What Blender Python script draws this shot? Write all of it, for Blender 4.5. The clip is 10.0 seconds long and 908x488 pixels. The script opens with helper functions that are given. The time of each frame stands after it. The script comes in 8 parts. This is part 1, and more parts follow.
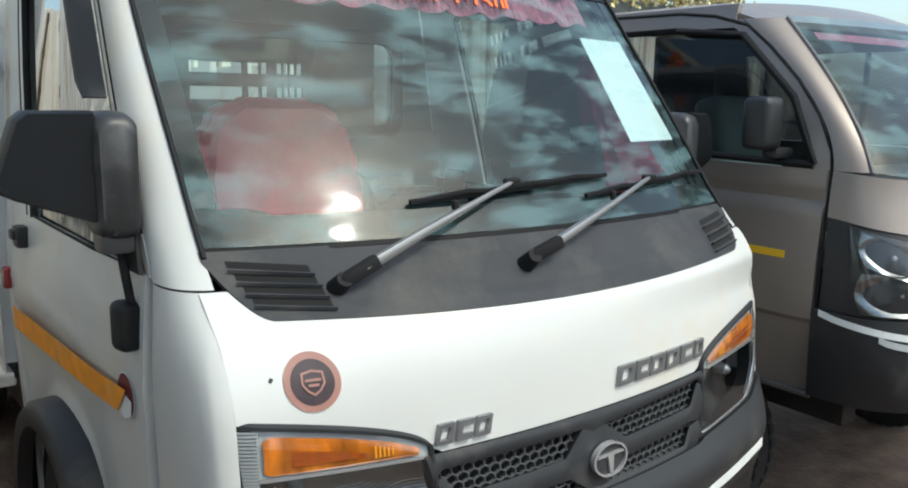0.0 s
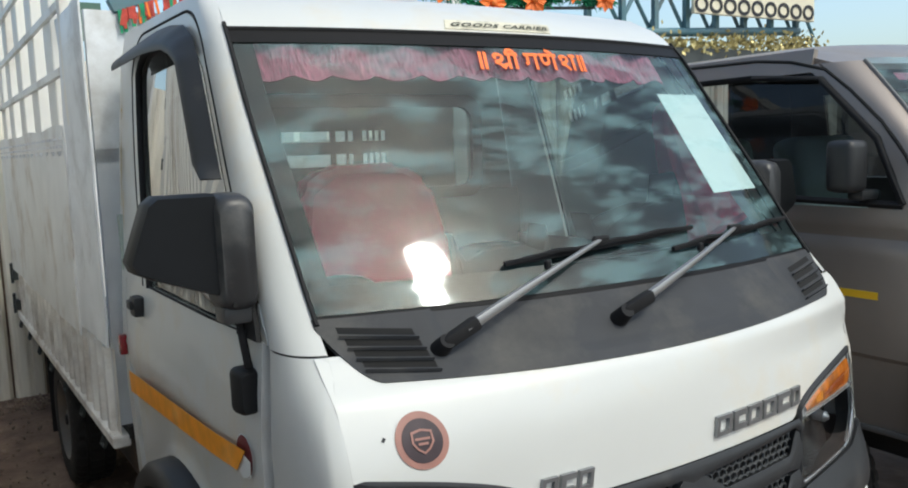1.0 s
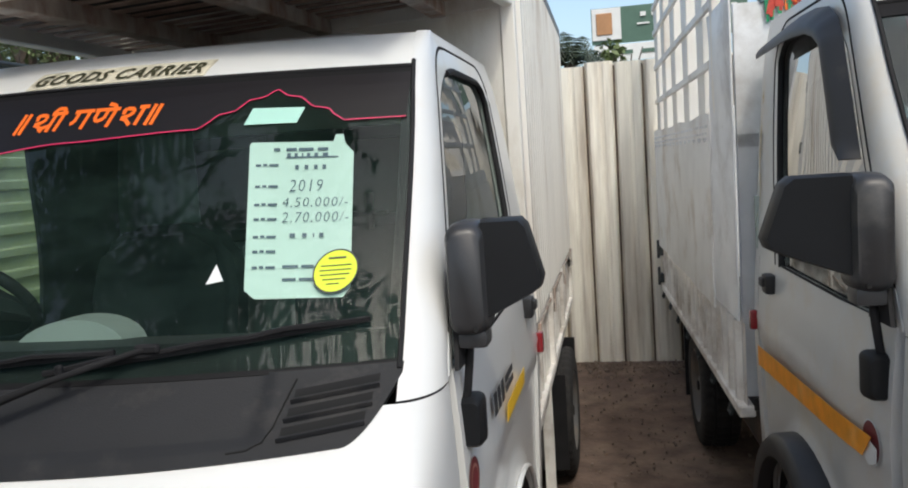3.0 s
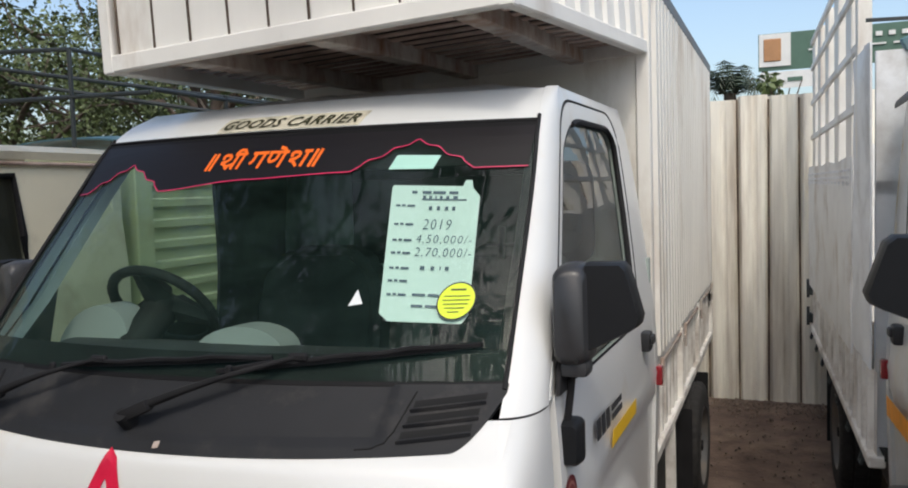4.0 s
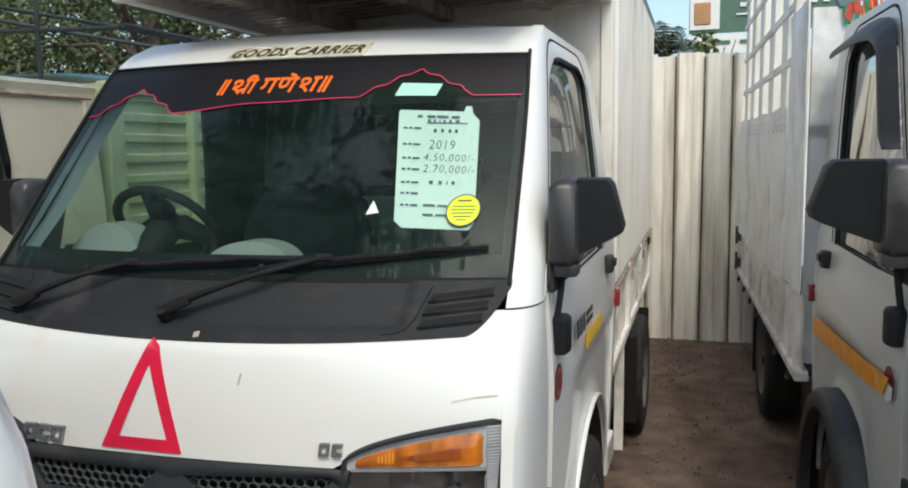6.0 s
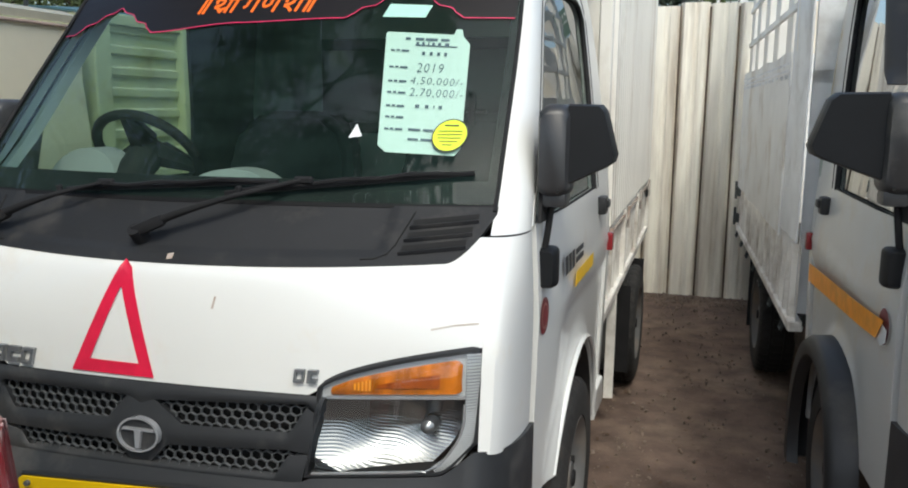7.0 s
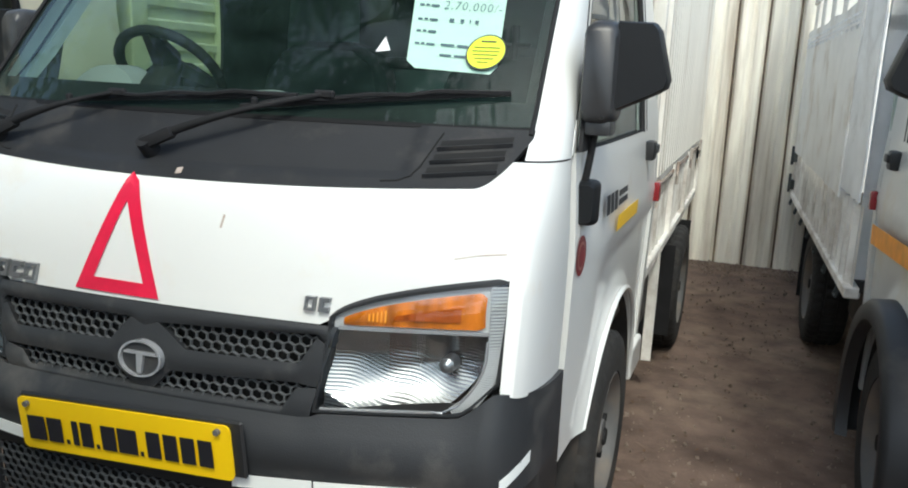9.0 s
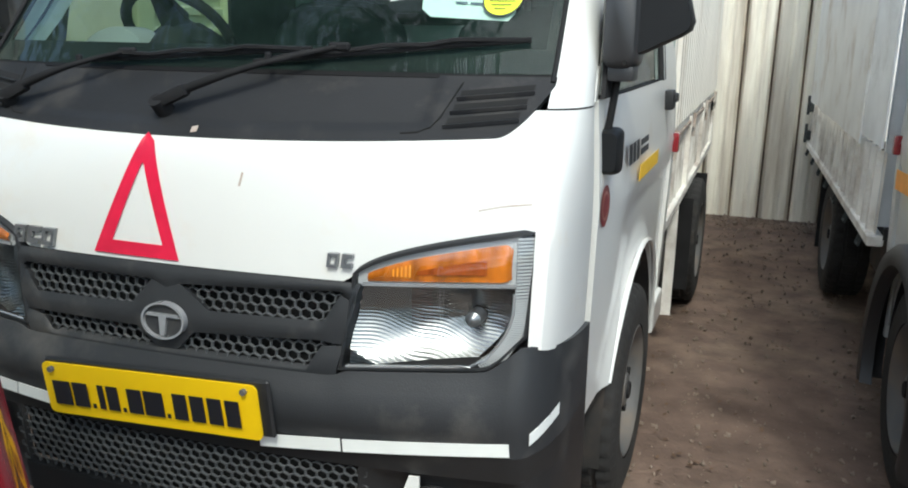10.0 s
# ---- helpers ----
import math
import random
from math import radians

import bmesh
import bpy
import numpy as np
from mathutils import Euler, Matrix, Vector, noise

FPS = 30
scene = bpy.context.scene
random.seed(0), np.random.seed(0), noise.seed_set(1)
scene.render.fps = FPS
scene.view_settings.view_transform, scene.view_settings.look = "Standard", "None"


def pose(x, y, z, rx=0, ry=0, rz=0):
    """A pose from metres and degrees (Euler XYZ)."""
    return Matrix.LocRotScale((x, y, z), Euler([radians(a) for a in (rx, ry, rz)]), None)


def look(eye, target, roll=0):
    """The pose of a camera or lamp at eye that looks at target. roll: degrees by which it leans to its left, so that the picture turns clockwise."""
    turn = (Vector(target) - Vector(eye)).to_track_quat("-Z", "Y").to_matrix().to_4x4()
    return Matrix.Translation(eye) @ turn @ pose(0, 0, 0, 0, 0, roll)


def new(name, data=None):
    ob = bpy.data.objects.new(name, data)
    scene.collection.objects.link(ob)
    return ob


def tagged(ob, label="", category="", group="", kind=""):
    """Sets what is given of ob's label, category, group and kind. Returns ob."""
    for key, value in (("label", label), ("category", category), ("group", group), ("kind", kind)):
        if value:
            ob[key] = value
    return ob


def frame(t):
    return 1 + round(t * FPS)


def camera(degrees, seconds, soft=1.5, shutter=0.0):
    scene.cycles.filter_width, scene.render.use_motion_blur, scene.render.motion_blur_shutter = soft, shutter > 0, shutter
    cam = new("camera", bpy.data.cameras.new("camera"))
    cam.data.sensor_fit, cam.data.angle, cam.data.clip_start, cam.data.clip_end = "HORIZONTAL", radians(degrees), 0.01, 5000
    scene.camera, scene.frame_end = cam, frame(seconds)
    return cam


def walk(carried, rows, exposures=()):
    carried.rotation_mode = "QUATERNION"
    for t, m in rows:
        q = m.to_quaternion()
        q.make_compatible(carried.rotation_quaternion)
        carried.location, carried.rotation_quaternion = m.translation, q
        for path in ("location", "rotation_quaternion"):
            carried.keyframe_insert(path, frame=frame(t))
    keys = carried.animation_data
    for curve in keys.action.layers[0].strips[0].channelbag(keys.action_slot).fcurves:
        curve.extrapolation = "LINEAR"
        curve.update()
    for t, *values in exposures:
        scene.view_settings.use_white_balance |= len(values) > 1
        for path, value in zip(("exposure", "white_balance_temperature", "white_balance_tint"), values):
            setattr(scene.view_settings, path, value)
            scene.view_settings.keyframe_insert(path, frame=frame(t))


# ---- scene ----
cam = camera(58.02, 10.0, soft=1.9)
ROWS = [
    (0.0, 1.1213, -0.8740, 1.4333, -35.708, -10.175, -0.966),
    (0.5, 1.1020, -0.8899, 1.4558, -34.791, -9.131, 0.616),
    (0.8, 1.0666, -0.9090, 1.4640, -33.348, -7.528, 1.576),
    (1.0, 1.0470, -0.9071, 1.4726, -31.031, -6.850, 1.982),
    (1.3, 1.0115, -0.9174, 1.4905, -26.590, -6.374, 2.328),
    (1.5, 0.9934, -0.9151, 1.4894, -22.645, -5.869, 2.556),
    (1.8, 0.9714, -0.9250, 1.4868, -14.584, -5.222, 3.028),
    (2.0, 0.9551, -0.9257, 1.4848, -10.373, -5.014, 2.976),
    (2.3, 0.9442, -0.9335, 1.4778, -4.693, -4.852, 2.937),
    (2.5, 0.9462, -0.9400, 1.4690, -1.033, -4.871, 3.101),
    (2.8, 0.9793, -0.9779, 1.4596, 5.492, -4.988, 3.547),
    (3.0, 1.0265, -1.0068, 1.4646, 11.350, -5.571, 3.795),
    (3.2, 1.0602, -1.0518, 1.4852, 15.846, -5.412, 3.881),
    (4.3, 1.1639, -1.2224, 1.5136, 22.621, -3.224, 1.504),
    (4.5, 1.1404, -1.2693, 1.5107, 22.578, -3.035, 1.404),
    (4.8, 1.1058, -1.3455, 1.5020, 21.952, -2.657, 1.677),
    (5.0, 1.0849, -1.3962, 1.4979, 19.588, -2.469, 1.472),
    (5.3, 1.0683, -1.4367, 1.4814, 17.842, -2.854, 1.404),
    (5.5, 1.0679, -1.4427, 1.4674, 17.418, -3.895, 1.504),
    (5.8, 1.0675, -1.4366, 1.4508, 17.385, -5.443, 1.167),
    (6.0, 1.0684, -1.4317, 1.4352, 17.312, -6.656, 0.717),
    (6.2, 1.0698, -1.4214, 1.4207, 17.328, -7.280, 0.316),
    (7.3, 1.0910, -1.3551, 1.3337, 18.375, -10.152, -1.287),
    (7.5, 1.0950, -1.3409, 1.3150, 19.637, -10.315, -1.572),
    (7.8, 1.0971, -1.3015, 1.2912, 20.047, -10.949, -2.140),
    (8.0, 1.0988, -1.2789, 1.2807, 20.097, -11.350, -2.453),
    (8.5, 1.0939, -1.2523, 1.2748, 20.330, -11.713, -2.674),
    (9.0, 1.0730, -1.2465, 1.2623, 20.876, -11.960, -2.405),
    (9.5, 1.0566, -1.2349, 1.2545, 21.038, -12.975, -1.138),
    (10.0, 1.0436, -1.2344, 1.2359, 21.198, -14.481, -0.732),
]
EXPOSURES = [(0.0, 0.8, 6350, -1), (2.0, 0.32, 6500, 3), (2.5, 0.37, 6550, 4), (3.0, 0.51, 6600, 6), (4.5, 0.37, 6650, 8), (5.5, 0.51, 6650, 5), (6.0, 0.57, 6600, 3), (7.5, 0.78, 6450, 2), (9.0, 0.96, 6300, -1), (10.0, 0.98, 6260, -1)]
walk(cam, [(t, pose(x, y, z, 90 + p, r, yw)) for t, x, y, z, yw, p, r in ROWS], EXPOSURES)

# ---- light ----
SUN_EL, SUN_AZ = 54.0, 22.0      # azimuth from -y towards +x
world = bpy.data.worlds.new("sky_world")
scene.world = world
world.use_nodes = True
wn = world.node_tree
sky = wn.nodes.new("ShaderNodeTexSky")
sky.sky_type = "NISHITA"
sky.sun_disc = False
sky.sun_elevation = radians(SUN_EL)
sky.sun_rotation = radians(180 - SUN_AZ)
sky.air_density, sky.dust_density, sky.ozone_density = 1.0, 3.2, 1.0
bg = wn.nodes["Background"]
bg.inputs[1].default_value = 0.172
wn.links.new(sky.outputs[0], bg.inputs[0])
sun = new("sun", bpy.data.lights.new("sun", "SUN"))
sun.data.energy, sun.data.angle, sun.data.color = 0.75, radians(4.0), (1.0, 0.97, 0.92)
sx, sy = math.sin(radians(SUN_AZ)), -math.cos(radians(SUN_AZ))
ce, se = math.cos(radians(SUN_EL)), math.sin(radians(SUN_EL))
sun.matrix_world = look((sx * ce * 30, sy * ce * 30, se * 30), (0, 0, 0))

# ---- materials ----
def material(name, color, rough=0.5, metal=0.0, var=0.0, scale=6.0, bump=0.0, bscale=80.0, dirt=None, dirt_amount=0.0, dscale=3.0,
             coat=0.0, spec=0.5, rand=0.0, trans=0.0, stretch=(1, 1, 1), emit=None):
    """A surface with two scales of variation: fine grain in value and relief, and broad stains of a second colour."""
    m = bpy.data.materials.new(name)
    m.use_nodes = True
    nt = m.node_tree
    n, l = nt.nodes, nt.links
    b = n["Principled BSDF"]
    b.inputs["Roughness"].default_value = rough
    b.inputs["Metallic"].default_value = metal
    b.inputs["Coat Weight"].default_value = coat
    b.inputs["Coat Roughness"].default_value = 0.06
    b.inputs["Specular IOR Level"].default_value = spec
    b.inputs["Transmission Weight"].default_value = trans
    b.inputs["Base Color"].default_value = (*color, 1)
    if emit:
        b.inputs["Emission Color"].default_value = (*emit[:3], 1)
        b.inputs["Emission Strength"].default_value = emit[3]
    tc = n.new("ShaderNodeTexCoord")
    mp = n.new("ShaderNodeMapping")
    mp.inputs["Scale"].default_value = stretch
    l.new(tc.outputs["Object"], mp.inputs["Vector"])
    last = None
    if var or dirt or rand:
        rgb = n.new("ShaderNodeRGB")
        rgb.outputs[0].default_value = (*color, 1)
        last = rgb.outputs[0]
    if dirt:
        nd = n.new("ShaderNodeTexNoise")
        nd.inputs["Scale"].default_value = dscale
        nd.inputs["Detail"].default_value = 8
        nd.inputs["Roughness"].default_value = 0.65
        l.new(mp.outputs[0], nd.inputs["Vector"])
        rp = n.new("ShaderNodeValToRGB")
        rp.color_ramp.elements[0].position = 0.62 - 0.35 * dirt_amount
        rp.color_ramp.elements[1].position = 0.86 - 0.25 * dirt_amount
        l.new(nd.outputs["Fac"], rp.inputs[0])
        mx = n.new("ShaderNodeMix")
        mx.data_type = "RGBA"
        mx.inputs["B"].default_value = (*dirt, 1)
        l.new(rp.outputs[0], mx.inputs["Factor"])
        l.new(last, mx.inputs["A"])
        last = mx.outputs["Result"]
        ad = n.new("ShaderNodeMath")
        ad.operation = "MULTIPLY_ADD"
        ad.inputs[1].default_value = 0.3
        ad.inputs[2].default_value = rough
        ad.use_clamp = True
        l.new(rp.outputs[0], ad.inputs[0])
        l.new(ad.outputs[0], b.inputs["Roughness"])
    if var or rand:
        nv = n.new("ShaderNodeTexNoise")
        nv.inputs["Scale"].default_value = scale
        nv.inputs["Detail"].default_value = 6
        l.new(mp.outputs[0], nv.inputs["Vector"])
        mr = n.new("ShaderNodeMapRange")
        mr.inputs["From Min"].default_value, mr.inputs["From Max"].default_value = 0.3, 0.7
        mr.inputs["To Min"].default_value, mr.inputs["To Max"].default_value = 1 - var, 1 + var
        l.new(nv.outputs["Fac"], mr.inputs["Value"])
        val = mr.outputs[0]
        if rand:
            oi = n.new("ShaderNodeObjectInfo")
            m2 = n.new("ShaderNodeMapRange")
            m2.inputs["To Min"].default_value, m2.inputs["To Max"].default_value = 1 - rand, 1 + rand
            l.new(oi.outputs["Random"], m2.inputs["Value"])
            mu = n.new("ShaderNodeMath")
            mu.operation = "MULTIPLY"
            l.new(val, mu.inputs[0])
            l.new(m2.outputs[0], mu.inputs[1])
            val = mu.outputs[0]
        hs = n.new("ShaderNodeHueSaturation")
        l.new(last, hs.inputs["Color"])
        l.new(val, hs.inputs["Value"])
        last = hs.outputs[0]
    if last is not None:
        l.new(last, b.inputs["Base Color"])
    if bump:
        nb = n.new("ShaderNodeTexNoise")
        nb.inputs["Scale"].default_value = bscale
        nb.inputs["Detail"].default_value = 5
        l.new(mp.outputs[0], nb.inputs["Vector"])
        bp = n.new("ShaderNodeBump")
        bp.inputs["Strength"].default_value = bump
        bp.inputs["Distance"].default_value = 0.01
        l.new(nb.outputs["Fac"], bp.inputs["Height"])
        l.new(bp.outputs[0], b.inputs["Normal"])
    return m


def glass_material(name, tint, gloss_rough=0.0, ior=1.5, wave=0.0, haze=0.0, haze_color=(0.6, 0.65, 0.65), mottle=False):
    """Thin pane: tinted see-through with a mirror reflection that grows at glancing angles, and a haze of dust and
    painted-in reflected light.
    """
    m = bpy.data.materials.new(name)
    m.use_nodes = True
    n, l = m.node_tree.nodes, m.node_tree.links
    n.remove(n["Principled BSDF"])
    out = n["Material Output"]
    tr = n.new("ShaderNodeBsdfTransparent")
    tr.inputs[0].default_value = (*tint, 1)
    gl = n.new("ShaderNodeBsdfGlossy")
    gl.inputs["Roughness"].default_value = gloss_rough
    fr = n.new("ShaderNodeLayerWeight")
    r0 = ((ior - 1) / (ior + 1)) ** 2 * 1.5
    pw = n.new("ShaderNodeMath")
    pw.operation = "POWER"
    pw.inputs[1].default_value = 5.0
    l.new(fr.outputs["Facing"], pw.inputs[0])
    ma = n.new("ShaderNodeMath")
    ma.operation = "MULTIPLY_ADD"
    ma.inputs[1].default_value, ma.inputs[2].default_value = 1 - r0, r0
    l.new(pw.outputs[0], ma.inputs[0])
    mx = n.new("ShaderNodeMixShader")
    l.new(ma.outputs[0], mx.inputs[0])
    l.new(tr.outputs[0], mx.inputs[1])
    l.new(gl.outputs[0], mx.inputs[2])
    last = mx
    tc = n.new("ShaderNodeTexCoord")
    if wave:
        nb = n.new("ShaderNodeTexNoise")
        nb.inputs["Scale"].default_value = 9.0 if mottle else 7.0
        nb.inputs["Detail"].default_value = 1 if mottle else 3
        mpw = n.new("ShaderNodeMapping")
        mpw.inputs["Scale"].default_value = (0.8, 1.0, 1.6) if mottle else (1, 1, 1)
        l.new(tc.outputs["Object"], mpw.inputs["Vector"])
        l.new(mpw.outputs[0], nb.inputs["Vector"])
        bp = n.new("ShaderNodeBump")
        bp.inputs["Strength"].default_value = wave
        bp.inputs["Distance"].default_value = 0.02
        l.new(nb.outputs["Fac"], bp.inputs["Height"])
        l.new(bp.outputs[0], gl.inputs["Normal"])
        l.new(bp.outputs[0], fr.inputs["Normal"])
    if haze:
        df = n.new("ShaderNodeBsdfDiffuse")
        df.inputs[0].default_value = (*haze_color, 1)
        nz = n.new("ShaderNodeTexNoise")
        nz.inputs["Scale"].default_value = 5.0
        nz.inputs["Detail"].default_value = 9
        nz.inputs["Roughness"].default_value = 0.7
        mpz = n.new("ShaderNodeMapping")
        mpz.inputs["Scale"].default_value = (1.0, 1.0, 2.6)
        l.new(tc.outputs["Object"], mpz.inputs["Vector"])
        l.new(mpz.outputs[0], nz.inputs["Vector"])
        mr = n.new("ShaderNodeMapRange")
        if mottle:
            nz.inputs["Scale"].default_value = 6.5
            mpz.inputs["Scale"].default_value = (0.8, 0.8, 2.2)
        mr.inputs["From Min"].default_value, mr.inputs["From Max"].default_value = (0.47, 0.60) if mottle else (0.3, 0.75)
        mr.inputs["To Min"].default_value, mr.inputs["To Max"].default_value = haze * 0.15, haze * 2.0
        l.new(nz.outputs["Fac"], mr.inputs["Value"])
        m3 = n.new("ShaderNodeMixShader")
        l.new(mr.outputs[0], m3.inputs[0])
        l.new(mx.outputs[0], m3.inputs[1])
        l.new(df.outputs[0], m3.inputs[2])
        last = m3
    l.new(last.outputs[0], out.inputs["Surface"])
    return m


WHITE = material("white_truck_paint", (0.71, 0.718, 0.697), 0.28, var=0.025, scale=3, coat=0.4, dirt=(0.68, 0.62, 0.52), dirt_amount=0.12, dscale=4)
WHITE_OLD = material("old_white_truck_paint", (0.61, 0.617, 0.592), 0.34, var=0.04, scale=3, coat=0.25, dirt=(0.62, 0.55, 0.43), dirt_amount=0.28, dscale=3)
BOX_WHITE = material("white_box_paint", (0.83, 0.81, 0.75), 0.5, var=0.05, scale=5, dirt=(0.42, 0.33, 0.24), dirt_amount=0.25, dscale=3.5, stretch=(1, 1, 0.3))
BED_WHITE = material("dirty_white_steel", (0.85, 0.85, 0.82), 0.5, var=0.06, scale=6, bump=0.12, bscale=6, dirt=(0.52, 0.44, 0.34), dirt_amount=0.34, dscale=3.5)
GALV = material("galvanised_sheet", (0.80, 0.82, 0.83), 0.45, metal=0.15, var=0.10, scale=5, bump=0.10, bscale=7, dirt=(0.40, 0.38, 0.35), dirt_amount=0.3)
BLACK_PLASTIC = material("black_plastic", (0.015, 0.016, 0.0175), 0.48, var=0.12, scale=9, bump=0.04, bscale=320, dirt=(0.075, 0.07, 0.062), dirt_amount=0.15, dscale=5)
COWL = material("grey_black_cowl_plastic", (0.020, 0.021, 0.023), 0.55, var=0.12, scale=7, bump=0.12, bscale=420, dirt=(0.075, 0.07, 0.065), dirt_amount=0.2, dscale=6, spec=0.22)
DUSTY_COWL = material("dusty_grey_cowl_plastic", (0.040, 0.042, 0.046), 0.6, var=0.14, scale=7, bump=0.12, bscale=420, dirt=(0.12, 0.115, 0.105), dirt_amount=0.4, dscale=4, spec=0.25)
MIRROR_BLACK = material("black_mirror_plastic", (0.010, 0.011, 0.0125), 0.5, var=0.15, scale=9, bump=0.04, bscale=320, spec=0.22)
# lighter than MIRROR_BLACK: the hinge cover's sheen is put into its colour
MIRROR_LIT = material("lit_grey_mirror_plastic", (0.030, 0.031, 0.033), 0.36, var=0.18, scale=7, bump=0.05, bscale=320, dirt=(0.11, 0.105, 0.095), dirt_amount=0.3, dscale=6)
BUMPER = material("dark_grey_bumper_plastic", (0.028, 0.030, 0.033), 0.5, var=0.10, scale=6, bump=0.10, bscale=380, dirt=(0.10, 0.095, 0.088), dirt_amount=0.22, dscale=5, spec=0.35)
GRILLE = material("grey_grille_plastic", (0.085, 0.090, 0.094), 0.42, var=0.1, scale=9)
RUBBER = material("black_rubber", (0.014, 0.014, 0.015), 0.7, var=0.2, scale=14, spec=0.22)
TYRE = material("dusty_tyre_rubber", (0.019, 0.0185, 0.018), 0.9, var=0.25, scale=9, bump=0.3, bscale=60, dirt=(0.052, 0.043, 0.035), dirt_amount=0.25, dscale=7)
CERAMIC = material("black_glass_edge", (0.012, 0.012, 0.013), 0.5, spec=0.10)
DARK_VOID = material("dark_gap", (0.006, 0.006, 0.006), 0.9)
STEEL = material("painted_steel_rim", (0.13, 0.13, 0.13), 0.6, metal=0.3, var=0.12, dirt=(0.22, 0.17, 0.12), dirt_amount=0.4)
CHROME = material("chrome", (0.56, 0.57, 0.58), 0.26, metal=0.65, var=0.06)
CHROME_DARK = material("dull_chrome", (0.27, 0.28, 0.29), 0.28, metal=0.7, var=0.15, scale=20)
REFLECTOR = material("lamp_reflector", (0.26, 0.27, 0.27), 0.22, metal=1.0)
AMBER = material("amber_lens", (0.52, 0.145, 0.007), 0.2, coat=0.5, var=0.5, scale=9, stretch=(5, 1, 1))
AMBER_DARK = material("dark_amber_lens", (0.34, 0.070, 0.006), 0.16, coat=0.6, var=0.3, scale=20, stretch=(5, 1, 1))
RED_LENS = material("red_lens", (0.27, 0.018, 0.025), 0.14, coat=0.7, var=0.1)
RED_TAPE = material("red_reflective_tape", (0.66, 0.012, 0.055), 0.32, var=0.1, scale=22)
YELLOW = material("yellow_plate_paint", (0.86, 0.56, 0.006), 0.38, var=0.05, scale=8)
YELLOW_TAPE = material("yellow_tape", (0.82, 0.50, 0.02), 0.4, var=0.1)
ORANGE_TAPE = material("orange_reflective_tape", (0.90, 0.34, 0.010), 0.42, var=0.14, scale=18, dirt=(0.70, 0.40, 0.14), dirt_amount=0.15, dscale=12)
STAIN = material("yellow_brown_paint_run", (0.46, 0.34, 0.12), 0.6, var=0.3, scale=30, dirt=(0.56, 0.52, 0.42), dirt_amount=0.5, dscale=18)
INK = material("black_ink", (0.012, 0.012, 0.016), 0.5)
PEN = material("blue_black_pen", (0.12, 0.13, 0.19), 0.6)
PAPER = material("white_paper", (0.72, 0.745, 0.735), 0.7, var=0.03, scale=5, bump=0.1, bscale=8)
GREEN_PAPER = material("pale_green_tape", (0.38, 0.66, 0.56), 0.6, var=0.06)
LIME = material("lime_sticker", (0.62, 0.78, 0.02), 0.5, var=0.05)
MAROON = material("maroon_sticker", (0.16, 0.025, 0.03), 0.4, var=0.1)
DARK_STICKER = material("black_maroon_sticker", (0.045, 0.028, 0.032), 0.4, var=0.2, scale=30)
COPPER = material("copper_pink_sticker", (0.34, 0.17, 0.135), 0.38, var=0.12, scale=25)
ORANGE_LETTER = material("orange_vinyl_letters", (0.92, 0.16, 0.01), 0.45)
PINK_LINE = material("pink_vinyl_line", (0.52, 0.025, 0.10), 0.4)
OLIVE = material("olive_letters", (0.05, 0.05, 0.025), 0.5)
CREAM_STRIP = material("cream_sign_strip", (0.66, 0.62, 0.48), 0.5, var=0.12, scale=25, dirt=(0.2, 0.18, 0.12), dirt_amount=0.3, dscale=20)
FILM = material("dark_tint_film", (0.010, 0.009, 0.011), 0.45, spec=0.2)
RED_FRINGE = material("red_fringed_cloth", (0.32, 0.090, 0.135), 0.85, var=0.6, scale=60, stretch=(4, 1, 0.4))
RED_SEAT = material("red_seat_cover", (0.88, 0.02, 0.09), 0.55, var=0.15, scale=9, bump=0.3, bscale=14)
DARK_SEAT = material("charcoal_seat_cloth", (0.035, 0.04, 0.04), 0.85, var=0.2, scale=14)
WALL_SHADE = material("grey_green_wall_shade", (0.15, 0.20, 0.185), 0.85, var=0.25, scale=9, bump=0.2, bscale=10)
INTERIOR = material("grey_cab_lining", (0.36, 0.42, 0.39), 0.8, var=0.12, scale=5)
DASH = material("dark_dashboard", (0.03, 0.03, 0.032), 0.65, var=0.2, scale=8, bump=0.03, bscale=60)
DASH_LIGHT = material("pale_grey_dash_trim", (0.45, 0.46, 0.46), 0.55, var=0.05)
ARM_GREY = material("grey_wiper_arm_paint", (0.30, 0.30, 0.30), 0.4, metal=0.6, var=0.1)
HOOD_GREY = material("grey_instrument_hood", (0.26, 0.265, 0.265), 0.6, var=0.06)
STRIP_GREY = material("ribbed_lamp_strip_back", (0.30, 0.31, 0.31), 0.5, var=0.1)
ROOF_RAIL = material("dark_grey_rail_paint", (0.13, 0.14, 0.15), 0.5, var=0.15, dirt=(0.25, 0.2, 0.16), dirt_amount=0.3)
UNDER = material("underbody_black", (0.02, 0.019, 0.018), 0.85, var=0.3, dirt=(0.10, 0.07, 0.05), dirt_amount=0.4)
RUSTY = material("rusty_white_steel", (0.52, 0.48, 0.43), 0.7, var=0.15, scale=8, dirt=(0.22, 0.10, 0.05), dirt_amount=0.6, dscale=9, stretch=(1, 1, 0.5))
DARK_SLAT = material("weathered_brown_slats", (0.55, 0.42, 0.35), 0.8, var=0.25, scale=10, dirt=(0.16, 0.09, 0.06), dirt_amount=0.5)
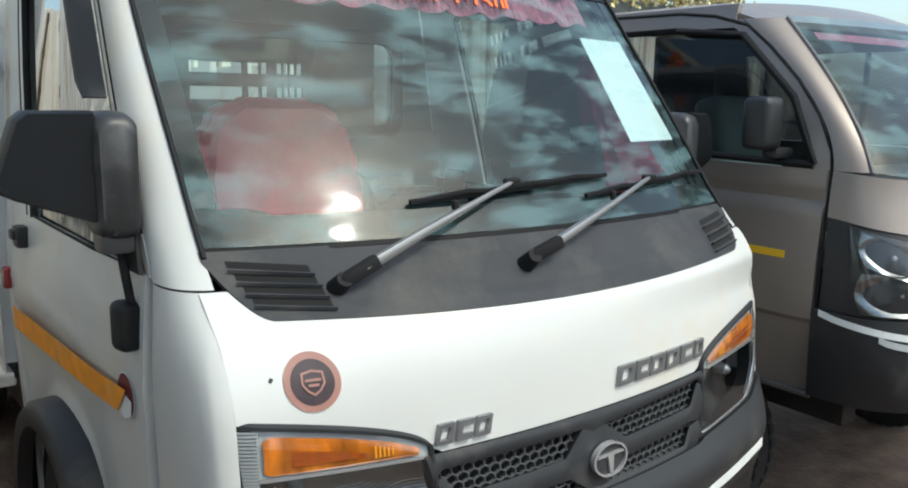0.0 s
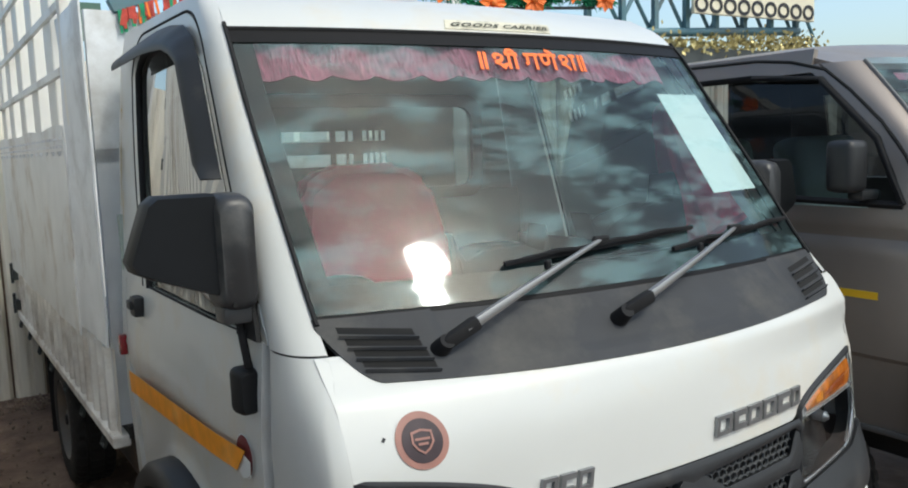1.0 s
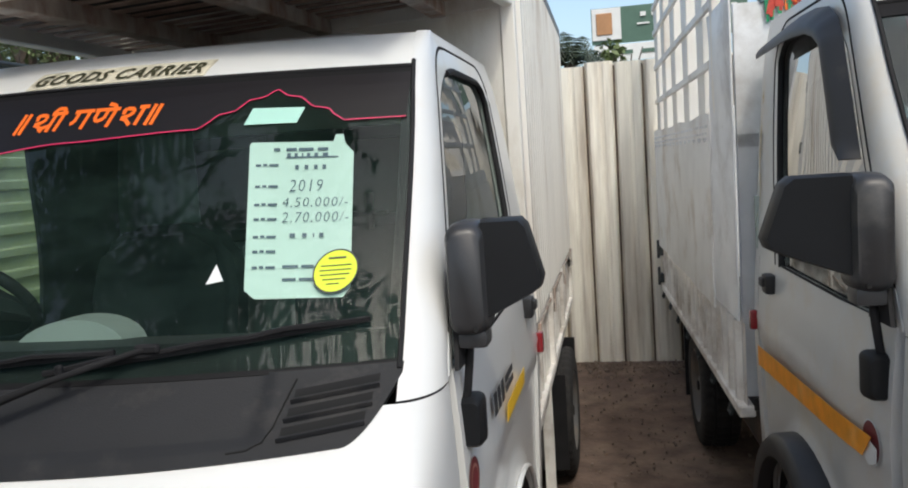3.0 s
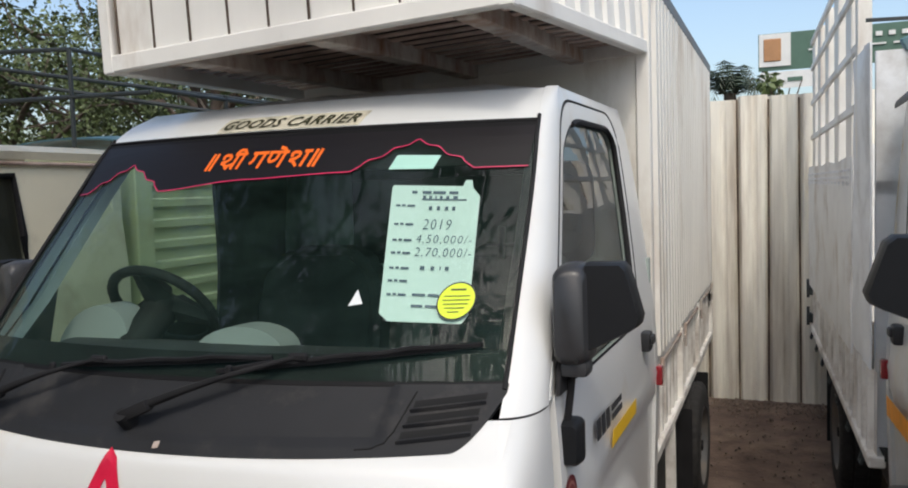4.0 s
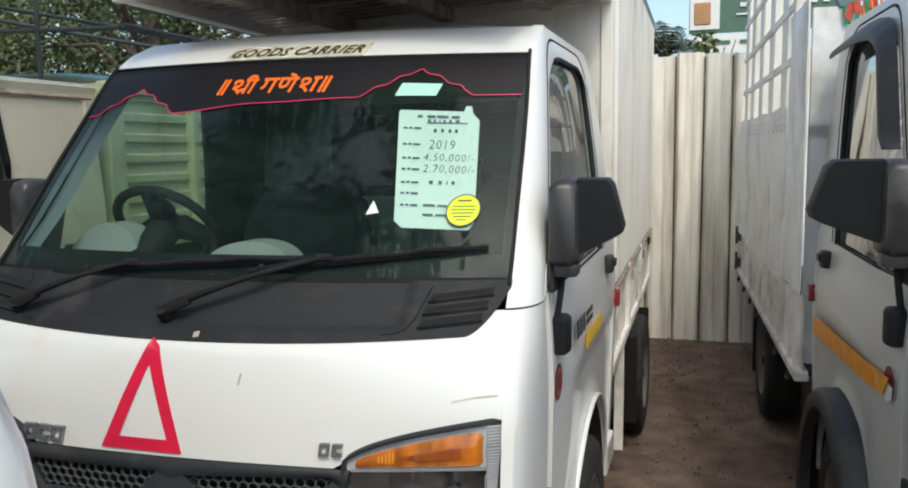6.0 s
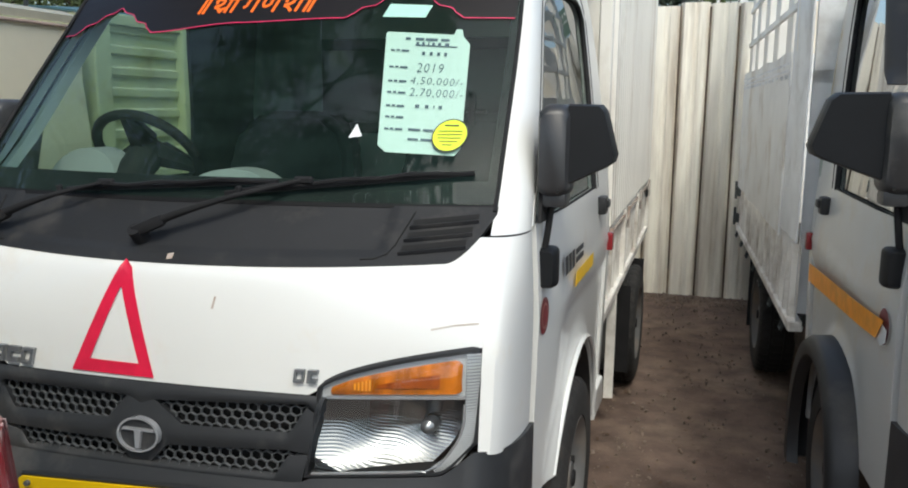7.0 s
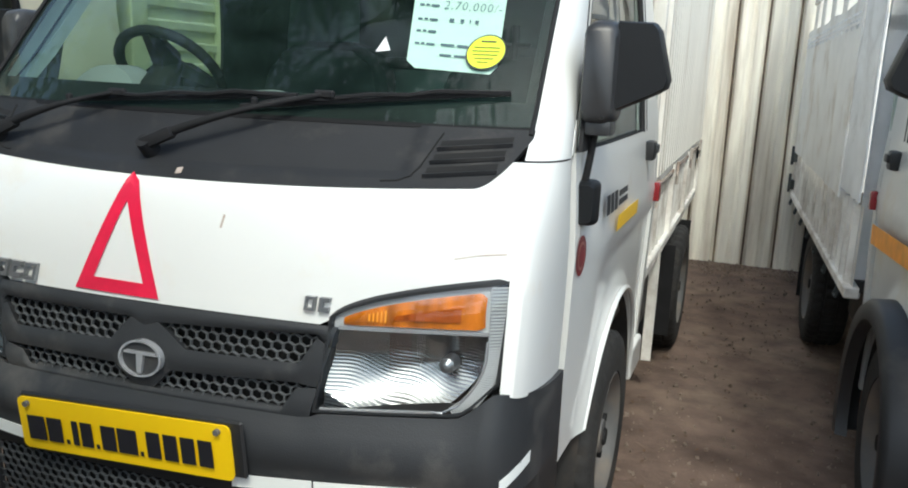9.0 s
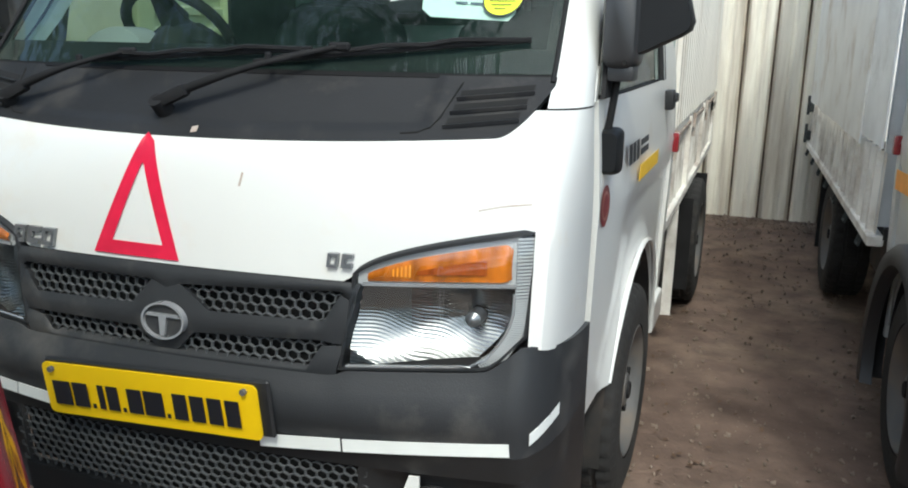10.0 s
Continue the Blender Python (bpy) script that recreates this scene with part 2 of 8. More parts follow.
FENCE = material("dirty_cream_fence_sheet", (0.84, 0.81, 0.71), 0.6, var=0.12, scale=5, bump=0.15, bscale=5, rand=0.20,
                 dirt=(0.40, 0.33, 0.255), dirt_amount=0.42, dscale=1.6, stretch=(4.0, 1, 0.30))
DROP_GREY = material("muddy_grey_white_steel", (0.82, 0.80, 0.75), 0.6, var=0.12, scale=7, bump=0.14, bscale=8, dirt=(0.36, 0.30, 0.24), dirt_amount=0.48, dscale=5)
RUST_SEAM = material("rusted_sheet_joint", (0.085, 0.060, 0.043), 0.9, var=0.4, scale=6, dirt=(0.30, 0.24, 0.17), dirt_amount=0.35, dscale=3)
BROWN_PAINT = material("grey_bronze_metallic_paint", (0.25, 0.215, 0.19), 0.42, metal=0.3, var=0.06, coat=0.15, dirt=(0.26, 0.23, 0.20), dirt_amount=0.25)
BEIGE_PAINT = material("cream_beige_paint", (0.74, 0.68, 0.51), 0.42, var=0.05, coat=0.2, dirt=(0.40, 0.34, 0.24), dirt_amount=0.3)
BEIGE_GREEN = material("pale_cream_panel_paint", (0.64, 0.66, 0.41), 0.5, var=0.06, dirt=(0.40, 0.36, 0.22), dirt_amount=0.25)
BLUE_STEEL = material("blue_green_painted_steel", (0.09, 0.20, 0.24), 0.5, var=0.2, dirt=(0.12, 0.10, 0.08), dirt_amount=0.4)
DARK_STEEL = material("dark_painted_steel_tube", (0.035, 0.042, 0.042), 0.55, var=0.25)
TINSEL_GREEN = material("green_tinsel", (0.02, 0.26, 0.12), 0.35, metal=0.3, rand=0.3, var=0.3, scale=30)
TINSEL_GOLD = material("gold_leaf_garland", (0.40, 0.34, 0.14), 0.4, metal=0.3, var=0.4, scale=30)
FLOWER_ORANGE = material("orange_paper_flower", (0.85, 0.20, 0.03), 0.6, var=0.2)
FLOWER_YELLOW = material("yellow_paper_flower", (0.85, 0.62, 0.02), 0.6, var=0.2)
FRINGE_RED = material("red_fringe_tassel", (0.50, 0.06, 0.04), 0.7, var=0.4, scale=40)
LEAF = material("tree_leaves", (0.095, 0.13, 0.045), 0.55, var=0.55, scale=1.6)
PALM_LEAF = material("palm_leaves", (0.035, 0.055, 0.03), 0.5, var=0.35, scale=4)
LEAF_DRY = material("dry_tree_leaves", (0.16, 0.15, 0.07), 0.6, var=0.4, scale=1.2)
BARK = material("tree_bark", (0.11, 0.085, 0.065), 0.9, var=0.3, scale=12, bump=0.5, bscale=20)
SIGN_GREEN = material("green_sign_board", (0.075, 0.15, 0.11), 0.5, var=0.08)
SIGN_WHITE = material("white_sign_board", (0.72, 0.74, 0.72), 0.5, var=0.05)
SIGN_BROWN = material("brown_sign_patch", (0.42, 0.22, 0.10), 0.5, var=0.1)
STONE = material("ground_stones", (0.20, 0.155, 0.122), 0.9, var=0.4, scale=4)
DRY_LEAF = material("dry_fallen_leaves", (0.10, 0.06, 0.035), 0.8, var=0.4, scale=5)
# teal haze paints a pale veil of light over the cab's inside
GLASS = glass_material("windscreen_glass", (0.72, 0.88, 0.81), ior=1.34, wave=0.02, haze=0.016, haze_color=(0.34, 0.62, 0.53))
# mottled haze paints in reflected sky and foliage, along with some dust
GLASS_MOTTLED = glass_material("mottled_windscreen_glass", (0.72, 0.84, 0.83), gloss_rough=0.06, wave=0.12, haze=0.11, haze_color=(0.38, 0.62, 0.64), ior=1.40, mottle=True)
GLASS_SIDE = glass_material("side_window_glass", (0.80, 0.90, 0.85), wave=0.02, haze=0.02, ior=1.6)
GLASS_FILMED = glass_material("filmed_side_window_glass", (0.42, 0.48, 0.46), wave=0.004, haze=0.02, ior=4.0)
GLASS_DARK = glass_material("smoked_window_glass", (0.22, 0.245, 0.25), wave=0.02, haze=0.015, ior=1.32)
LENS = glass_material("clear_lamp_lens", (0.92, 0.94, 0.95))


def ground_material():
    m = material("red_brown_earth", (0.132, 0.090, 0.069), 0.95, var=0.34, scale=7.0, bump=0.9, bscale=34,
                 dirt=(0.245, 0.185, 0.14), dirt_amount=0.42, dscale=1.1)
    return m


GROUND = ground_material()


# ---- mesh helpers ----
BEND = {"skew": 0.0, "tall": 1.0, "curl": 0.0, "lean": 0.0}          # how one cab differs from the other: nose slightly out of square, taller above the belt line


def part(name, bm, mat, parent=None, label="", smooth=None):
    """Links a bmesh as one mesh object, under a thing or a part where one is given."""
    me = bpy.data.meshes.new(name)
    if BEND["skew"] or BEND["tall"] != 1.0:
        for v in bm.verts:
            low = (1 - smooth01((v.co.z - 0.95) / 0.15)) * (1 if BEND["curl"] else 0)
            v.co.y += (BEND["skew"] * v.co.x * (1 - low) + BEND["curl"] * low * v.co.x ** 2) * (1 - smooth01((v.co.y - 0.35) / 0.9))
            if v.co.z > 1.12:
                v.co.x -= BEND["lean"] * (v.co.z - 1.12) * smooth01(-v.co.x / 0.45)
                v.co.z = 1.12 + (v.co.z - 1.12) * BEND["tall"]
    bm.normal_update()
    if smooth is not None:
        for f in bm.faces:
            f.smooth = True
        for e in bm.edges:
            if len(e.link_faces) == 2 and e.calc_face_angle(0) > radians(smooth):
                e.smooth = False
            elif len(e.link_faces) != 2:
                e.smooth = False
    bm.to_mesh(me)
    bm.free()
    me.materials.append(mat)
    ob = new(name, me)
    if parent is not None:
        ob.parent = parent
    if label:
        ob["label"] = label
    return ob


def share(name, src, m, parent=None):
    """Another object on the same mesh."""
    ob = new(name, src.data)
    ob.parent = parent
    ob.matrix_basis = m
    return ob


def thing(name, label, category, m=None, group="", kind=""):
    ob = tagged(new(name), label, category, group, kind)
    ob.empty_display_size = 0.1
    if m is not None:
        ob.matrix_basis = m
    return ob


def add_box(bm, c, s, rot=None, bevel=0.0, seg=1):
    """A box of centre c and full size s, with rounded edges where bevel is given."""
    r = bmesh.ops.create_cube(bm, size=1.0)
    vs = r["verts"]
    m = Matrix.Translation(c) @ (rot.to_4x4() if rot else Matrix.Identity(4)) @ Matrix.Diagonal((*s, 1))
    bmesh.ops.transform(bm, matrix=m, verts=vs)
    if bevel:
        es = list({e for v in vs for e in v.link_edges})
        bmesh.ops.bevel(bm, geom=es, offset=bevel, segments=seg, affect="EDGES", profile=0.6, clamp_overlap=True)
    return bm


def add_tube(bm, a, b, r, sides=8, r2=None):
    a, b = Vector(a), Vector(b)
    d = b - a
    q = d.to_track_quat("Z", "Y").to_matrix()
    r2 = r if r2 is None else r2
    rings = []
    for p, rr in ((a, r), (b, r2)):
        rings.append([bm.verts.new(p + q @ Vector((rr * math.cos(2 * math.pi * i / sides), rr * math.sin(2 * math.pi * i / sides), 0))) for i in range(sides)])
    for i in range(sides):
        j = (i + 1) % sides
        bm.faces.new((rings[0][i], rings[0][j], rings[1][j], rings[1][i]))
    bm.faces.new(rings[0][::-1])
    bm.faces.new(rings[1])
    return bm


def add_path(bm, pts, r, sides=6):
    """A round bar along a bent line."""
    pts = [Vector(p) for p in pts]
    rings = []
    for i, p in enumerate(pts):
        d = (pts[min(i + 1, len(pts) - 1)] - pts[max(i - 1, 0)]).normalized()
        q = d.to_track_quat("Z", "Y").to_matrix()
        rr = r[i] if isinstance(r, (list, tuple)) else r
        rings.append([bm.verts.new(p + q @ Vector((rr * math.cos(2 * math.pi * k / sides), rr * math.sin(2 * math.pi * k / sides), 0))) for k in range(sides)])
    for a, b in zip(rings, rings[1:]):
        k0 = min(range(sides), key=lambda k: (a[0].co - b[k].co).length)
        for i in range(sides):
            bm.faces.new((a[i], a[(i + 1) % sides], b[(i + 1 + k0) % sides], b[(i + k0) % sides]))
    bm.faces.new(rings[0][::-1])
    bm.faces.new(rings[-1])
    return bm


def add_grid(bm, fn, nu, nv, thick=None, flip=False):
    """A sheet of points fn(u, v), u and v from 0 to 1; thick gives it a second side along the normals."""
    vs = [[bm.verts.new(fn(i / nu, j / nv)) for j in range(nv + 1)] for i in range(nu + 1)]
    fs = []
    for i in range(nu):
        for j in range(nv):
            q = [vs[i][j], vs[i + 1][j], vs[i + 1][j + 1], vs[i][j + 1]]
            fs.append(bm.faces.new(q[::-1] if flip else q))
    if thick:
        bm.normal_update()
        nrm = {v: v.normal.copy() for row in vs for v in row}
        back = [[bm.verts.new(v.co - nrm[v] * thick) for v in row] for row in vs]
        for i in range(nu):
            for j in range(nv):
                q = [back[i][j], back[i][j + 1], back[i + 1][j + 1], back[i + 1][j]]
                bm.faces.new(q[::-1] if flip else q)
        rim = [(i, 0) for i in range(nu)] + [(nu, j) for j in range(nv)] + [(i, nv) for i in range(nu, 0, -1)] + [(0, j) for j in range(nv, 0, -1)]
        for k in range(len(rim)):
            (a, b), (c, d) = rim[k], rim[(k + 1) % len(rim)]
            q = [vs[a][b], back[a][b], back[c][d], vs[c][d]]
            bm.faces.new(q[::-1] if flip else q)
    return bm


def add_prism(bm, outline, fn, depth):
    """A flat outline of (a, b) pairs laid on fn(a, b, d), d from 0 (face) to depth (back)."""
    f = [bm.verts.new(fn(a, b, 0)) for a, b in outline]
    k = [bm.verts.new(fn(a, b, depth)) for a, b in outline]
    bm.faces.new(f)
    bm.faces.new(k[::-1])
    for i in range(len(f)):
        j = (i + 1) % len(f)
        bm.faces.new((f[j], f[i], k[i], k[j]))
    return bm


def ellipse(cx, cy, rx, ry, n=24):
    return [(cx + rx * math.cos(2 * math.pi * i / n), cy + ry * math.sin(2 * math.pi * i / n)) for i in range(n)]


def rounded(x0, y0, x1, y1, r, n=4):
    out = []
    for cx, cy, a in ((x1 - r, y1 - r, 0), (x0 + r, y1 - r, 90), (x0 + r, y0 + r, 180), (x1 - r, y0 + r, 270)):
        for i in range(n + 1):
            t = radians(a + 90 * i / n)
            out.append((cx + r * math.cos(t), cy + r * math.sin(t)))
    return out


def add_ring(bm, o_out, o_in, fn, depth):
    """A frame between two outlines of equal count."""
    n = len(o_out)
    L = []
    for o in (o_out, o_in):
        L.append(([bm.verts.new(fn(a, b, 0)) for a, b in o], [bm.verts.new(fn(a, b, depth)) for a, b in o]))
    (fo, ko), (fi, ki) = L
    for i in range(n):
        j = (i + 1) % n
        bm.faces.new((fo[i], fo[j], fi[j], fi[i]))
        bm.faces.new((ko[j], ko[i], ki[i], ki[j]))
        bm.faces.new((fo[j], fo[i], ko[i], ko[j]))
        bm.faces.new((fi[i], fi[j], ki[j], ki[i]))
    return bm


def add_text(bm, body, size, m, depth=0.002, shear=0.0, spacing=1.0, bold=0.0):
    """Letters in the built-in font, as a mesh at the pose m."""
    cu = bpy.data.curves.new("letters", "FONT")
    cu.body, cu.size, cu.extrude, cu.shear, cu.space_character = body, size, depth, shear, spacing
    cu.align_x, cu.align_y = "CENTER", "CENTER"
    cu.resolution_u = 2
    cu.offset = bold
    ob = bpy.data.objects.new("letters", cu)
    me = bpy.data.meshes.new_from_object(ob)
    me.transform(m)
    bm.from_mesh(me)
    bpy.data.objects.remove(ob)
    bpy.data.curves.remove(cu)
    bpy.data.meshes.remove(me)
    return bm


def curve(knots):
    """A smooth function through (x, y) knots."""
    xs = [k[0] for k in knots]
    ys = [k[1] for k in knots]
    sl = []
    for i in range(len(xs)):
        if i == 0 or i == len(xs) - 1:
            j = min(i, len(xs) - 2)
            sl.append((ys[j + 1] - ys[j]) / (xs[j + 1] - xs[j]))
        else:
            a, b = (ys[i] - ys[i - 1]) / (xs[i] - xs[i - 1]), (ys[i + 1] - ys[i]) / (xs[i + 1] - xs[i])
            sl.append(0 if a * b <= 0 else 2 * a * b / (a + b))

    def fn(x):
        if x <= xs[0]:
            return ys[0] + sl[0] * (x - xs[0])
        if x >= xs[-1]:
            return ys[-1] + sl[-1] * (x - xs[-1])
        i = max(k for k in range(len(xs) - 1) if xs[k] <= x)
        h = xs[i + 1] - xs[i]
        t = (x - xs[i]) / h
        return ((2 * t ** 3 - 3 * t * t + 1) * ys[i] + (t ** 3 - 2 * t * t + t) * h * sl[i]
                + (-2 * t ** 3 + 3 * t * t) * ys[i + 1] + (t ** 3 - t * t) * h * sl[i + 1])
    return fn


def lerp(a, b, t):
    return a + (b - a) * t


def smooth01(t):
    t = min(1, max(0, t))
    return t * t * (3 - 2 * t)


def bow(t, p):
    """A hump over 0 to 1."""
    return max(0.0, math.sin(math.pi * min(1, max(0, t)))) ** p

# ---- the shape of the small truck's cab: x across, y back from the nose, z up ----
YC = curve([(0.26, -0.075), (0.45, -0.09), (0.58, -0.088), (0.66, -0.075), (0.80, -0.06), (0.93, -0.045), (1.03, -0.022), (1.07, 0.012), (1.165, 0.098),
            (1.31, 0.215), (1.535, 0.402), (1.66, 0.505), (1.71, 0.565), (1.755, 0.67)])
KX = curve([(0.26, 0.12), (0.9, 0.12), (1.1, 0.22), (1.2, 0.24), (1.7, 0.24), (1.76, 0.22)])
WD = curve([(0.26, 0.685), (0.6, 0.695), (0.9, 0.70), (1.1, 0.690), (1.3, 0.667), (1.5, 0.640), (1.68, 0.612), (1.76, 0.592)])
YD = curve([(0.26, 0.23), (0.9, 0.238), (1.10, 0.25), (1.25, 0.37), (1.68, 0.69), (1.76, 0.77)])
WS = curve([(0.26, 0.688), (0.6, 0.702), (0.9, 0.710), (1.08, 0.703), (1.2, 0.690), (1.4, 0.664), (1.6, 0.632), (1.7, 0.612), (1.76, 0.594)])
XE = curve([(1.09, 0.634), (1.12, 0.632), (1.676, 0.587), (1.76, 0.565)])
BACK = 1.50
HUB, ARCH = (0.87, 0.305), 0.40


def xe(z):
    return XE(z) if z > 1.10 else lerp(WD(z) - 0.03, XE(1.10), smooth01((z - 1.0) / 0.1))


def front(x, z, d=0.0):
    """The nose at (x, z), d metres behind the skin."""
    return Vector((x, YC(z) + KX(z) * x * x + d, z))


def corner(s, z, side=1):
    """Round the cab's corner, from the front's edge (s = 0) to the door's (s = 1)."""
    x0 = xe(z)
    p0 = front(x0, z)
    w = WD(z)
    p1 = Vector((w + 0.004, YC(z) + KX(z) * w * w + 0.004, z))
    p2 = Vector((w, YD(z), z))
    p = p0 * (1 - s) ** 2 + p1 * 2 * s * (1 - s) + p2 * s * s
    p.x *= side
    return p


def flank(y, z, side=1, d=0.0):
    """The door side at (y, z)."""
    x = lerp(WD(z), WS(z), smooth01((y - YD(z)) / 0.4))
    return Vector(((x - d) * side, y, z))


def arch_low(y, base=0.34):
    k = ARCH ** 2 - (y - HUB[0]) ** 2
    return max(base, HUB[1] + math.sqrt(k)) if k > 0 else base


def cowl_low(x):
    a = abs(x)
    return 1.047 + 0.016 * (a / 0.57) ** 2 + 0.075 * max(0.0, (a - 0.565) / 0.068) ** 1.8


def hood_low(x):
    a = abs(x)
    return 0.813 if a < 0.348 else 0.811 + 0.109 * ((a - 0.348) / 0.312) ** 0.5


def spread(u, half):
    """Across the nose from -half to half, closer together towards both ends."""
    k = 2 * u - 1
    return half * (1 - (1 - abs(k)) ** 1.5) * (1 if k > 0 else -1)


def hexes(bm, x0, x1, z0, z1, fn, pitch=0.021, bar=0.0042, depth=0.012, inside=None):
    """A net of six-sided holes: every cell is a ring, so that the holes go through."""
    r = pitch / math.sqrt(3)
    row, z = 0, z0
    while z <= z1:
        x = x0 + (pitch / 2 if row % 2 else 0)
        while x <= x1:
            if inside is None or inside(x, z):
                o = [(x + r * math.sin(math.pi / 3 * k), z + r * 0.86 * math.cos(math.pi / 3 * k)) for k in range(6)]
                q = 1 - bar / r
                i = [(x + (a - x) * q, z + (b - z) * q) for a, b in o]
                F = [bm.verts.new(fn(a, b, 0)) for a, b in o]
                G = [bm.verts.new(fn(a, b, 0)) for a, b in i]
                K = [bm.verts.new(fn(a, b, depth)) for a, b in i]
                for k in range(6):
                    j = (k + 1) % 6
                    bm.faces.new((F[k], F[j], G[j], G[k]))
                    bm.faces.new((G[k], G[j], K[j], K[k]))
            x += pitch
        z += r * 1.5 * 0.86
        row += 1
    return bm


def wheel(parent, x, y, side, r=0.295, width=0.155, name="wheel"):
    """A road wheel: tyre with tread blocks, steel rim with slots, hub."""
    w = new(name)
    w.parent = parent
    w.matrix_basis = pose(x, y, r, 0, 0, 0 if side > 0 else 180)
    bm = bmesh.new()
    n = 160
    prof = [(-0.5, 0.62), (-0.5, 0.70), (-0.52, 0.84), (-0.47, 0.95), (-0.40, 0.99), (-0.25, 1.0), (-0.23, 0.975), (-0.17, 0.975), (-0.15, 1.005), (0.15, 1.005), (0.17, 0.975), (0.23, 0.975), (0.25, 1.0), (0.40, 0.99), (0.47, 0.95), (0.52, 0.84), (0.5, 0.70), (0.5, 0.62)]

    def cut(i, p, q):
        """Cross grooves that part the tread into blocks."""
        return 0.972 if q > 0.98 and (i + (2 if p > 0.2 else 0)) % 4 == 0 else 1.0
    rings = []
    for i in range(n):
        a = 2 * math.pi * i / n
        rings.append([bm.verts.new((p * width, math.cos(a) * q * cut(i, p, q) * r, math.sin(a) * q * cut(i, p, q) * r)) for p, q in prof])
    for i in range(n):
        for k in range(len(prof) - 1):
            bm.faces.new((rings[i][k], rings[i][k + 1], rings[(i + 1) % n][k + 1], rings[(i + 1) % n][k]))
    n = 40
    part("tyre", bm, TYRE, w, smooth=40)
    bm = bmesh.new()
    prof = [(0.46, 0.63), (0.50, 0.60), (0.40, 0.55), (0.10, 0.52), (0.14, 0.40), (0.24, 0.30), (0.26, 0.18), (0.40, 0.15), (0.42, 0.06), (0.42, 0.0)]
    rings = []
    for i in range(n):
        a = 2 * math.pi * i / n
        rings.append([bm.verts.new((p * width, math.cos(a) * q * r, math.sin(a) * q * r)) for p, q in prof])
    for i in range(n):
        for k in range(len(prof) - 1):
            if not (k == 4 and i % 5 in (1, 2)):
                bm.faces.new((rings[i][k], rings[i][k + 1], rings[(i + 1) % n][k + 1], rings[(i + 1) % n][k]))
    part("rim", bm, STEEL, w, smooth=40)
    bm = bmesh.new()
    for i in range(4):
        a = 2 * math.pi * i / 4 + 0.4
        add_tube(bm, (width * 0.2, math.cos(a) * r * 0.24, math.sin(a) * r * 0.24), (width * 0.38, math.cos(a) * r * 0.24, math.sin(a) * r * 0.24), 0.012, 6)
    add_tube(bm, (width * 0.38, 0, 0), (width * 0.46, 0, 0), 0.028, 12, 0.022)
    part("hub", bm, RUBBER, w)
    return w


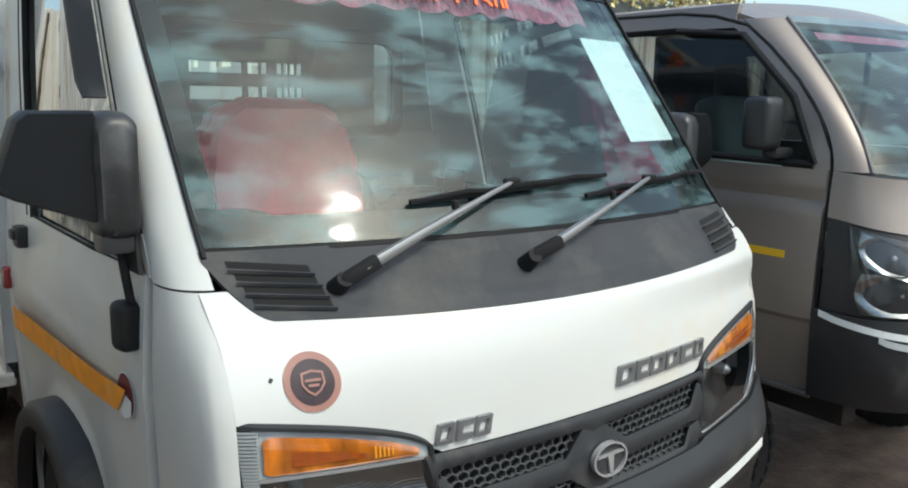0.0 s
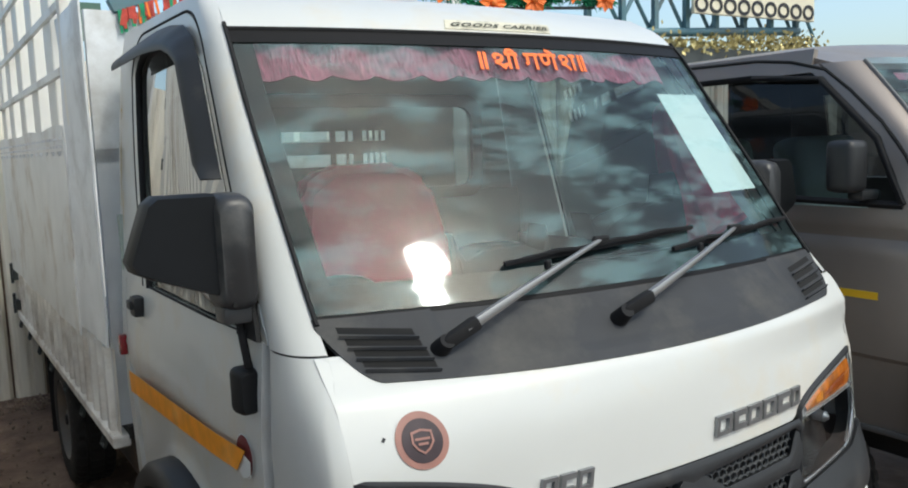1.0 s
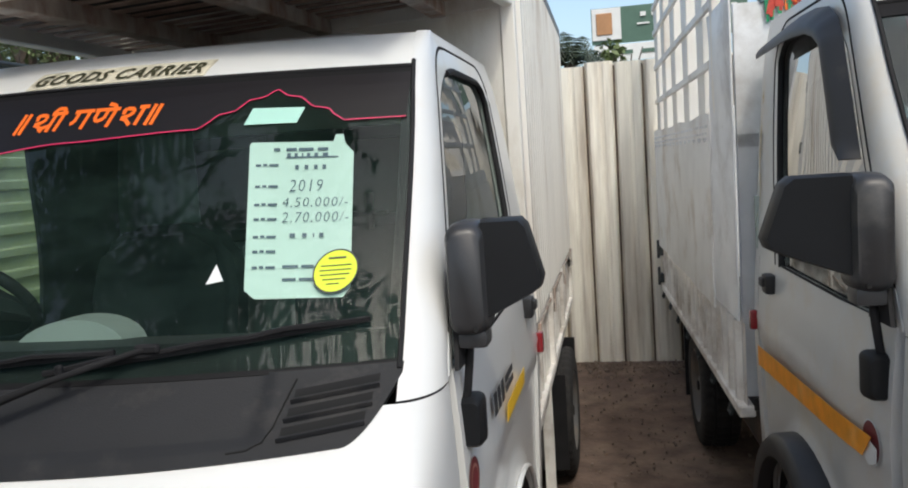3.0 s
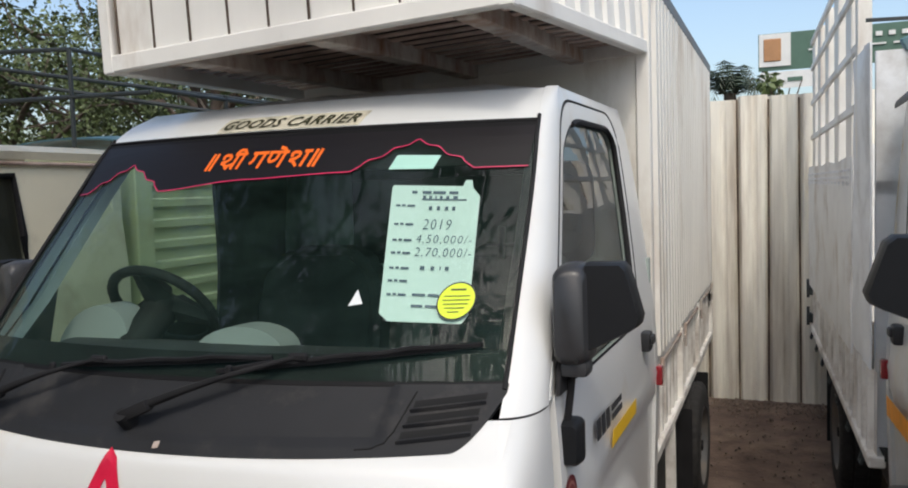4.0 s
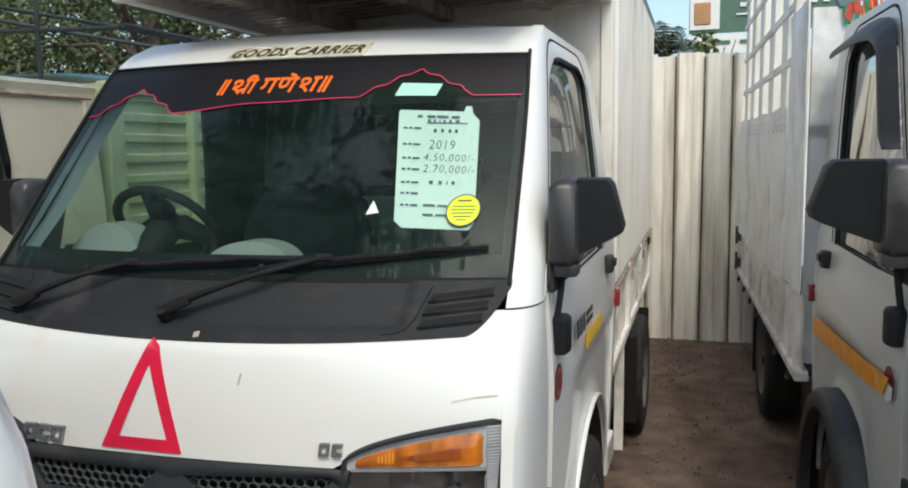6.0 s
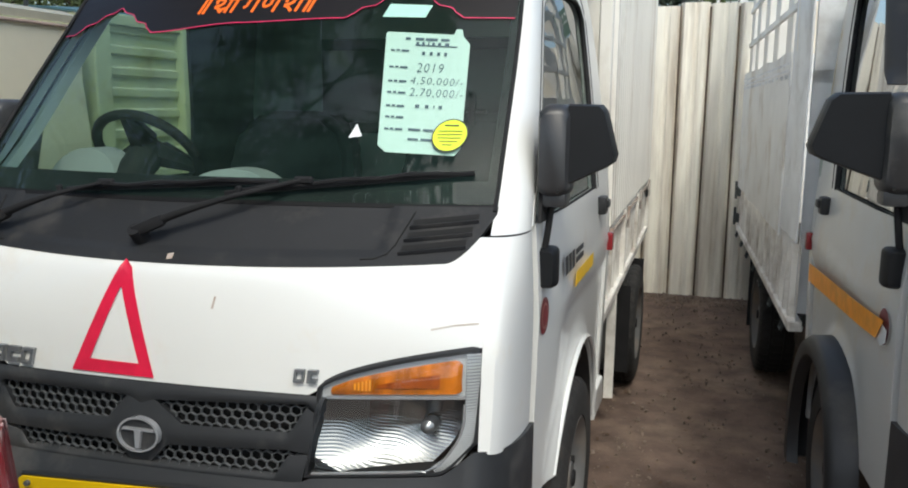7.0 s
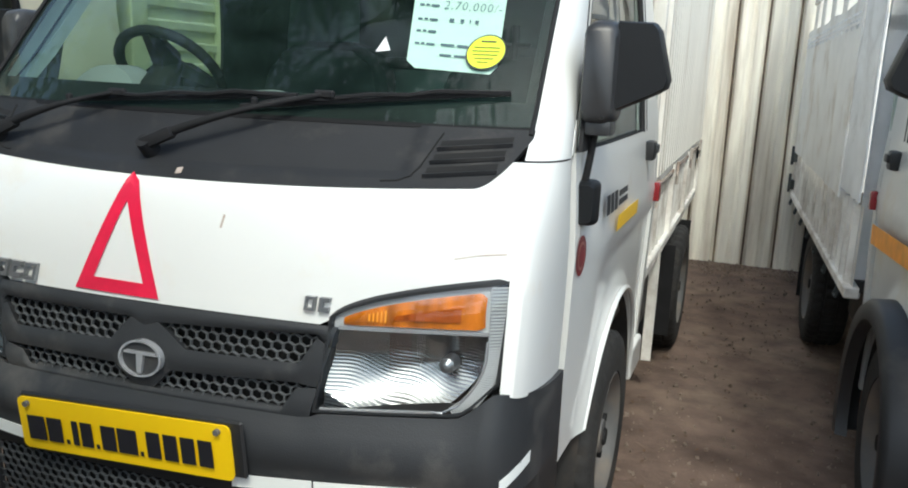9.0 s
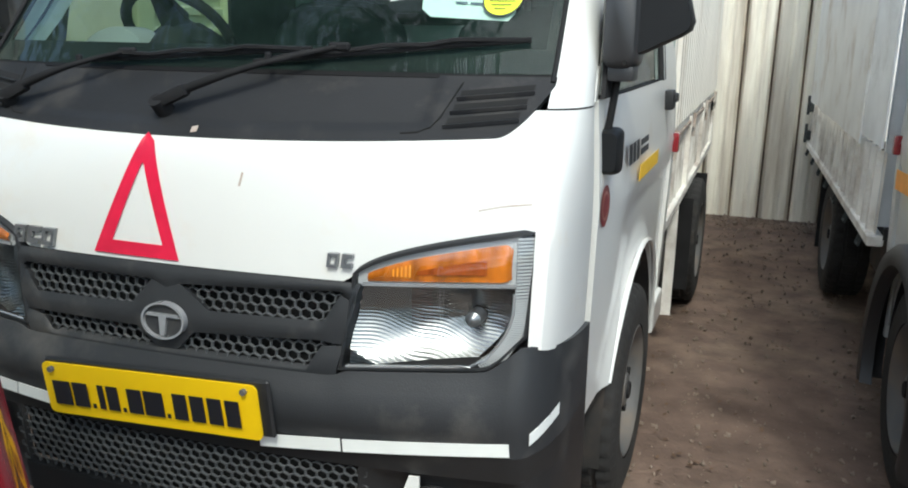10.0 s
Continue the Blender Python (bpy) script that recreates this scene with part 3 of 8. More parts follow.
def headlamp(parent, side):
    """Wrap-round headlamp: black gasket, reflector bowl, amber indicator above, ribbed strip at the outer edge, clear lens."""
    lamp = new("headlamp")
    lamp.parent = parent
    fl = side < 0

    def top(x):
        return 0.812 + 0.106 * max(0.0, min(1.0, (x - 0.352) / 0.308)) ** 0.5

    def bottom(x):
        return 0.660 + 0.09 * (x - 0.34) + 0.062 * smooth01((x - 0.585) / 0.085)

    def at(x, z, d):
        p = front(x, z, d)
        p.y += max(0, x - 0.63) * 0.5
        p.x *= side
        return p

    def spot(u, v, d, grow=0.0):
        x = lerp(lerp(0.340, 0.362, v) - grow, lerp(0.650, 0.660, v) + grow, u)
        return at(x, lerp(bottom(x) - grow, top(x) + grow, v), d)
    border = [(i / 24, 0.0) for i in range(24)] + [(1.0, i / 12) for i in range(12)] + [(1 - i / 24, 1.0) for i in range(24)] + [(0.0, 1 - i / 12) for i in range(13)]
    rim = ((0.014, 0.0075), (-0.004, 0.007), (-0.010, 0.003), (-0.010, -0.003), (0.040, -0.004))

    def ring(u, v):
        a, b = border[round(u * (len(border) - 1))]
        d, g = rim[round(v * 4)]
        return spot(a, b, d, g)
    bm = bmesh.new()
    add_grid(bm, ring, len(border) - 1, 4, flip=not fl)
    part("gasket", bm, BLACK_PLASTIC, lamp, smooth=40)

    def inner(z):
        """Outer edge of the bowl, where the ribbed strip begins."""
        return 0.630 if z > 0.78 else 0.630 - 0.045 * ((0.78 - z) / 0.085) ** 1.7
    bm = bmesh.new()                                              # bowl with pressed flutes
    def bowl(u, v):
        z = lerp(0.672, 0.822, v)
        x = lerp(0.352, inner(z), u)
        z = lerp(bottom(x) + 0.004, 0.813 + 0.018 * u, v)
        a, b = (x - 0.545) / 0.23, (z - 0.752) / 0.105
        r = min(1.0, math.hypot(a, b))
        d = 0.070 * (1 - r * r)
        th = math.atan2(b, a)                                     # pressed streaks that fan out from the bulb
        d += r * 0.0016 * math.sin(7 * th + 1.3 * math.sin(6 * r)) + 0.00038 * math.sin(2 * math.pi * (z + 0.30 * (x - 0.545) + 0.004 * math.sin(60 * x)) / 0.0062)
        return at(x, z, d)
    add_grid(bm, bowl, 90, 140, flip=fl)
    part("reflector", bm, REFLECTOR, lamp, smooth=22)
    bm = bmesh.new()
    add_grid(bm, lambda u, v: at(lerp(0.364, 0.634, u), lerp(0.808 + 0.014 * u, top(lerp(0.364, 0.634, u)) - 0.002, v), -0.001), 30, 3, 0.002, flip=fl)
    part("indicator_backing", bm, DASH_LIGHT, lamp, "silver surround of the indicator")
    bm = bmesh.new()
    def amber(u, v):
        x = lerp(0.384, 0.624, u)
        end = max(0.0, 1 - ((1 - u) / 0.06)) ** 2
        lo = 0.819 + 0.014 * u + 0.006 * end
        return at(x, lerp(lo, max(lo + 0.003, top(x) - 0.013 - 0.010 * end), v), -0.006 - 0.004 * math.sin(math.pi * v))
    add_grid(bm, amber, 34, 6, flip=fl)
    part("indicator_lens", bm, AMBER, lamp, "amber indicator lens", smooth=50)
    bm = bmesh.new()
    def mid(u, v):
        x = lerp(0.47, 0.585, u)
        lo = 0.838 + 0.006 * u
        return at(x, lerp(lo, max(lo + 0.004, top(x) - 0.034), v), -0.0118)
    add_grid(bm, mid, 12, 3, flip=fl)
    part("indicator_patch", bm, AMBER_DARK, lamp, "darker amber patch on the lens")
    for i in range(5):
        x0 = 0.428 + 0.007 * i
        bm = bmesh.new()
        add_grid(bm, lambda a, b: at(x0 + a * 0.0035, lerp(0.832, top(x0) - 0.020, b), -0.0125), 1, 3, flip=fl)
        part("indicator_rib", bm, ORANGE_TAPE, lamp)
    bm = bmesh.new()
    add_grid(bm, lambda u, v: at(lerp(0.376, 0.632, u), lerp(0.812, 0.8175, v) + 0.014 * u, -0.011), 18, 1, 0.003, flip=fl)
    part("divider", bm, CHROME, lamp, "thin silver divider bar")
    rib = [(0.630, 0.656, 0.905), (0.632, 0.656, 0.85), (0.632, 0.655, 0.80), (0.628, 0.651, 0.765), (0.615, 0.640, 0.735), (0.600, 0.622, 0.712), (0.575, 0.585, 0.692)]
    bm = bmesh.new()
    for i in range(56):                                           # ribbed strip, bent round the lower corner
        f = i / 55 * (len(rib) - 1.001)
        k = int(f)
        t = f - k
        xa, xb, z0 = (lerp(rib[k][c], rib[k + 1][c], t) for c in range(3))
        lean = 0.012 * smooth01((0.77 - z0) / 0.06)
        add_grid(bm, lambda u, v: at(lerp(xa, xb, u), z0 + 0.0028 * v - lean * u, -0.008), 2, 1, 0.003, flip=fl)
    tagged(part("ribbed_strip", bm, DASH_LIGHT, lamp, "ribbed grey-white strip"), kind="stuff")
    bm = bmesh.new()
    add_grid(bm, lambda u, v: at(lerp(inner(lerp(0.690, 0.905, v)), 0.658 - 0.06 * smooth01((0.76 - lerp(0.690, 0.905, v)) / 0.07) ** 1.5, u), lerp(0.690, 0.905, v), -0.002), 2, 16, 0.003, flip=fl)
    part("strip_back", bm, STRIP_GREY, lamp)
    bm = bmesh.new()
    add_path(bm, [at(x, bottom(x) + 0.004, -0.008) for x in [0.350 + 0.215 * i / 14 for i in range(15)]] + [at(inner(z), z, -0.008) for z in (0.70, 0.72, 0.74, 0.76, 0.78, 0.815)], 0.0028, 5)
    part("bowl_rim", bm, CHROME, lamp, smooth=60)
    bm = bmesh.new()                                              # bulb cup and bulb
    c = at(0.552, 0.752, 0.030)
    for i in range(20):
        a, b = 2 * math.pi * i / 20, 2 * math.pi * (i + 1) / 20
        for r0, r1, y0, y1 in ((0.015, 0.014, 0.034, 0.004), (0.014, 0.011, 0.004, 0.002), (0.011, 0.007, 0.002, -0.004), (0.007, 0.0, -0.004, -0.006)):
            q = [bm.verts.new((c.x + r * math.cos(t), c.y + y, c.z + r * math.sin(t))) for r, t, y in ((r0, a, y0), (r0, b, y0), (r1, b, y1), (r1, a, y1))]
            bm.faces.new(q)
    bmesh.ops.remove_doubles(bm, verts=bm.verts, dist=0.0003)
    part("bulb_cup", bm, CHROME_DARK, lamp, smooth=50)
    bm = bmesh.new()
    add_grid(bm, lambda u, v: spot(u, v, -0.019 + 0.010 * (2 * v - 1) ** 4 + 0.006 * (2 * u - 1) ** 6), 20, 8, flip=fl)
    lens = part("lens", bm, LENS, lamp, smooth=60)
    lens.visible_shadow = False
    return lamp


def mirror_arm(parent, side, wide=1.0):
    """Door mirror: big rounded head on an upright stalk, with a small round-cornered mirror below."""
    m = new("door_mirror")
    m.parent = parent
    m.matrix_basis = pose(side * 0.688, 0.375, 0)
    s = side

    def shell(x0, x1, z0, z1, yf, yb, r, bm, taper=0.0):
        out = rounded(x0, z0, x1, z1, r, 4)
        cx, cz = (x0 + x1) / 2, (z0 + z1) / 2
        loops = []
        for y, k in ((yf, 0.80), (yf + 0.012, 0.94), (yf + 0.04, 1.0), (yb - 0.01, 1.0), (yb, 0.97)):
            loops.append([bm.verts.new((s * (cx + (a - cx) * k), y + taper * (a - x0), cz + (b - cz) * k)) for a, b in out])
        for A, B in zip(loops, loops[1:]):
            for i in range(len(A)):
                j = (i + 1) % len(A)
                bm.faces.new((A[i], A[j], B[j], B[i]))
        bm.faces.new(loops[0])
        bm.faces.new(loops[-1][::-1])
    bm = bmesh.new()
    out = [(0.058 + (a - 0.058) * wide, b) for a, b in ((0.058, 1.368), (0.145, 1.367), (0.160, 1.354), (0.192, 1.262), (0.186, 1.245), (0.164, 1.234), (0.058, 1.196))]
    loops = []
    for y, k in ((-0.035, 0.95), (-0.015, 1.0), (0.03, 1.0), (0.036, 0.96)):
        cx, cz = 0.058 + 0.062 * wide, 1.29
        loops.append([bm.verts.new((s * (cx + (a - cx) * k), y + 0.25 * (a - 0.06), cz + (b - cz) * k)) for a, b in out])
    for A, B in zip(loops, loops[1:]):
        for i in range(len(A)):
            j = (i + 1) % len(A)
            bm.faces.new((A[i], A[j], B[j], B[i]))
    bm.faces.new(loops[0])
    bm.faces.new(loops[-1][::-1])
    bmesh.ops.recalc_face_normals(bm, faces=bm.faces)
    part("mirror_back", bm, MIRROR_BLACK, m, smooth=50)
    bm = bmesh.new()
    shell(0.000, 0.066, 1.170, 1.368, -0.060, 0.03, 0.024, bm, 0.1)
    add_box(bm, (s * 0.036, -0.01, 1.165), (0.05, 0.06, 0.03), bevel=0.008, seg=2)
    bmesh.ops.recalc_face_normals(bm, faces=bm.faces)
    hinge = part("mirror_hinge_cover", bm, MIRROR_LIT, m, "grey-black hinge cover, lightened as if lit", smooth=50)
    bm = bmesh.new()
    add_tube(bm, (s * 0.046, -0.0595, 1.186), (s * 0.046, -0.045, 1.186), 0.004, 8)
    part("screw_hole", bm, DARK_VOID, hinge)
    bm = bmesh.new()
    add_grid(bm, lambda u, v: Vector((s * lerp(0.07, 0.058 + wide * lerp(0.118, 0.088, v), u), 0.039 + 0.25 * 0.11 * u, lerp(lerp(1.21, 1.245, u), 1.352, v))), 2, 2, flip=s > 0)
    part("mirror_glass", bm, CHROME, m, "mirror glass")
    bm = bmesh.new()
    add_path(bm, [(s * 0.026, 0, 1.17), (s * 0.022, -0.004, 1.12), (s * 0.016, -0.004, 1.07), (s * 0.010, 0.0, 1.04)], 0.0075, 8)
    add_tube(bm, (s * 0.030, 0, 1.150), (s * 0.030, 0, 1.19), 0.013, 8)
    part("stalk", bm, RUBBER, m, smooth=60)
    bm = bmesh.new()
    shell(-0.022, 0.042, 0.966, 1.060, -0.026, 0.026, 0.014, bm)
    bmesh.ops.recalc_face_normals(bm, faces=bm.faces)
    part("lower_mirror", bm, MIRROR_BLACK, m, smooth=50)
    bm = bmesh.new()                                               # mirror foot: dark triangle in the window's front corner
    add_grid(bm, lambda u, v: flank(lerp(0.315, lerp(0.42, 0.325, v), u) + 0.70 * (lerp(1.118, 1.30, v) - 1.12) * 0.9, lerp(1.118, 1.30, v), s, -0.006) - Vector((s * 0.688, 0.375, 0)), 4, 5, 0.008, flip=s > 0)
    part("mirror_foot", bm, RUBBER, m)
    return m


def wiper(parent, pivot, arm_end, blade_a, blade_b, arm_mat):
    """Wiper on the screen: cap on the pivot, tapered arm, spring clip, blade with its bridge; places are (x, z) on the screen."""
    w = new("wiper")
    w.parent = parent

    def on(x, z, lift):
        p = front(x, z)
        n = Vector((-2 * KX(z) * x * 0.6, -1, 0.82)).normalized()
        return p + n * lift
    (px, pz), (ex, ez) = pivot, arm_end
    tilt = math.atan2(ez - pz, ex - px)
    bm = bmesh.new()
    add_tube(bm, on(px, pz, -0.01), on(px, pz, 0.030), 0.019, 14, 0.014)
    add_box(bm, on(lerp(px, ex, 0.08), lerp(pz, ez, 0.08), 0.026), (0.075, 0.022, 0.024), Matrix.Rotation(-tilt * 1.3, 3, "Y"), 0.007, 2)
    part("pivot_cap", bm, RUBBER, w, smooth=50)
    bm = bmesh.new()
    pts = [on(lerp(px, ex, t), lerp(pz, ez, t), 0.026 + 0.014 * math.sin(math.pi * t)) for t in (0.1, 0.25, 0.4, 0.6, 0.8, 1.0)]
    add_path(bm, pts, [0.0095, 0.009, 0.008, 0.006, 0.005, 0.0045], 6)
    part("arm", bm, arm_mat, w, smooth=60)
    bm = bmesh.new()
    add_box(bm, on(lerp(px, ex, 0.62), lerp(pz, ez, 0.62) + 0.012, 0.036), (0.012, 0.012, 0.018), bevel=0.003)
    part("spring_stud", bm, RUBBER, w)
    bm = bmesh.new()
    add_box(bm, on(ex, ez, 0.024), (0.04, 0.014, 0.016), bevel=0.004)
    part("clip", bm, RUBBER, w)
    bm = bmesh.new()
    def bl(t, lift):
        return on(lerp(blade_a[0], blade_b[0], t), lerp(blade_a[1], blade_b[1], t), lift)
    add_path(bm, [bl(t / 8, 0.010) for t in range(9)], 0.0055, 5)
    for a, b in ((0.04, 0.40), (0.55, 0.96), (0.22, 0.78)):
        add_path(bm, [bl(a, 0.012), bl((a + b) / 2, 0.026), bl(b, 0.012)], 0.0045, 5)
    part("blade", bm, RUBBER, w, smooth=60)
    return w


def strip_on_front(bm, pts, width, d=-0.004, thick=0.002):
    """A flat band along (x, z) points, laid on the nose or screen."""
    for (x0, z0), (x1, z1) in zip(pts, pts[1:]):
        dx, dz = x1 - x0, z1 - z0
        n = math.hypot(dx, dz)
        ox, oz = -dz / n * width / 2, dx / n * width / 2
        k = max(1, int(n / 0.05))
        add_grid(bm, lambda u, v: front(lerp(x0, x1, u) + lerp(-ox, ox, v), lerp(z0, z1, u) + lerp(-oz, oz, v), d), k, 1, thick)
    return bm


def bars_on(bm, rows, fn, thick=0.001):
    """Plain bars that stand for writing: (x, z, length, height) laid on fn(x, z, d)."""
    for x, z, w, h in rows:
        add_grid(bm, lambda u, v: fn(x + w * u, z + h * v), 1, 1, thick)
    return bm


def cab(truck, paint, glass, seats, arm_mat, wipers, mirror_wide=1.0, emblem_x=0.0, side_glass=None, humps=True, wheel_z=1.222, cowl_mat=None, rear_glass=None, margin=0.022):
    """Everything in front of the load body, as parts of the truck."""
    # white skin
    bm = bmesh.new()
    add_grid(bm, lambda u, v: front(spread(u, 0.655), lerp(hood_low(spread(u, 0.655)), min(1.106, cowl_low(spread(u, 0.655)) + 0.003), v), 0.0025 * smooth01((v - 0.97) / 0.03)), 110, 24)
    for s in (1, -1):
        add_grid(bm, lambda u, v: corner_low(u, v, s), 8, 12, flip=s < 0)
    bmesh.ops.remove_doubles(bm, verts=bm.verts, dist=0.0004)
    part("bonnet", bm, paint, truck, smooth=40)
    bm = bmesh.new()                                              # lip that turns in under the cowl
    add_grid(bm, lambda u, v: front(spread(u, 0.62), cowl_low(spread(u, 0.62)) + 0.002, 0.003 + 0.03 * v), 90, 1)
    part("bonnet_lip", bm, paint, truck)
    for s in (1, -1):
        bm = bmesh.new()
        add_grid(bm, lambda u, v: corner(u, lerp(1.1095 if u < 0.99 else 1.108, 1.76, v), s), 8, 16, flip=s < 0)
        part("front_pillar", bm, paint, truck, smooth=50)
        bm = bmesh.new()                                          # dark joint under the pillar
        add_path(bm, [corner(i / 10, 1.1080 - 0.002 * math.sin(math.pi * i / 10), s) + Vector((-s * 0.002, 0.002, 0)) for i in range(11)], 0.0018, 5)
        part("pillar_joint", bm, DARK_VOID, truck)
    # roof
    bm = bmesh.new()
    add_grid(bm, lambda u, v: front(lerp(-1, 1, u) * xe(lerp(1.655, 1.755, v)), lerp(1.655, 1.755, v)), 24, 5)
    zt = 1.755

    def roof(u, v):
        k = lerp(-1, 1, u)
        y0 = front(k * xe(zt), zt).y if abs(k) < 0.999 else 0
        a = abs(k)
        xm = xe(zt) / flank(1.2, zt).x
        if a <= xm:
            x0, y0 = k / xm * xe(zt), front(k / xm * xe(zt), zt).y
        else:
            c = corner((a - xm) / (1 - xm), zt, 1 if k > 0 else -1)
            x0, y0 = c.x, c.y
        y = lerp(y0, BACK, v)
        x = lerp(x0, k * flank(BACK, zt).x, smooth01(v * 2))
        z = zt + 0.042 * (1 - a ** 5) * smooth01(v * 3.2)
        z += 0.006 * (1 if 0.25 < v < 0.9 and (0.15 < a < 0.3 or 0.5 < a < 0.65) else 0)
        return Vector((x, y, z))
    add_grid(bm, roof, 32, 16)
    bmesh.ops.remove_doubles(bm, verts=bm.verts, dist=0.0004)
    part("roof", bm, paint, truck, smooth=75)
    # rear wall of the cab, with its window
    bm = bmesh.new()
    for x0, x1, z0, z1 in ((-0.69, 0.69, 0.35, 1.28), (-0.50, 0.50, 1.58, 1.76)):
        add_box(bm, ((x0 + x1) / 2, BACK - 0.02, (z0 + z1) / 2), (x1 - x0, 0.03, z1 - z0))
    for s in (1, -1):
        add_grid(bm, lambda u, v: Vector((s * lerp(0.50, WS(lerp(1.28, 1.757, v)) - 0.006, u), BACK - 0.005, lerp(1.28, 1.757, v))), 2, 8, 0.03, flip=s < 0)
    part("cab_back_wall", bm, INTERIOR, truck)
    bm = bmesh.new()
    add_ring(bm, rounded(-0.52, 1.26, 0.52, 1.60, 0.06), rounded(-0.48, 1.30, 0.48, 1.56, 0.05), lambda a, b, d: Vector((a, BACK - 0.045 + d, b)), 0.02)
    seal = part("rear_window_seal", bm, RUBBER, truck)
    bm = bmesh.new()
    add_grid(bm, lambda u, v: Vector((lerp(-0.49, 0.49, u), BACK - 0.03, lerp(1.29, 1.57, v))), 2, 2)
    # GLASS_DARK puts the shade behind the box truck's pane into its tint
    part("rear_window_glass", bm, rear_glass or GLASS_DARK, seal).visible_shadow = False
    # cowl below the screen
    bm = bmesh.new()
    add_grid(bm, lambda u, v: front(spread(u, 0.636), lerp(cowl_low(spread(u, 0.636)), 1.161, v),
                                    -0.003 + 0.008 * smooth01((v - 0.16) / 0.06) * (1 - smooth01((abs(spread(u, 0.636)) - 0.43) / 0.02))), 130, 18, 0.012)
    cowl = part("cowl_panel", bm, cowl_mat or COWL, truck, smooth=40)
    for s in (1, -1):
        for i in range(3 if humps else 4):                        # slits, the lower ones shorter
            z = 1.136 - (0.0225 if humps else 0.0170) * i
            xa, xb = 0.484 - 0.004 * i, 0.604 - 0.006 * i
            bm = bmesh.new()
            add_grid(bm, lambda u, v: front(s * lerp(xa, xb, u), z + 0.012 * u - 0.0095 * v, -0.0040), 6, 2, flip=s < 0)
            part("vent_slit", bm, DARK_VOID, cowl)
            bm = bmesh.new()
            add_grid(bm, lambda u, v: front(s * lerp(xa - 0.003, xb + 0.002, u), z + 0.012 * u - 0.0090 - 0.0060 * v, -0.013 + 0.008 * v), 6, 2, 0.003, flip=s < 0)
            part("louvre", bm, cowl_mat or COWL, cowl)
        if not humps:
            continue
        bm = bmesh.new()                                          # pressed line that runs down beside the slits and turns inwards, drawn black for its shade
        add_path(bm, [front(s * x, z, -0.004) for x, z in ((0.482, 1.150), (0.472, 1.120), (0.463, 1.092), (0.452, 1.076), (0.432, 1.068), (0.405, 1.066))], 0.0017, 5)
        part("cowl_crease", bm, DARK_VOID, cowl, smooth=60)
    # windscreen
    bm = bmesh.new()
    add_grid(bm, lambda u, v: front(lerp(-1, 1, u) * (xe(lerp(1.165, 1.66, v)) - 0.004), lerp(1.165, 1.66, v)), 24, 16)
    ws = part("windscreen", bm, glass, truck, smooth=60)
    ws.visible_shadow = False
    bm = bmesh.new()
    for s in (1, -1):
        add_grid(bm, lambda u, v: front(s * lerp(xe(lerp(1.16, 1.668, v)) - margin, xe(lerp(1.16, 1.668, v)) + 0.003, u), lerp(1.16, 1.668, v), 0.003), 2, 14, 0.004, flip=s < 0)
    add_grid(bm, lambda u, v: front(lerp(-1, 1, u) * xe(1.17), lerp(1.157, 1.208, v), 0.003), 24, 3, 0.004)
    add_grid(bm, lambda u, v: front(lerp(-1, 1, u) * xe(1.66), lerp(1.640, 1.668, v), -0.003), 24, 1, 0.004)
    part("black_edge_band", bm, CERAMIC, ws)
    for s in (1, -1):
        bm = bmesh.new()
        add_path(bm, [front(s * (xe(z) + 0.001), z, -0.004) for z in [1.152 + 0.528 * i / 12 for i in range(13)]], 0.0045, 6)
        part("side_seal", bm, RUBBER, ws, smooth=60)
    bm = bmesh.new()
    add_path(bm, [front(lerp(-0.59, 0.59, i / 20), 1.668, -0.003) for i in range(21)], 0.005, 6)
    part("top_seal", bm, RUBBER, ws, smooth=60)
    # doors, side skin
    def rear_line(z):
        return 1.335 - (1.63 - z) * 0.22
    for s in (1, -1):
        fl = s < 0
        door = new("door")
        door.parent = truck
        bm = bmesh.new()
        def low(u, v):
            y = lerp(0.29, 1.435, u)
            z0, z1 = arch_low(y, 0.40 if y > 0.87 else 0.455), 1.115
            z = lerp(z0, z1, v)
            y = max(y, YD(z) + 0.008)
            p = flank(y, z, s)
            p.x += s * 0.006 * math.exp(-((z - 0.90 - 0.02 * (y - 0.7)) / 0.012) ** 2) - s * 0.010 * smooth01((0.86 - z) / 0.03) * smooth01((y - 0.5) / 0.2)
            k = math.hypot(y - HUB[0], z - HUB[1])
            p.x += s * 0.015 * smooth01((ARCH + 0.055 - k) / 0.05)
            return p
        add_grid(bm, low, 40, 22, 0.02, flip=fl)
        part("door_skin", bm, paint, door, smooth=40)
        # window frame: a rounded loop; rear edge leans
        def loop(e):
            """Outline of the window opening, front foot, up the pillar, over the top and down the rear edge; e from 0 (outer) to 1 (glass)."""
            f, zt2, rr = lerp(0.008, 0.046, e), lerp(1.725, 1.682, e), lerp(0.0, -0.048, e)
            pts = [(YD(z) + f, z) for z in (1.113, 1.18, 1.26, 1.34, 1.42, 1.50, 1.56)]
            a, c2 = (YD(1.60) + f, 1.60), (YD(1.60) + f + 0.215, zt2)
            k = (YD(1.60) + f + 0.085 + 0.02 * e, zt2 - 0.002)
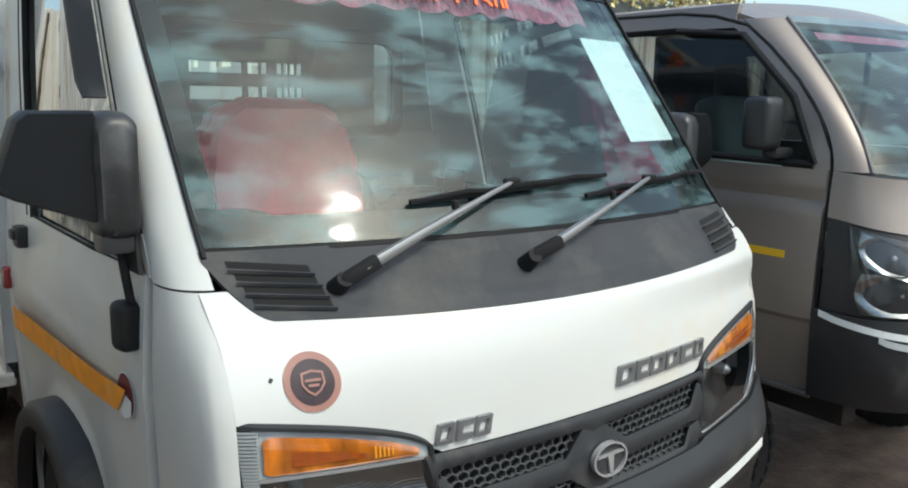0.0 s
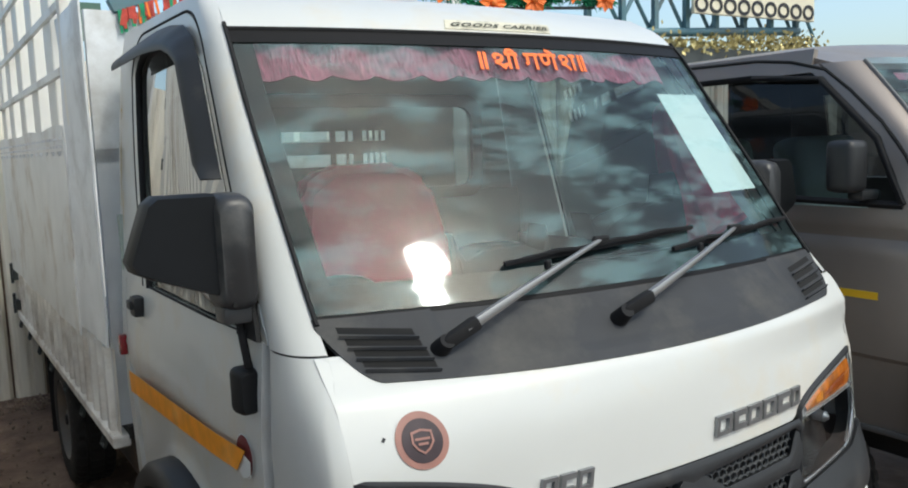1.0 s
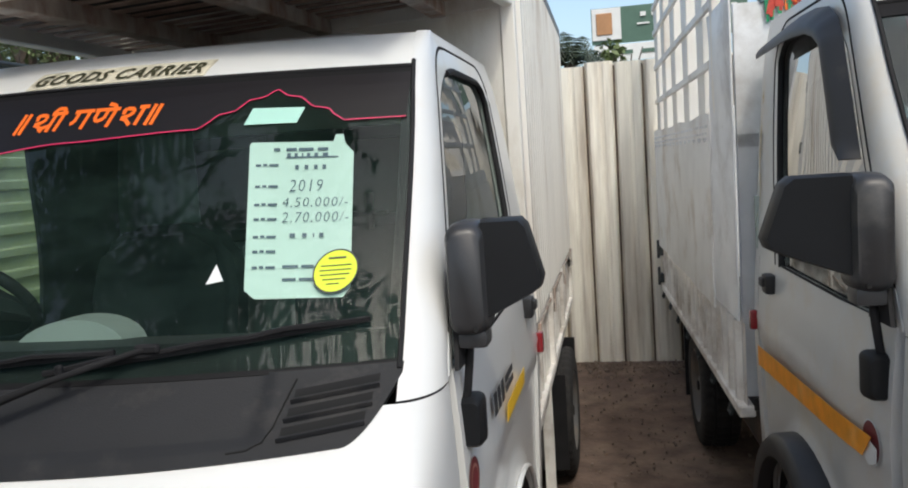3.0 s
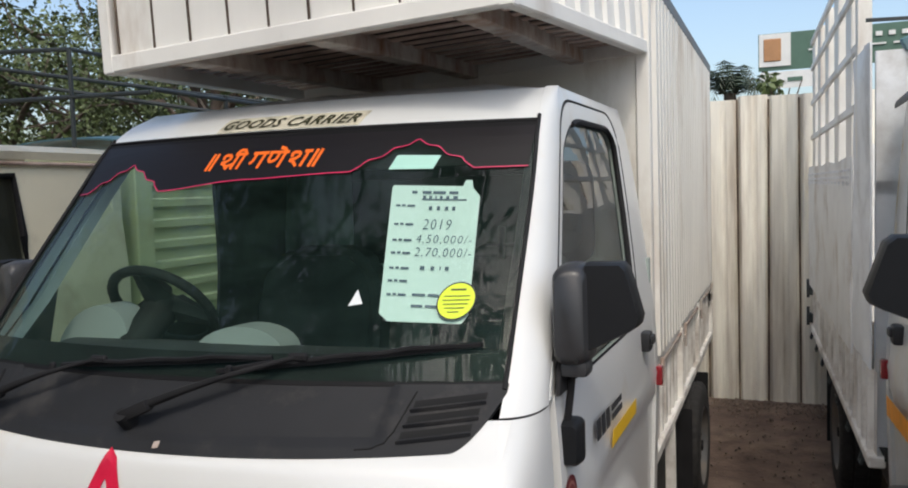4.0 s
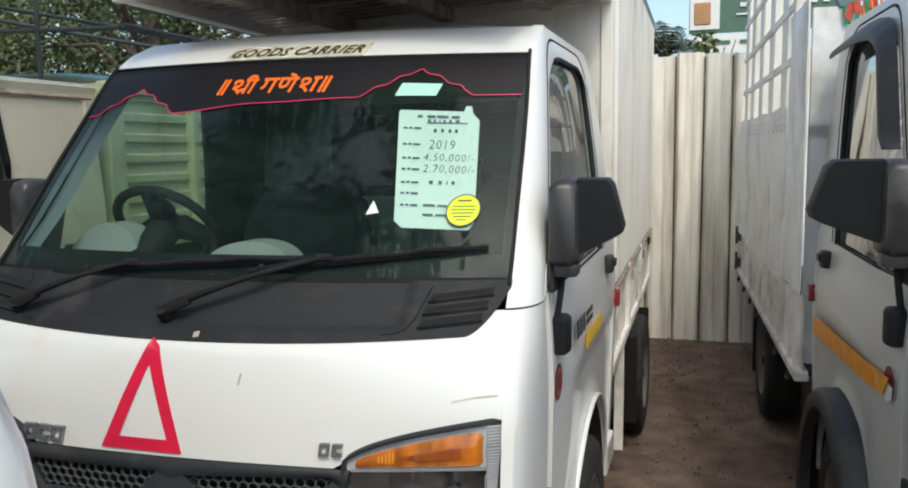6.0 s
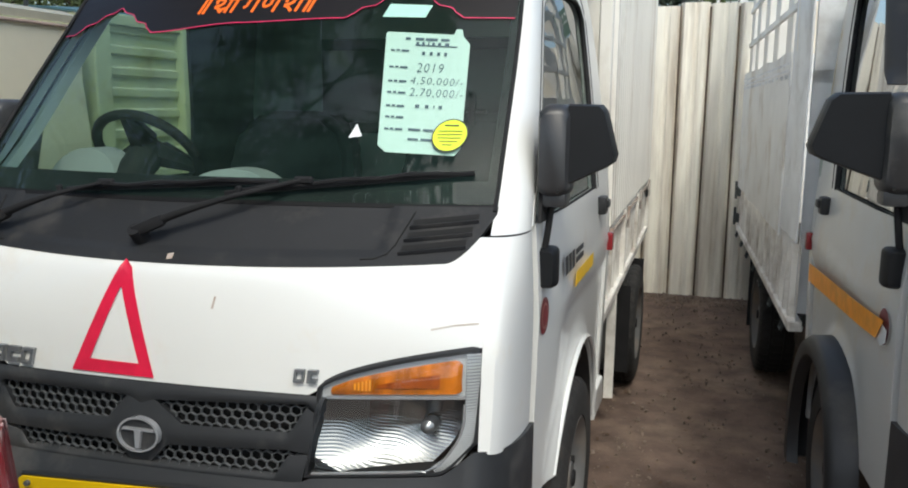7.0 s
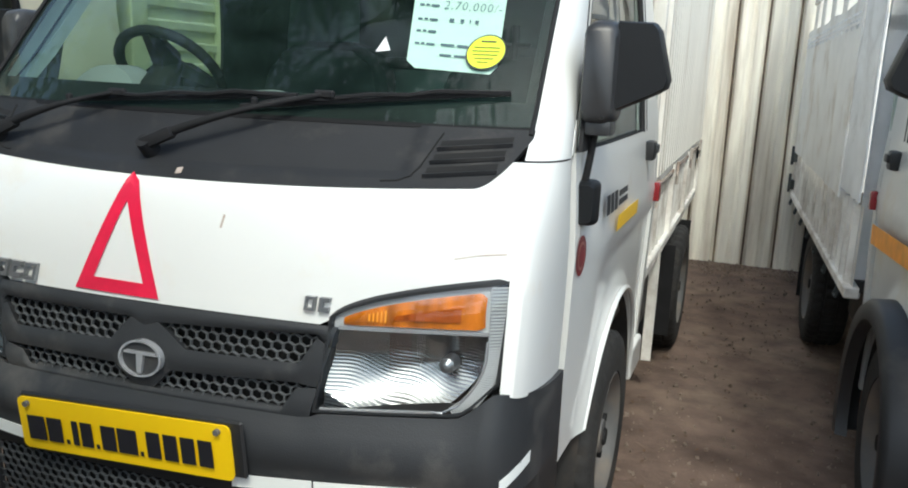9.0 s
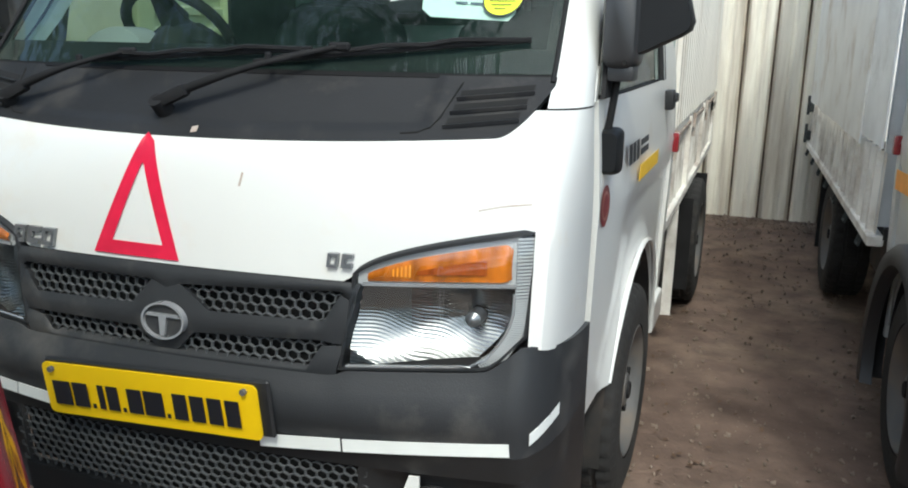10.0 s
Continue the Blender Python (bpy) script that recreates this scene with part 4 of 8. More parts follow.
            pts += [((1 - t) ** 2 * a[0] + 2 * t * (1 - t) * k[0] + t * t * c2[0], (1 - t) ** 2 * a[1] + 2 * t * (1 - t) * k[1] + t * t * c2[1]) for t in [i / 8 for i in range(9)]]
            pts += [(y, zt2) for y in (0.98, 1.06, 1.13)]
            a, k, c2 = (1.235 + rr, zt2), (1.318 + rr, zt2), (1.335 + rr, 1.63)
            pts += [((1 - t) ** 2 * a[0] + 2 * t * (1 - t) * k[0] + t * t * c2[0], (1 - t) ** 2 * a[1] + 2 * t * (1 - t) * k[1] + t * t * c2[1]) for t in [i / 6 for i in range(7)]]
            pts += [(rear_line(z) + rr, z) for z in (1.54, 1.44, 1.34, 1.24, 1.113)]
            return pts
        out, inn = loop(0.0), loop(1.0)
        bm = bmesh.new()
        def fr(u, v):
            i = round(u * (len(out) - 1))
            return flank(lerp(out[i][0], inn[i][0], v), lerp(out[i][1], inn[i][1], v), s, 0.003 * v)
        add_grid(bm, fr, len(out) - 1, 3, 0.018, flip=not fl)
        part("window_frame", bm, paint, door, smooth=50)
        bm = bmesh.new()                                             # dark joint all round the frame
        add_path(bm, [flank(y, z, s, 0.001) for y, z in loop(-0.09)[1:]], 0.0032, 5)
        part("door_joint", bm, DARK_VOID, door)
        bm = bmesh.new()
        add_path(bm, [flank(y, z, s, 0.004) for y, z in loop(1.08)[12:]], 0.0085, 6)
        add_path(bm, [flank(y, z, s, 0.006) for y, z in loop(1.04)[:13]], 0.004, 5)
        add_path(bm, [flank(y, 1.117, s, 0.002) for y in (0.32, 0.6, 0.9, 1.17)], 0.0035, 6)
        part("window_seal", bm, RUBBER, door, smooth=60)
        bm = bmesh.new()
        def pane(u, v):
            i, j = round(u * 12), 0
            k = 6 + 0 * j
            z = lerp(1.115, 1.680, v)
            y0 = YD(min(z, 1.60)) + 0.046 + max(0, z - 1.60) ** 2 * 22
            y1 = rear_line(min(z, 1.63)) - 0.046 - max(0, z - 1.63) ** 2 * 30
            return flank(lerp(y0, y1, u), z, s, 0.010)
        add_grid(bm, pane, 8, 14, flip=fl)
        g = part("door_glass", bm, side_glass or GLASS_SIDE, door, smooth=60)
        g.visible_shadow = False
        bm = bmesh.new()
        c = flank(1.245, 1.055, s)
        add_box(bm, c + Vector((s * 0.010, 0, 0)), (0.03, 0.062, 0.058), bevel=0.010, seg=2)
        add_box(bm, c + Vector((s * 0.026, 0.004, 0.006)), (0.014, 0.046, 0.026), bevel=0.005, seg=2)
        part("door_handle", bm, BLACK_PLASTIC, door, smooth=50)
        # behind the joints
        bm = bmesh.new()
        add_grid(bm, lambda u, v: flank(lerp(0.27, 1.5, u), lerp(max(0.40, arch_low(lerp(0.27, 1.5, u), 0.36)), 1.12, v), s, 0.025), 30, 4, flip=fl)
        part("door_inner_panel", bm, DARK_VOID, door)
        bm = bmesh.new()
        add_grid(bm, lambda u, v: flank(lerp(1.443, BACK, u), lerp(0.36, 1.113, v), s), 2, 12, 0.02, flip=fl)
        edge = loop(-0.17)
        k0 = 7
        rim_pts = edge[k0:]
        n_r = len(rim_pts) - 1
        top_n = 15
        def skin(u, v):
            i = round(u * n_r)
            y, z = rim_pts[i]
            if i <= 8:
                zz = lerp(1.60, 1.757, i / 8)
                yy = YD(zz)
            elif i <= top_n:
                yy, zz = lerp(YD(1.757), BACK, (i - 8) / (top_n - 8)), 1.757
            else:
                yy, zz = BACK, lerp(1.757, 1.113, (i - top_n) / (n_r - top_n))
            return flank(lerp(y, yy, v), lerp(z, zz, v), s)
        add_grid(bm, skin, n_r, 4, flip=fl)
        part("rear_pillar", bm, paint, truck, smooth=40)
        # wheel arch lip
        bm = bmesh.new()
        def lip(a, k):
            y, z = HUB[0] + math.cos(a) * k, HUB[1] + math.sin(a) * k
            return y, z
        pts = []
        for i in range(25):
            a = radians(lerp(8, 158, i / 24))
            y, z = lip(a, ARCH + 0.004)
            p = flank(max(y, 0.27), z, s)
            p.x += s * 0.012
            pts.append(p)
        add_path(bm, pts, 0.007, 6)
        part("arch_lip", bm, paint, truck, smooth=60)
        bm = bmesh.new()                                             # inner arch
        def liner(u, v):
            a = radians(lerp(-12, 190, u))
            return Vector((s * lerp(0.70, 0.40, v), HUB[0] + math.cos(a) * (ARCH - 0.01), max(0.16, HUB[1] + math.sin(a) * (ARCH - 0.01))))
        add_grid(bm, liner, 20, 2, flip=fl)
        part("arch_liner", bm, UNDER, truck, smooth=60)
        bm = bmesh.new()
        add_box(bm, (s * 0.685, 1.395, 0.36), (0.05, 0.21, 0.10), bevel=0.012, seg=2)
        part("sill", bm, paint, truck)
        bm = bmesh.new()
        c = flank(1.468, 0.905, s)
        add_box(bm, c + Vector((s * 0.008, 0, 0)), (0.022, 0.034, 0.064), bevel=0.008, seg=2)
        part("side_reflector", bm, RED_LENS, truck, "red side reflector", smooth=50)
        mirror_arm(truck, s, mirror_wide)
        headlamp(truck, s)
    # grille: three bands whose edges leave four openings
    def poly(pts):
        def fn(x):
            for (x0, z0), (x1, z1) in zip(pts, pts[1:]):
                if x <= x1:
                    return lerp(z0, z1, max(0.0, (x - x0) / (x1 - x0)))
            return pts[-1][1]
        return fn
    g_top = lambda x: 0.8135
    g_bot = lambda x: 0.641
    up_t = poly([(-0.366, 0.76), (-0.345, 0.783), (-0.037, 0.784), (-0.008, 0.770), (0.022, 0.780), (0.335, 0.796), (0.366, 0.775)])
    up_b = poly([(-0.366, 0.76), (-0.345, 0.770), (-0.326, 0.728), (-0.085, 0.734), (-0.037, 0.784), (-0.008, 0.770), (0.022, 0.780), (0.085, 0.736), (0.316, 0.740), (0.335, 0.790), (0.366, 0.775)])
    lo_t = poly([(-0.366, 0.69), (-0.325, 0.690), (-0.076, 0.690), (-0.028, 0.655), (0.020, 0.655), (0.056, 0.692), (0.318, 0.705), (0.366, 0.70)])
    lo_b = poly([(-0.366, 0.69), (-0.318, 0.680), (-0.300, 0.655), (-0.028, 0.655), (0.020, 0.655), (0.306, 0.657), (0.322, 0.695), (0.366, 0.70)])

    def wide_x(u, z):
        return lerp(-1, 1, u) * lerp(0.330, 0.372, (z - 0.641) / 0.172)
    for lo, hi in ((up_t, g_top), (lo_t, up_b), (g_bot, lo_b)):
        bm = bmesh.new()
        def band(u, v):
            x = lerp(-0.366, 0.366, u)
            z = lerp(lo(x), max(lo(x) + 0.0005, hi(x)), v)
            x = wide_x(u, z)
            return front(x, z, -0.006 - 0.005 * math.sin(math.pi * v))
        add_grid(bm, band, 122, 4, 0.022)
        part("grille_band", bm, BUMPER, truck, smooth=45)
    for x0, x1, z0, z1 in ((-0.340, -0.030, 0.722, 0.786), (0.020, 0.336, 0.730, 0.797), (-0.325, -0.025, 0.652, 0.694), (0.018, 0.322, 0.652, 0.706)):
        bm = bmesh.new()
        hexes(bm, x0, x1, z0, z1, lambda a, b, d: front(a, b, 0.004 + d), pitch=0.0215, bar=0.0013, depth=0.006)
        tagged(part("grille_mesh", bm, GRILLE, truck), kind="stuff")
    bm = bmesh.new()
    add_grid(bm, lambda u, v: front(lerp(-0.34, 0.34, u), lerp(0.642, 0.808, v), 0.034), 8, 2)
    part("grille_back", bm, DARK_VOID, truck)
    bm = bmesh.new()
    fn = lambda a, b, d: front(0, b, -0.026 + d) + Vector((a + emblem_x, 0, 0))
    add_ring(bm, ellipse(0, 0.713, 0.046, 0.035, 32), ellipse(0, 0.713, 0.0415, 0.031, 32), fn, 0.012)
    add_prism(bm, [(-0.033, 0.726), (0.033, 0.726), (0.036, 0.721), (0.008, 0.721), (0.004, 0.686), (-0.004, 0.686), (-0.008, 0.721), (-0.036, 0.721)], fn, 0.010)
    emblem = part("emblem", bm, CHROME, truck, "oval chrome emblem", smooth=40)
    bm = bmesh.new()
    add_prism(bm, ellipse(0, 0.713, 0.043, 0.032, 28), lambda a, b, d: fn(a, b, d + 0.006), 0.02)
    part("emblem_back", bm, BUMPER, emblem)
    # bumper
    bump = new("bumper")
    bump.parent = truck

    def bumper_top(a):
        return 0.652 + 0.010 * smooth01((a - 0.325) / 0.03) + 0.085 * max(0, a - 0.345) + 0.050 * smooth01((a - 0.585) / 0.085)

    def wrapped(k, z, out, x_end=0.655):
        """Round the whole front, k from -1 to 1: the last sixth turns the corner to the door."""
        a, sg = abs(k), 1 if k >= 0 else -1
        if a < 0.84:
            p = front(x_end * a / 0.84, z, -out)
        else:
            t = (a - 0.84) / 0.16
            p0 = front(x_end, z, -out)
            p1 = Vector((0.712, p0.y + 0.055, z))
            p2 = Vector((0.704, 0.252, z))
            p = p0 * (1 - t) ** 2 + p1 * 2 * t * (1 - t) + p2 * t * t
        p.x *= sg
        return p

    def b_top(k):
        a = abs(k)
        return bumper_top(0.655 * a / 0.84) if a < 0.84 else lerp(bumper_top(0.655), 0.690, ((a - 0.84) / 0.16))
    bm = bmesh.new()
    add_grid(bm, lambda u, v: wrapped(lerp(-1, 1, u), lerp(0.532, b_top(lerp(-1, 1, u)) - 0.004, v), 0.006 + 0.026 * math.sin(math.pi * min(0.94, max(0.10, v))) ** 0.6), 84, 8, 0.012)
    part("bumper_face", bm, BUMPER, bump, smooth=45)
    bm = bmesh.new()                                              # step under the face, with the lamp wells
    add_grid(bm, lambda u, v: wrapped(lerp(-1, 1, u), lerp(0.478, 0.533, v), 0.004 + 0.016 * v), 84, 3, 0.01)
    for s in (1, -1):
        add_grid(bm, lambda u, v: wrapped(s * lerp(0.48, 1.0, u), lerp(0.275, 0.480, v), 0.004 - 0.035 * (1 - abs(2 * min(1, u / 0.72) - 1) ** 4) * (1 - abs(2 * v - 1) ** 4)), 24, 10, 0.01, flip=s < 0)
    add_grid(bm, lambda u, v: wrapped(lerp(-0.49, 0.49, u), lerp(0.27, 0.345, v), 0.008), 20, 2, 0.02)
    part("bumper_lower", bm, BLACK_PLASTIC, bump, smooth=45)
    bm = bmesh.new()
    hexes(bm, -0.385, 0.385, 0.350, 0.478, lambda a, b, d: front(a, b, 0.0 + d), pitch=0.0215, bar=0.0013, depth=0.006)
    tagged(part("lower_mesh", bm, GRILLE, bump), kind="stuff")
    bm = bmesh.new()
    add_grid(bm, lambda u, v: front(lerp(-0.40, 0.40, u), lerp(0.34, 0.48, v), 0.03), 6, 1)
    part("lower_mesh_back", bm, DARK_VOID, bump)
    for s in (1, -1):
        bm = bmesh.new()
        strip_on_front(bm, [(s * 0.20, 0.515), (s * 0.30, 0.5225), (s * 0.352, 0.5264)], 0.024, -0.0245)
        strip_on_front(bm, [(s * 0.356, 0.5262), (s * 0.45, 0.534), (s * 0.55, 0.5425), (s * 0.642, 0.5505)], 0.0235, -0.0245)
        part("reflective_strip", bm, SIGN_WHITE, bump, "worn white reflective strip")
        bm = bmesh.new()
        add_grid(bm, lambda u, v: wrapped(s * lerp(0.865, 0.925, u), 0.556 + 0.022 * u + 0.022 * v, 0.030), 4, 1, 0.001, flip=s < 0)
        part("reflective_patch", bm, SIGN_WHITE, bump, "worn white reflective strip")
        bm = bmesh.new()
        c = front(s * 0.50, 0.40, 0.004)
        add_tube(bm, c, c + Vector((0, 0.03, 0)), 0.042, 20)
        part("fog_lamp_cover", bm, DASH, bump, smooth=40)
        bm = bmesh.new()
        add_grid(bm, lambda u, v: front(s * lerp(lerp(0.440, 0.468, v), 0.487, u), lerp(0.39, 0.474, v), -0.010), 2, 3, 0.005, flip=s < 0)
        part("recess_trim", bm, WHITE, bump, "white trim of the lamp recess")
    # wipers
    for places in wipers:
        wiper(truck, *places, arm_mat)
    # inside
    bm = bmesh.new()
    add_grid(bm, lambda u, v: Vector((lerp(-0.62, 0.62, u), lerp(0.20 + 0.33 * lerp(-0.62, 0.62, u) ** 2, 0.60, v), 1.13 + 0.03 * math.sin(math.pi * v))), 16, 5, 0.03)
    add_box(bm, (0, 0.55, 0.95), (1.22, 0.10, 0.34), bevel=0.03, seg=2)
    part("dashboard", bm, DASH, truck, smooth=50)
    for cx, r, up in ((-0.56, 0.11, 0.11), (-0.125, 0.125, 0.066)) if humps else ():
        bm = bmesh.new()
        pts = [(cx + r * math.cos(math.pi * i / 14), 1.130 + up * math.sin(math.pi * i / 14)) for i in range(15)]
        add_prism(bm, pts, lambda a, b, d: Vector((a, 0.46 + d + 0.35 * (b - 1.14), b)), 0.08)
        part("instrument_hood", bm, HOOD_GREY, truck, smooth=40)
    bm = bmesh.new()
    c = Vector((-0.455, 0.60, wheel_z))
    q = Matrix.Rotation(radians(38), 3, "X")
    n = 32
    ring = [c + q @ Vector((0.145 * math.cos(2 * math.pi * i / n), 0, 0.138 * math.sin(2 * math.pi * i / n))) for i in range(n + 1)]
    add_path(bm, ring, 0.014, 8)
    for a in (200, 340, 90):
        t = radians(a)
        add_path(bm, [c + q @ Vector((0.03 * math.cos(t), 0.01, 0.03 * math.sin(t))), c + q @ Vector((0.140 * math.cos(t), 0, 0.135 * math.sin(t)))], [0.040, 0.018], 6)
    add_tube(bm, c + q @ Vector((0, 0.02, 0)), c + q @ Vector((0, -0.25, 0)), 0.05, 12, 0.035)
    part("steering_wheel", bm, RUBBER, truck, smooth=50)
    for x, half, crown, seat_mat in seats:
        bm = bmesh.new()
        k = half / 0.235
        out = [(-0.23 * k, 0.86), (0.23 * k, 0.86), (0.235 * k, 1.18), (0.20 * k, crown - 0.06), (0.11 * k, crown), (-0.11 * k, crown), (-0.20 * k, crown - 0.06), (-0.235 * k, 1.18)]
        add_prism(bm, out, lambda a, b, d: Vector((x + a, 1.10 + 0.22 * (b - 0.9) + d, b)), 0.13)
        bmesh.ops.bevel(bm, geom=bm.edges[:], offset=0.03, segments=3, affect="EDGES", clamp_overlap=True)
        part("seat_back", bm, seat_mat, truck, smooth=50)
        bm = bmesh.new()
        add_box(bm, (x, 1.02, 0.84), (2 * half, 0.46, 0.13), bevel=0.04, seg=3)
        part("seat_cushion", bm, seat_mat, truck, smooth=50)
    bm = bmesh.new()
    add_box(bm, (0, 0.85, 0.60), (1.36, 1.25, 0.04))
    part("cab_floor", bm, UNDER, truck)
    bm = bmesh.new()
    add_grid(bm, lambda u, v: roof(u, v) - Vector((0, -0.02, 0.03)), 12, 6)
    part("roof_lining", bm, INTERIOR, truck)
    # chassis, axle and front wheels
    bm = bmesh.new()
    for s in (1, -1):
        add_box(bm, (s * 0.33, 2.2, 0.46), (0.07, 4.0, 0.13))
    for y in (0.4, 1.6, 2.4, 3.4):
        add_box(bm, (0, y, 0.46), (0.62, 0.06, 0.09))
    add_tube(bm, (-0.62, HUB[0], 0.30), (0.62, HUB[0], 0.30), 0.04, 10)
    part("chassis", bm, UNDER, truck)
    for s in (1, -1):
        wheel(truck, s * 0.640, HUB[0], s)


def corner_low(u, v, s):
    """White skin at the lower corner, between headlamp, cowl and door."""
    z = lerp(0.722 - 0.032 * u, 1.106, v)
    p = corner(u, z, s)
    if u < 0.02:
        x = min(xe(z), 0.655 if 0.70 < z < 1.05 else xe(z))
        q = front(x, z)
        p = Vector((q.x * s, q.y, q.z))
    return p


def corrugated(bm, p0, p1, z0, z1, pitch, depth, normal, prof=((0.0, 0), (0.5, 0), (0.60, 1), (0.90, 1))):
    """Upright ribs along the line p0-p1, pushed out along normal by depth; z0 and z1 may be functions of the share of the way."""
    p0, p1, normal = Vector((*p0, 0)), Vector((*p1, 0)), Vector((*normal, 0))
    L = (p1 - p0).length
    n = max(1, round(L / pitch))
    cols = []
    for i in range(n):
        for a, h in prof:
            cols.append(((i + a) / n, h))
    cols.append((1.0, 0))
    f0 = z0 if callable(z0) else (lambda t: z0)
    f1 = z1 if callable(z1) else (lambda t: z1)
    rows = []
    for t, h in cols:
        p = p0.lerp(p1, t) + normal * (depth * h)
        rows.append((bm.verts.new((p.x, p.y, f0(t))), bm.verts.new((p.x, p.y, (f0(t) + f1(t)) / 2)), bm.verts.new((p.x, p.y, f1(t)))))
    for a, b in zip(rows, rows[1:]):
        bm.faces.new((a[0], b[0], b[1], a[1]))
        bm.faces.new((a[1], b[1], b[2], a[2]))
    return bm


# ---- setting ----
bm = bmesh.new()
rings = [0, 1, 2, 3, 4, 5, 6.5, 8, 11, 16, 25, 50, 120, 400, 1500]
verts = {}
N = 48
centre = bm.verts.new((0.9, 1.5, 0))
prev = None
for r in rings[1:]:
    row = []
    for i in range(N):
        a = 2 * math.pi * i / N
        x, y = 0.9 + r * math.cos(a), 1.5 + r * math.sin(a)
        z = 0.012 * noise.noise(Vector((x * 1.3, y * 1.3, 0))) if r < 9 else 0.0
        row.append(bm.verts.new((x, y, z - 0.006)))
    for i in range(N):
        j = (i + 1) % N
        if prev is None:
            bm.faces.new((centre, row[i], row[j]))
        else:
            bm.faces.new((prev[i], row[i], row[j], prev[j]))
    prev = row
ground = part("ground", bm, GROUND, smooth=80)
tagged(ground, "bare red-brown earth yard strewn with grit", "ground", kind="structure")

# fence of upright ribbed sheets behind the trucks
FENCE_Y, SHEET = 4.82, 0.197
fence = thing("fence", "tall dirty cream corrugated metal sheet fence", "fence", kind="structure")
for i in range(-38, 46):
    bm = bmesh.new()
    x0 = 0.42 + i * SHEET
    dz = 0.03 * noise.noise(Vector((i * 1.7, 3, 0))) + 0.03 * noise.noise(Vector((i * 0.31, 8, 0)))
    yo = 0.006 * noise.noise(Vector((i * 2.3, 1, 4)))
    corrugated(bm, (x0, FENCE_Y + yo), (x0 + SHEET, FENCE_Y + yo), -0.012, 2.09 + dz, SHEET, 0.030, (0, -1), ((0.0, -0.2), (0.035, -0.2), (0.05, 0.15), (0.13, 1), (0.46, 1), (0.52, 0.72), (0.60, 0.72), (0.66, 1), (0.89, 1), (0.965, 0.15)))
    part("sheet", bm, FENCE, fence)
    bm = bmesh.new()
    add_box(bm, (x0 + 0.001, FENCE_Y + yo - 0.001, 1.03 + dz / 2), (0.013, 0.012, 2.08 + dz), Matrix.Rotation(radians(0.25 * math.sin(i * 2.7)), 3, "Y"))
    part("sheet_joint", bm, RUST_SEAM, fence)
bm = bmesh.new()
for z in (0.35, 1.2, 1.95):
    add_box(bm, (2.0, FENCE_Y + 0.06, z), (18, 0.04, 0.05))
for i in range(-4, 7):
    add_box(bm, (1.0 + i * 2.2, FENCE_Y + 0.10, 1.0), (0.06, 0.05, 2.2))
part("fence_rail", bm, DARK_STEEL, fence)
bm = bmesh.new()
corrugated(bm, (-9.0, -13.0), (12.0, -13.0), 0.0, 2.2, 0.16, 0.03, (0, 1))
tagged(part("wall_south", bm, FENCE), "corrugated sheet fence on the yard's far side", "fence", kind="structure")


# ---- truck with the box body ----
B = pose(0.03, 0, 0) @ Matrix.Diagonal((1.02, 1, 1, 1))
box_truck = thing("box_truck", "small white goods truck with a ribbed box body and loft", "truck", B)
BEND.update(skew=0.055, tall=1.0, curl=0.0)
cab(box_truck, WHITE, GLASS, [(-0.34, 0.235, 1.34, DARK_SEAT), (0.30, 0.235, 1.34, DARK_SEAT)], RUBBER,
    [((-0.46, 1.084), (-0.19, 1.176), (-0.30, 1.166), (0.194, 1.197)), ((-0.06, 1.089), (0.255, 1.193), (0.09, 1.172), (0.58, 1.219))], mirror_wide=0.72)
BEND.update(skew=0.0, tall=1.0, curl=0.0, lean=0.0)

bm = bmesh.new()
add_grid(bm, lambda u, v: Vector((-0.645 + 0.05 * v, lerp(1.03 + 0.02 * math.sin(5 * v), 1.46, u), lerp(1.02, 1.70, v))), 8, 8, 0.012)
part("side_trim", bm, DARK_SEAT, box_truck, "dark trim beside the driver's seat", smooth=60)
# sheet added to put the back wall's shade into its colour
bm = bmesh.new()
add_grid(bm, lambda u, v: Vector((lerp(-0.62, -0.34, u), 1.425 + 0.012 * math.sin(14 * u), lerp(1.00, 1.70, v))), 24, 6, 0.006)
part("wall_shade_sheet", bm, WALL_SHADE, box_truck, "grey-green sheet added to darken the back wall", smooth=60)
bm = bmesh.new()
add_tube(bm, (0.30, 1.19, 1.30), (0.30, 1.20, 1.40), 0.012, 8)
add_box(bm, (0.30, 1.195, 1.345), (0.10, 0.02, 0.012), bevel=0.003)
part("seat_lever", bm, RUBBER, box_truck)
SX, Y0, Y1, ZB, ZT = 0.664, 1.58, 3.95, 0.91, 2.19
body = new("box_body")
body.parent = box_truck
body.matrix_basis = pose(0, Y0, 0, 0, 0, 0.65) @ pose(0, -Y0, 0)       # the body sits slightly askew on the chassis
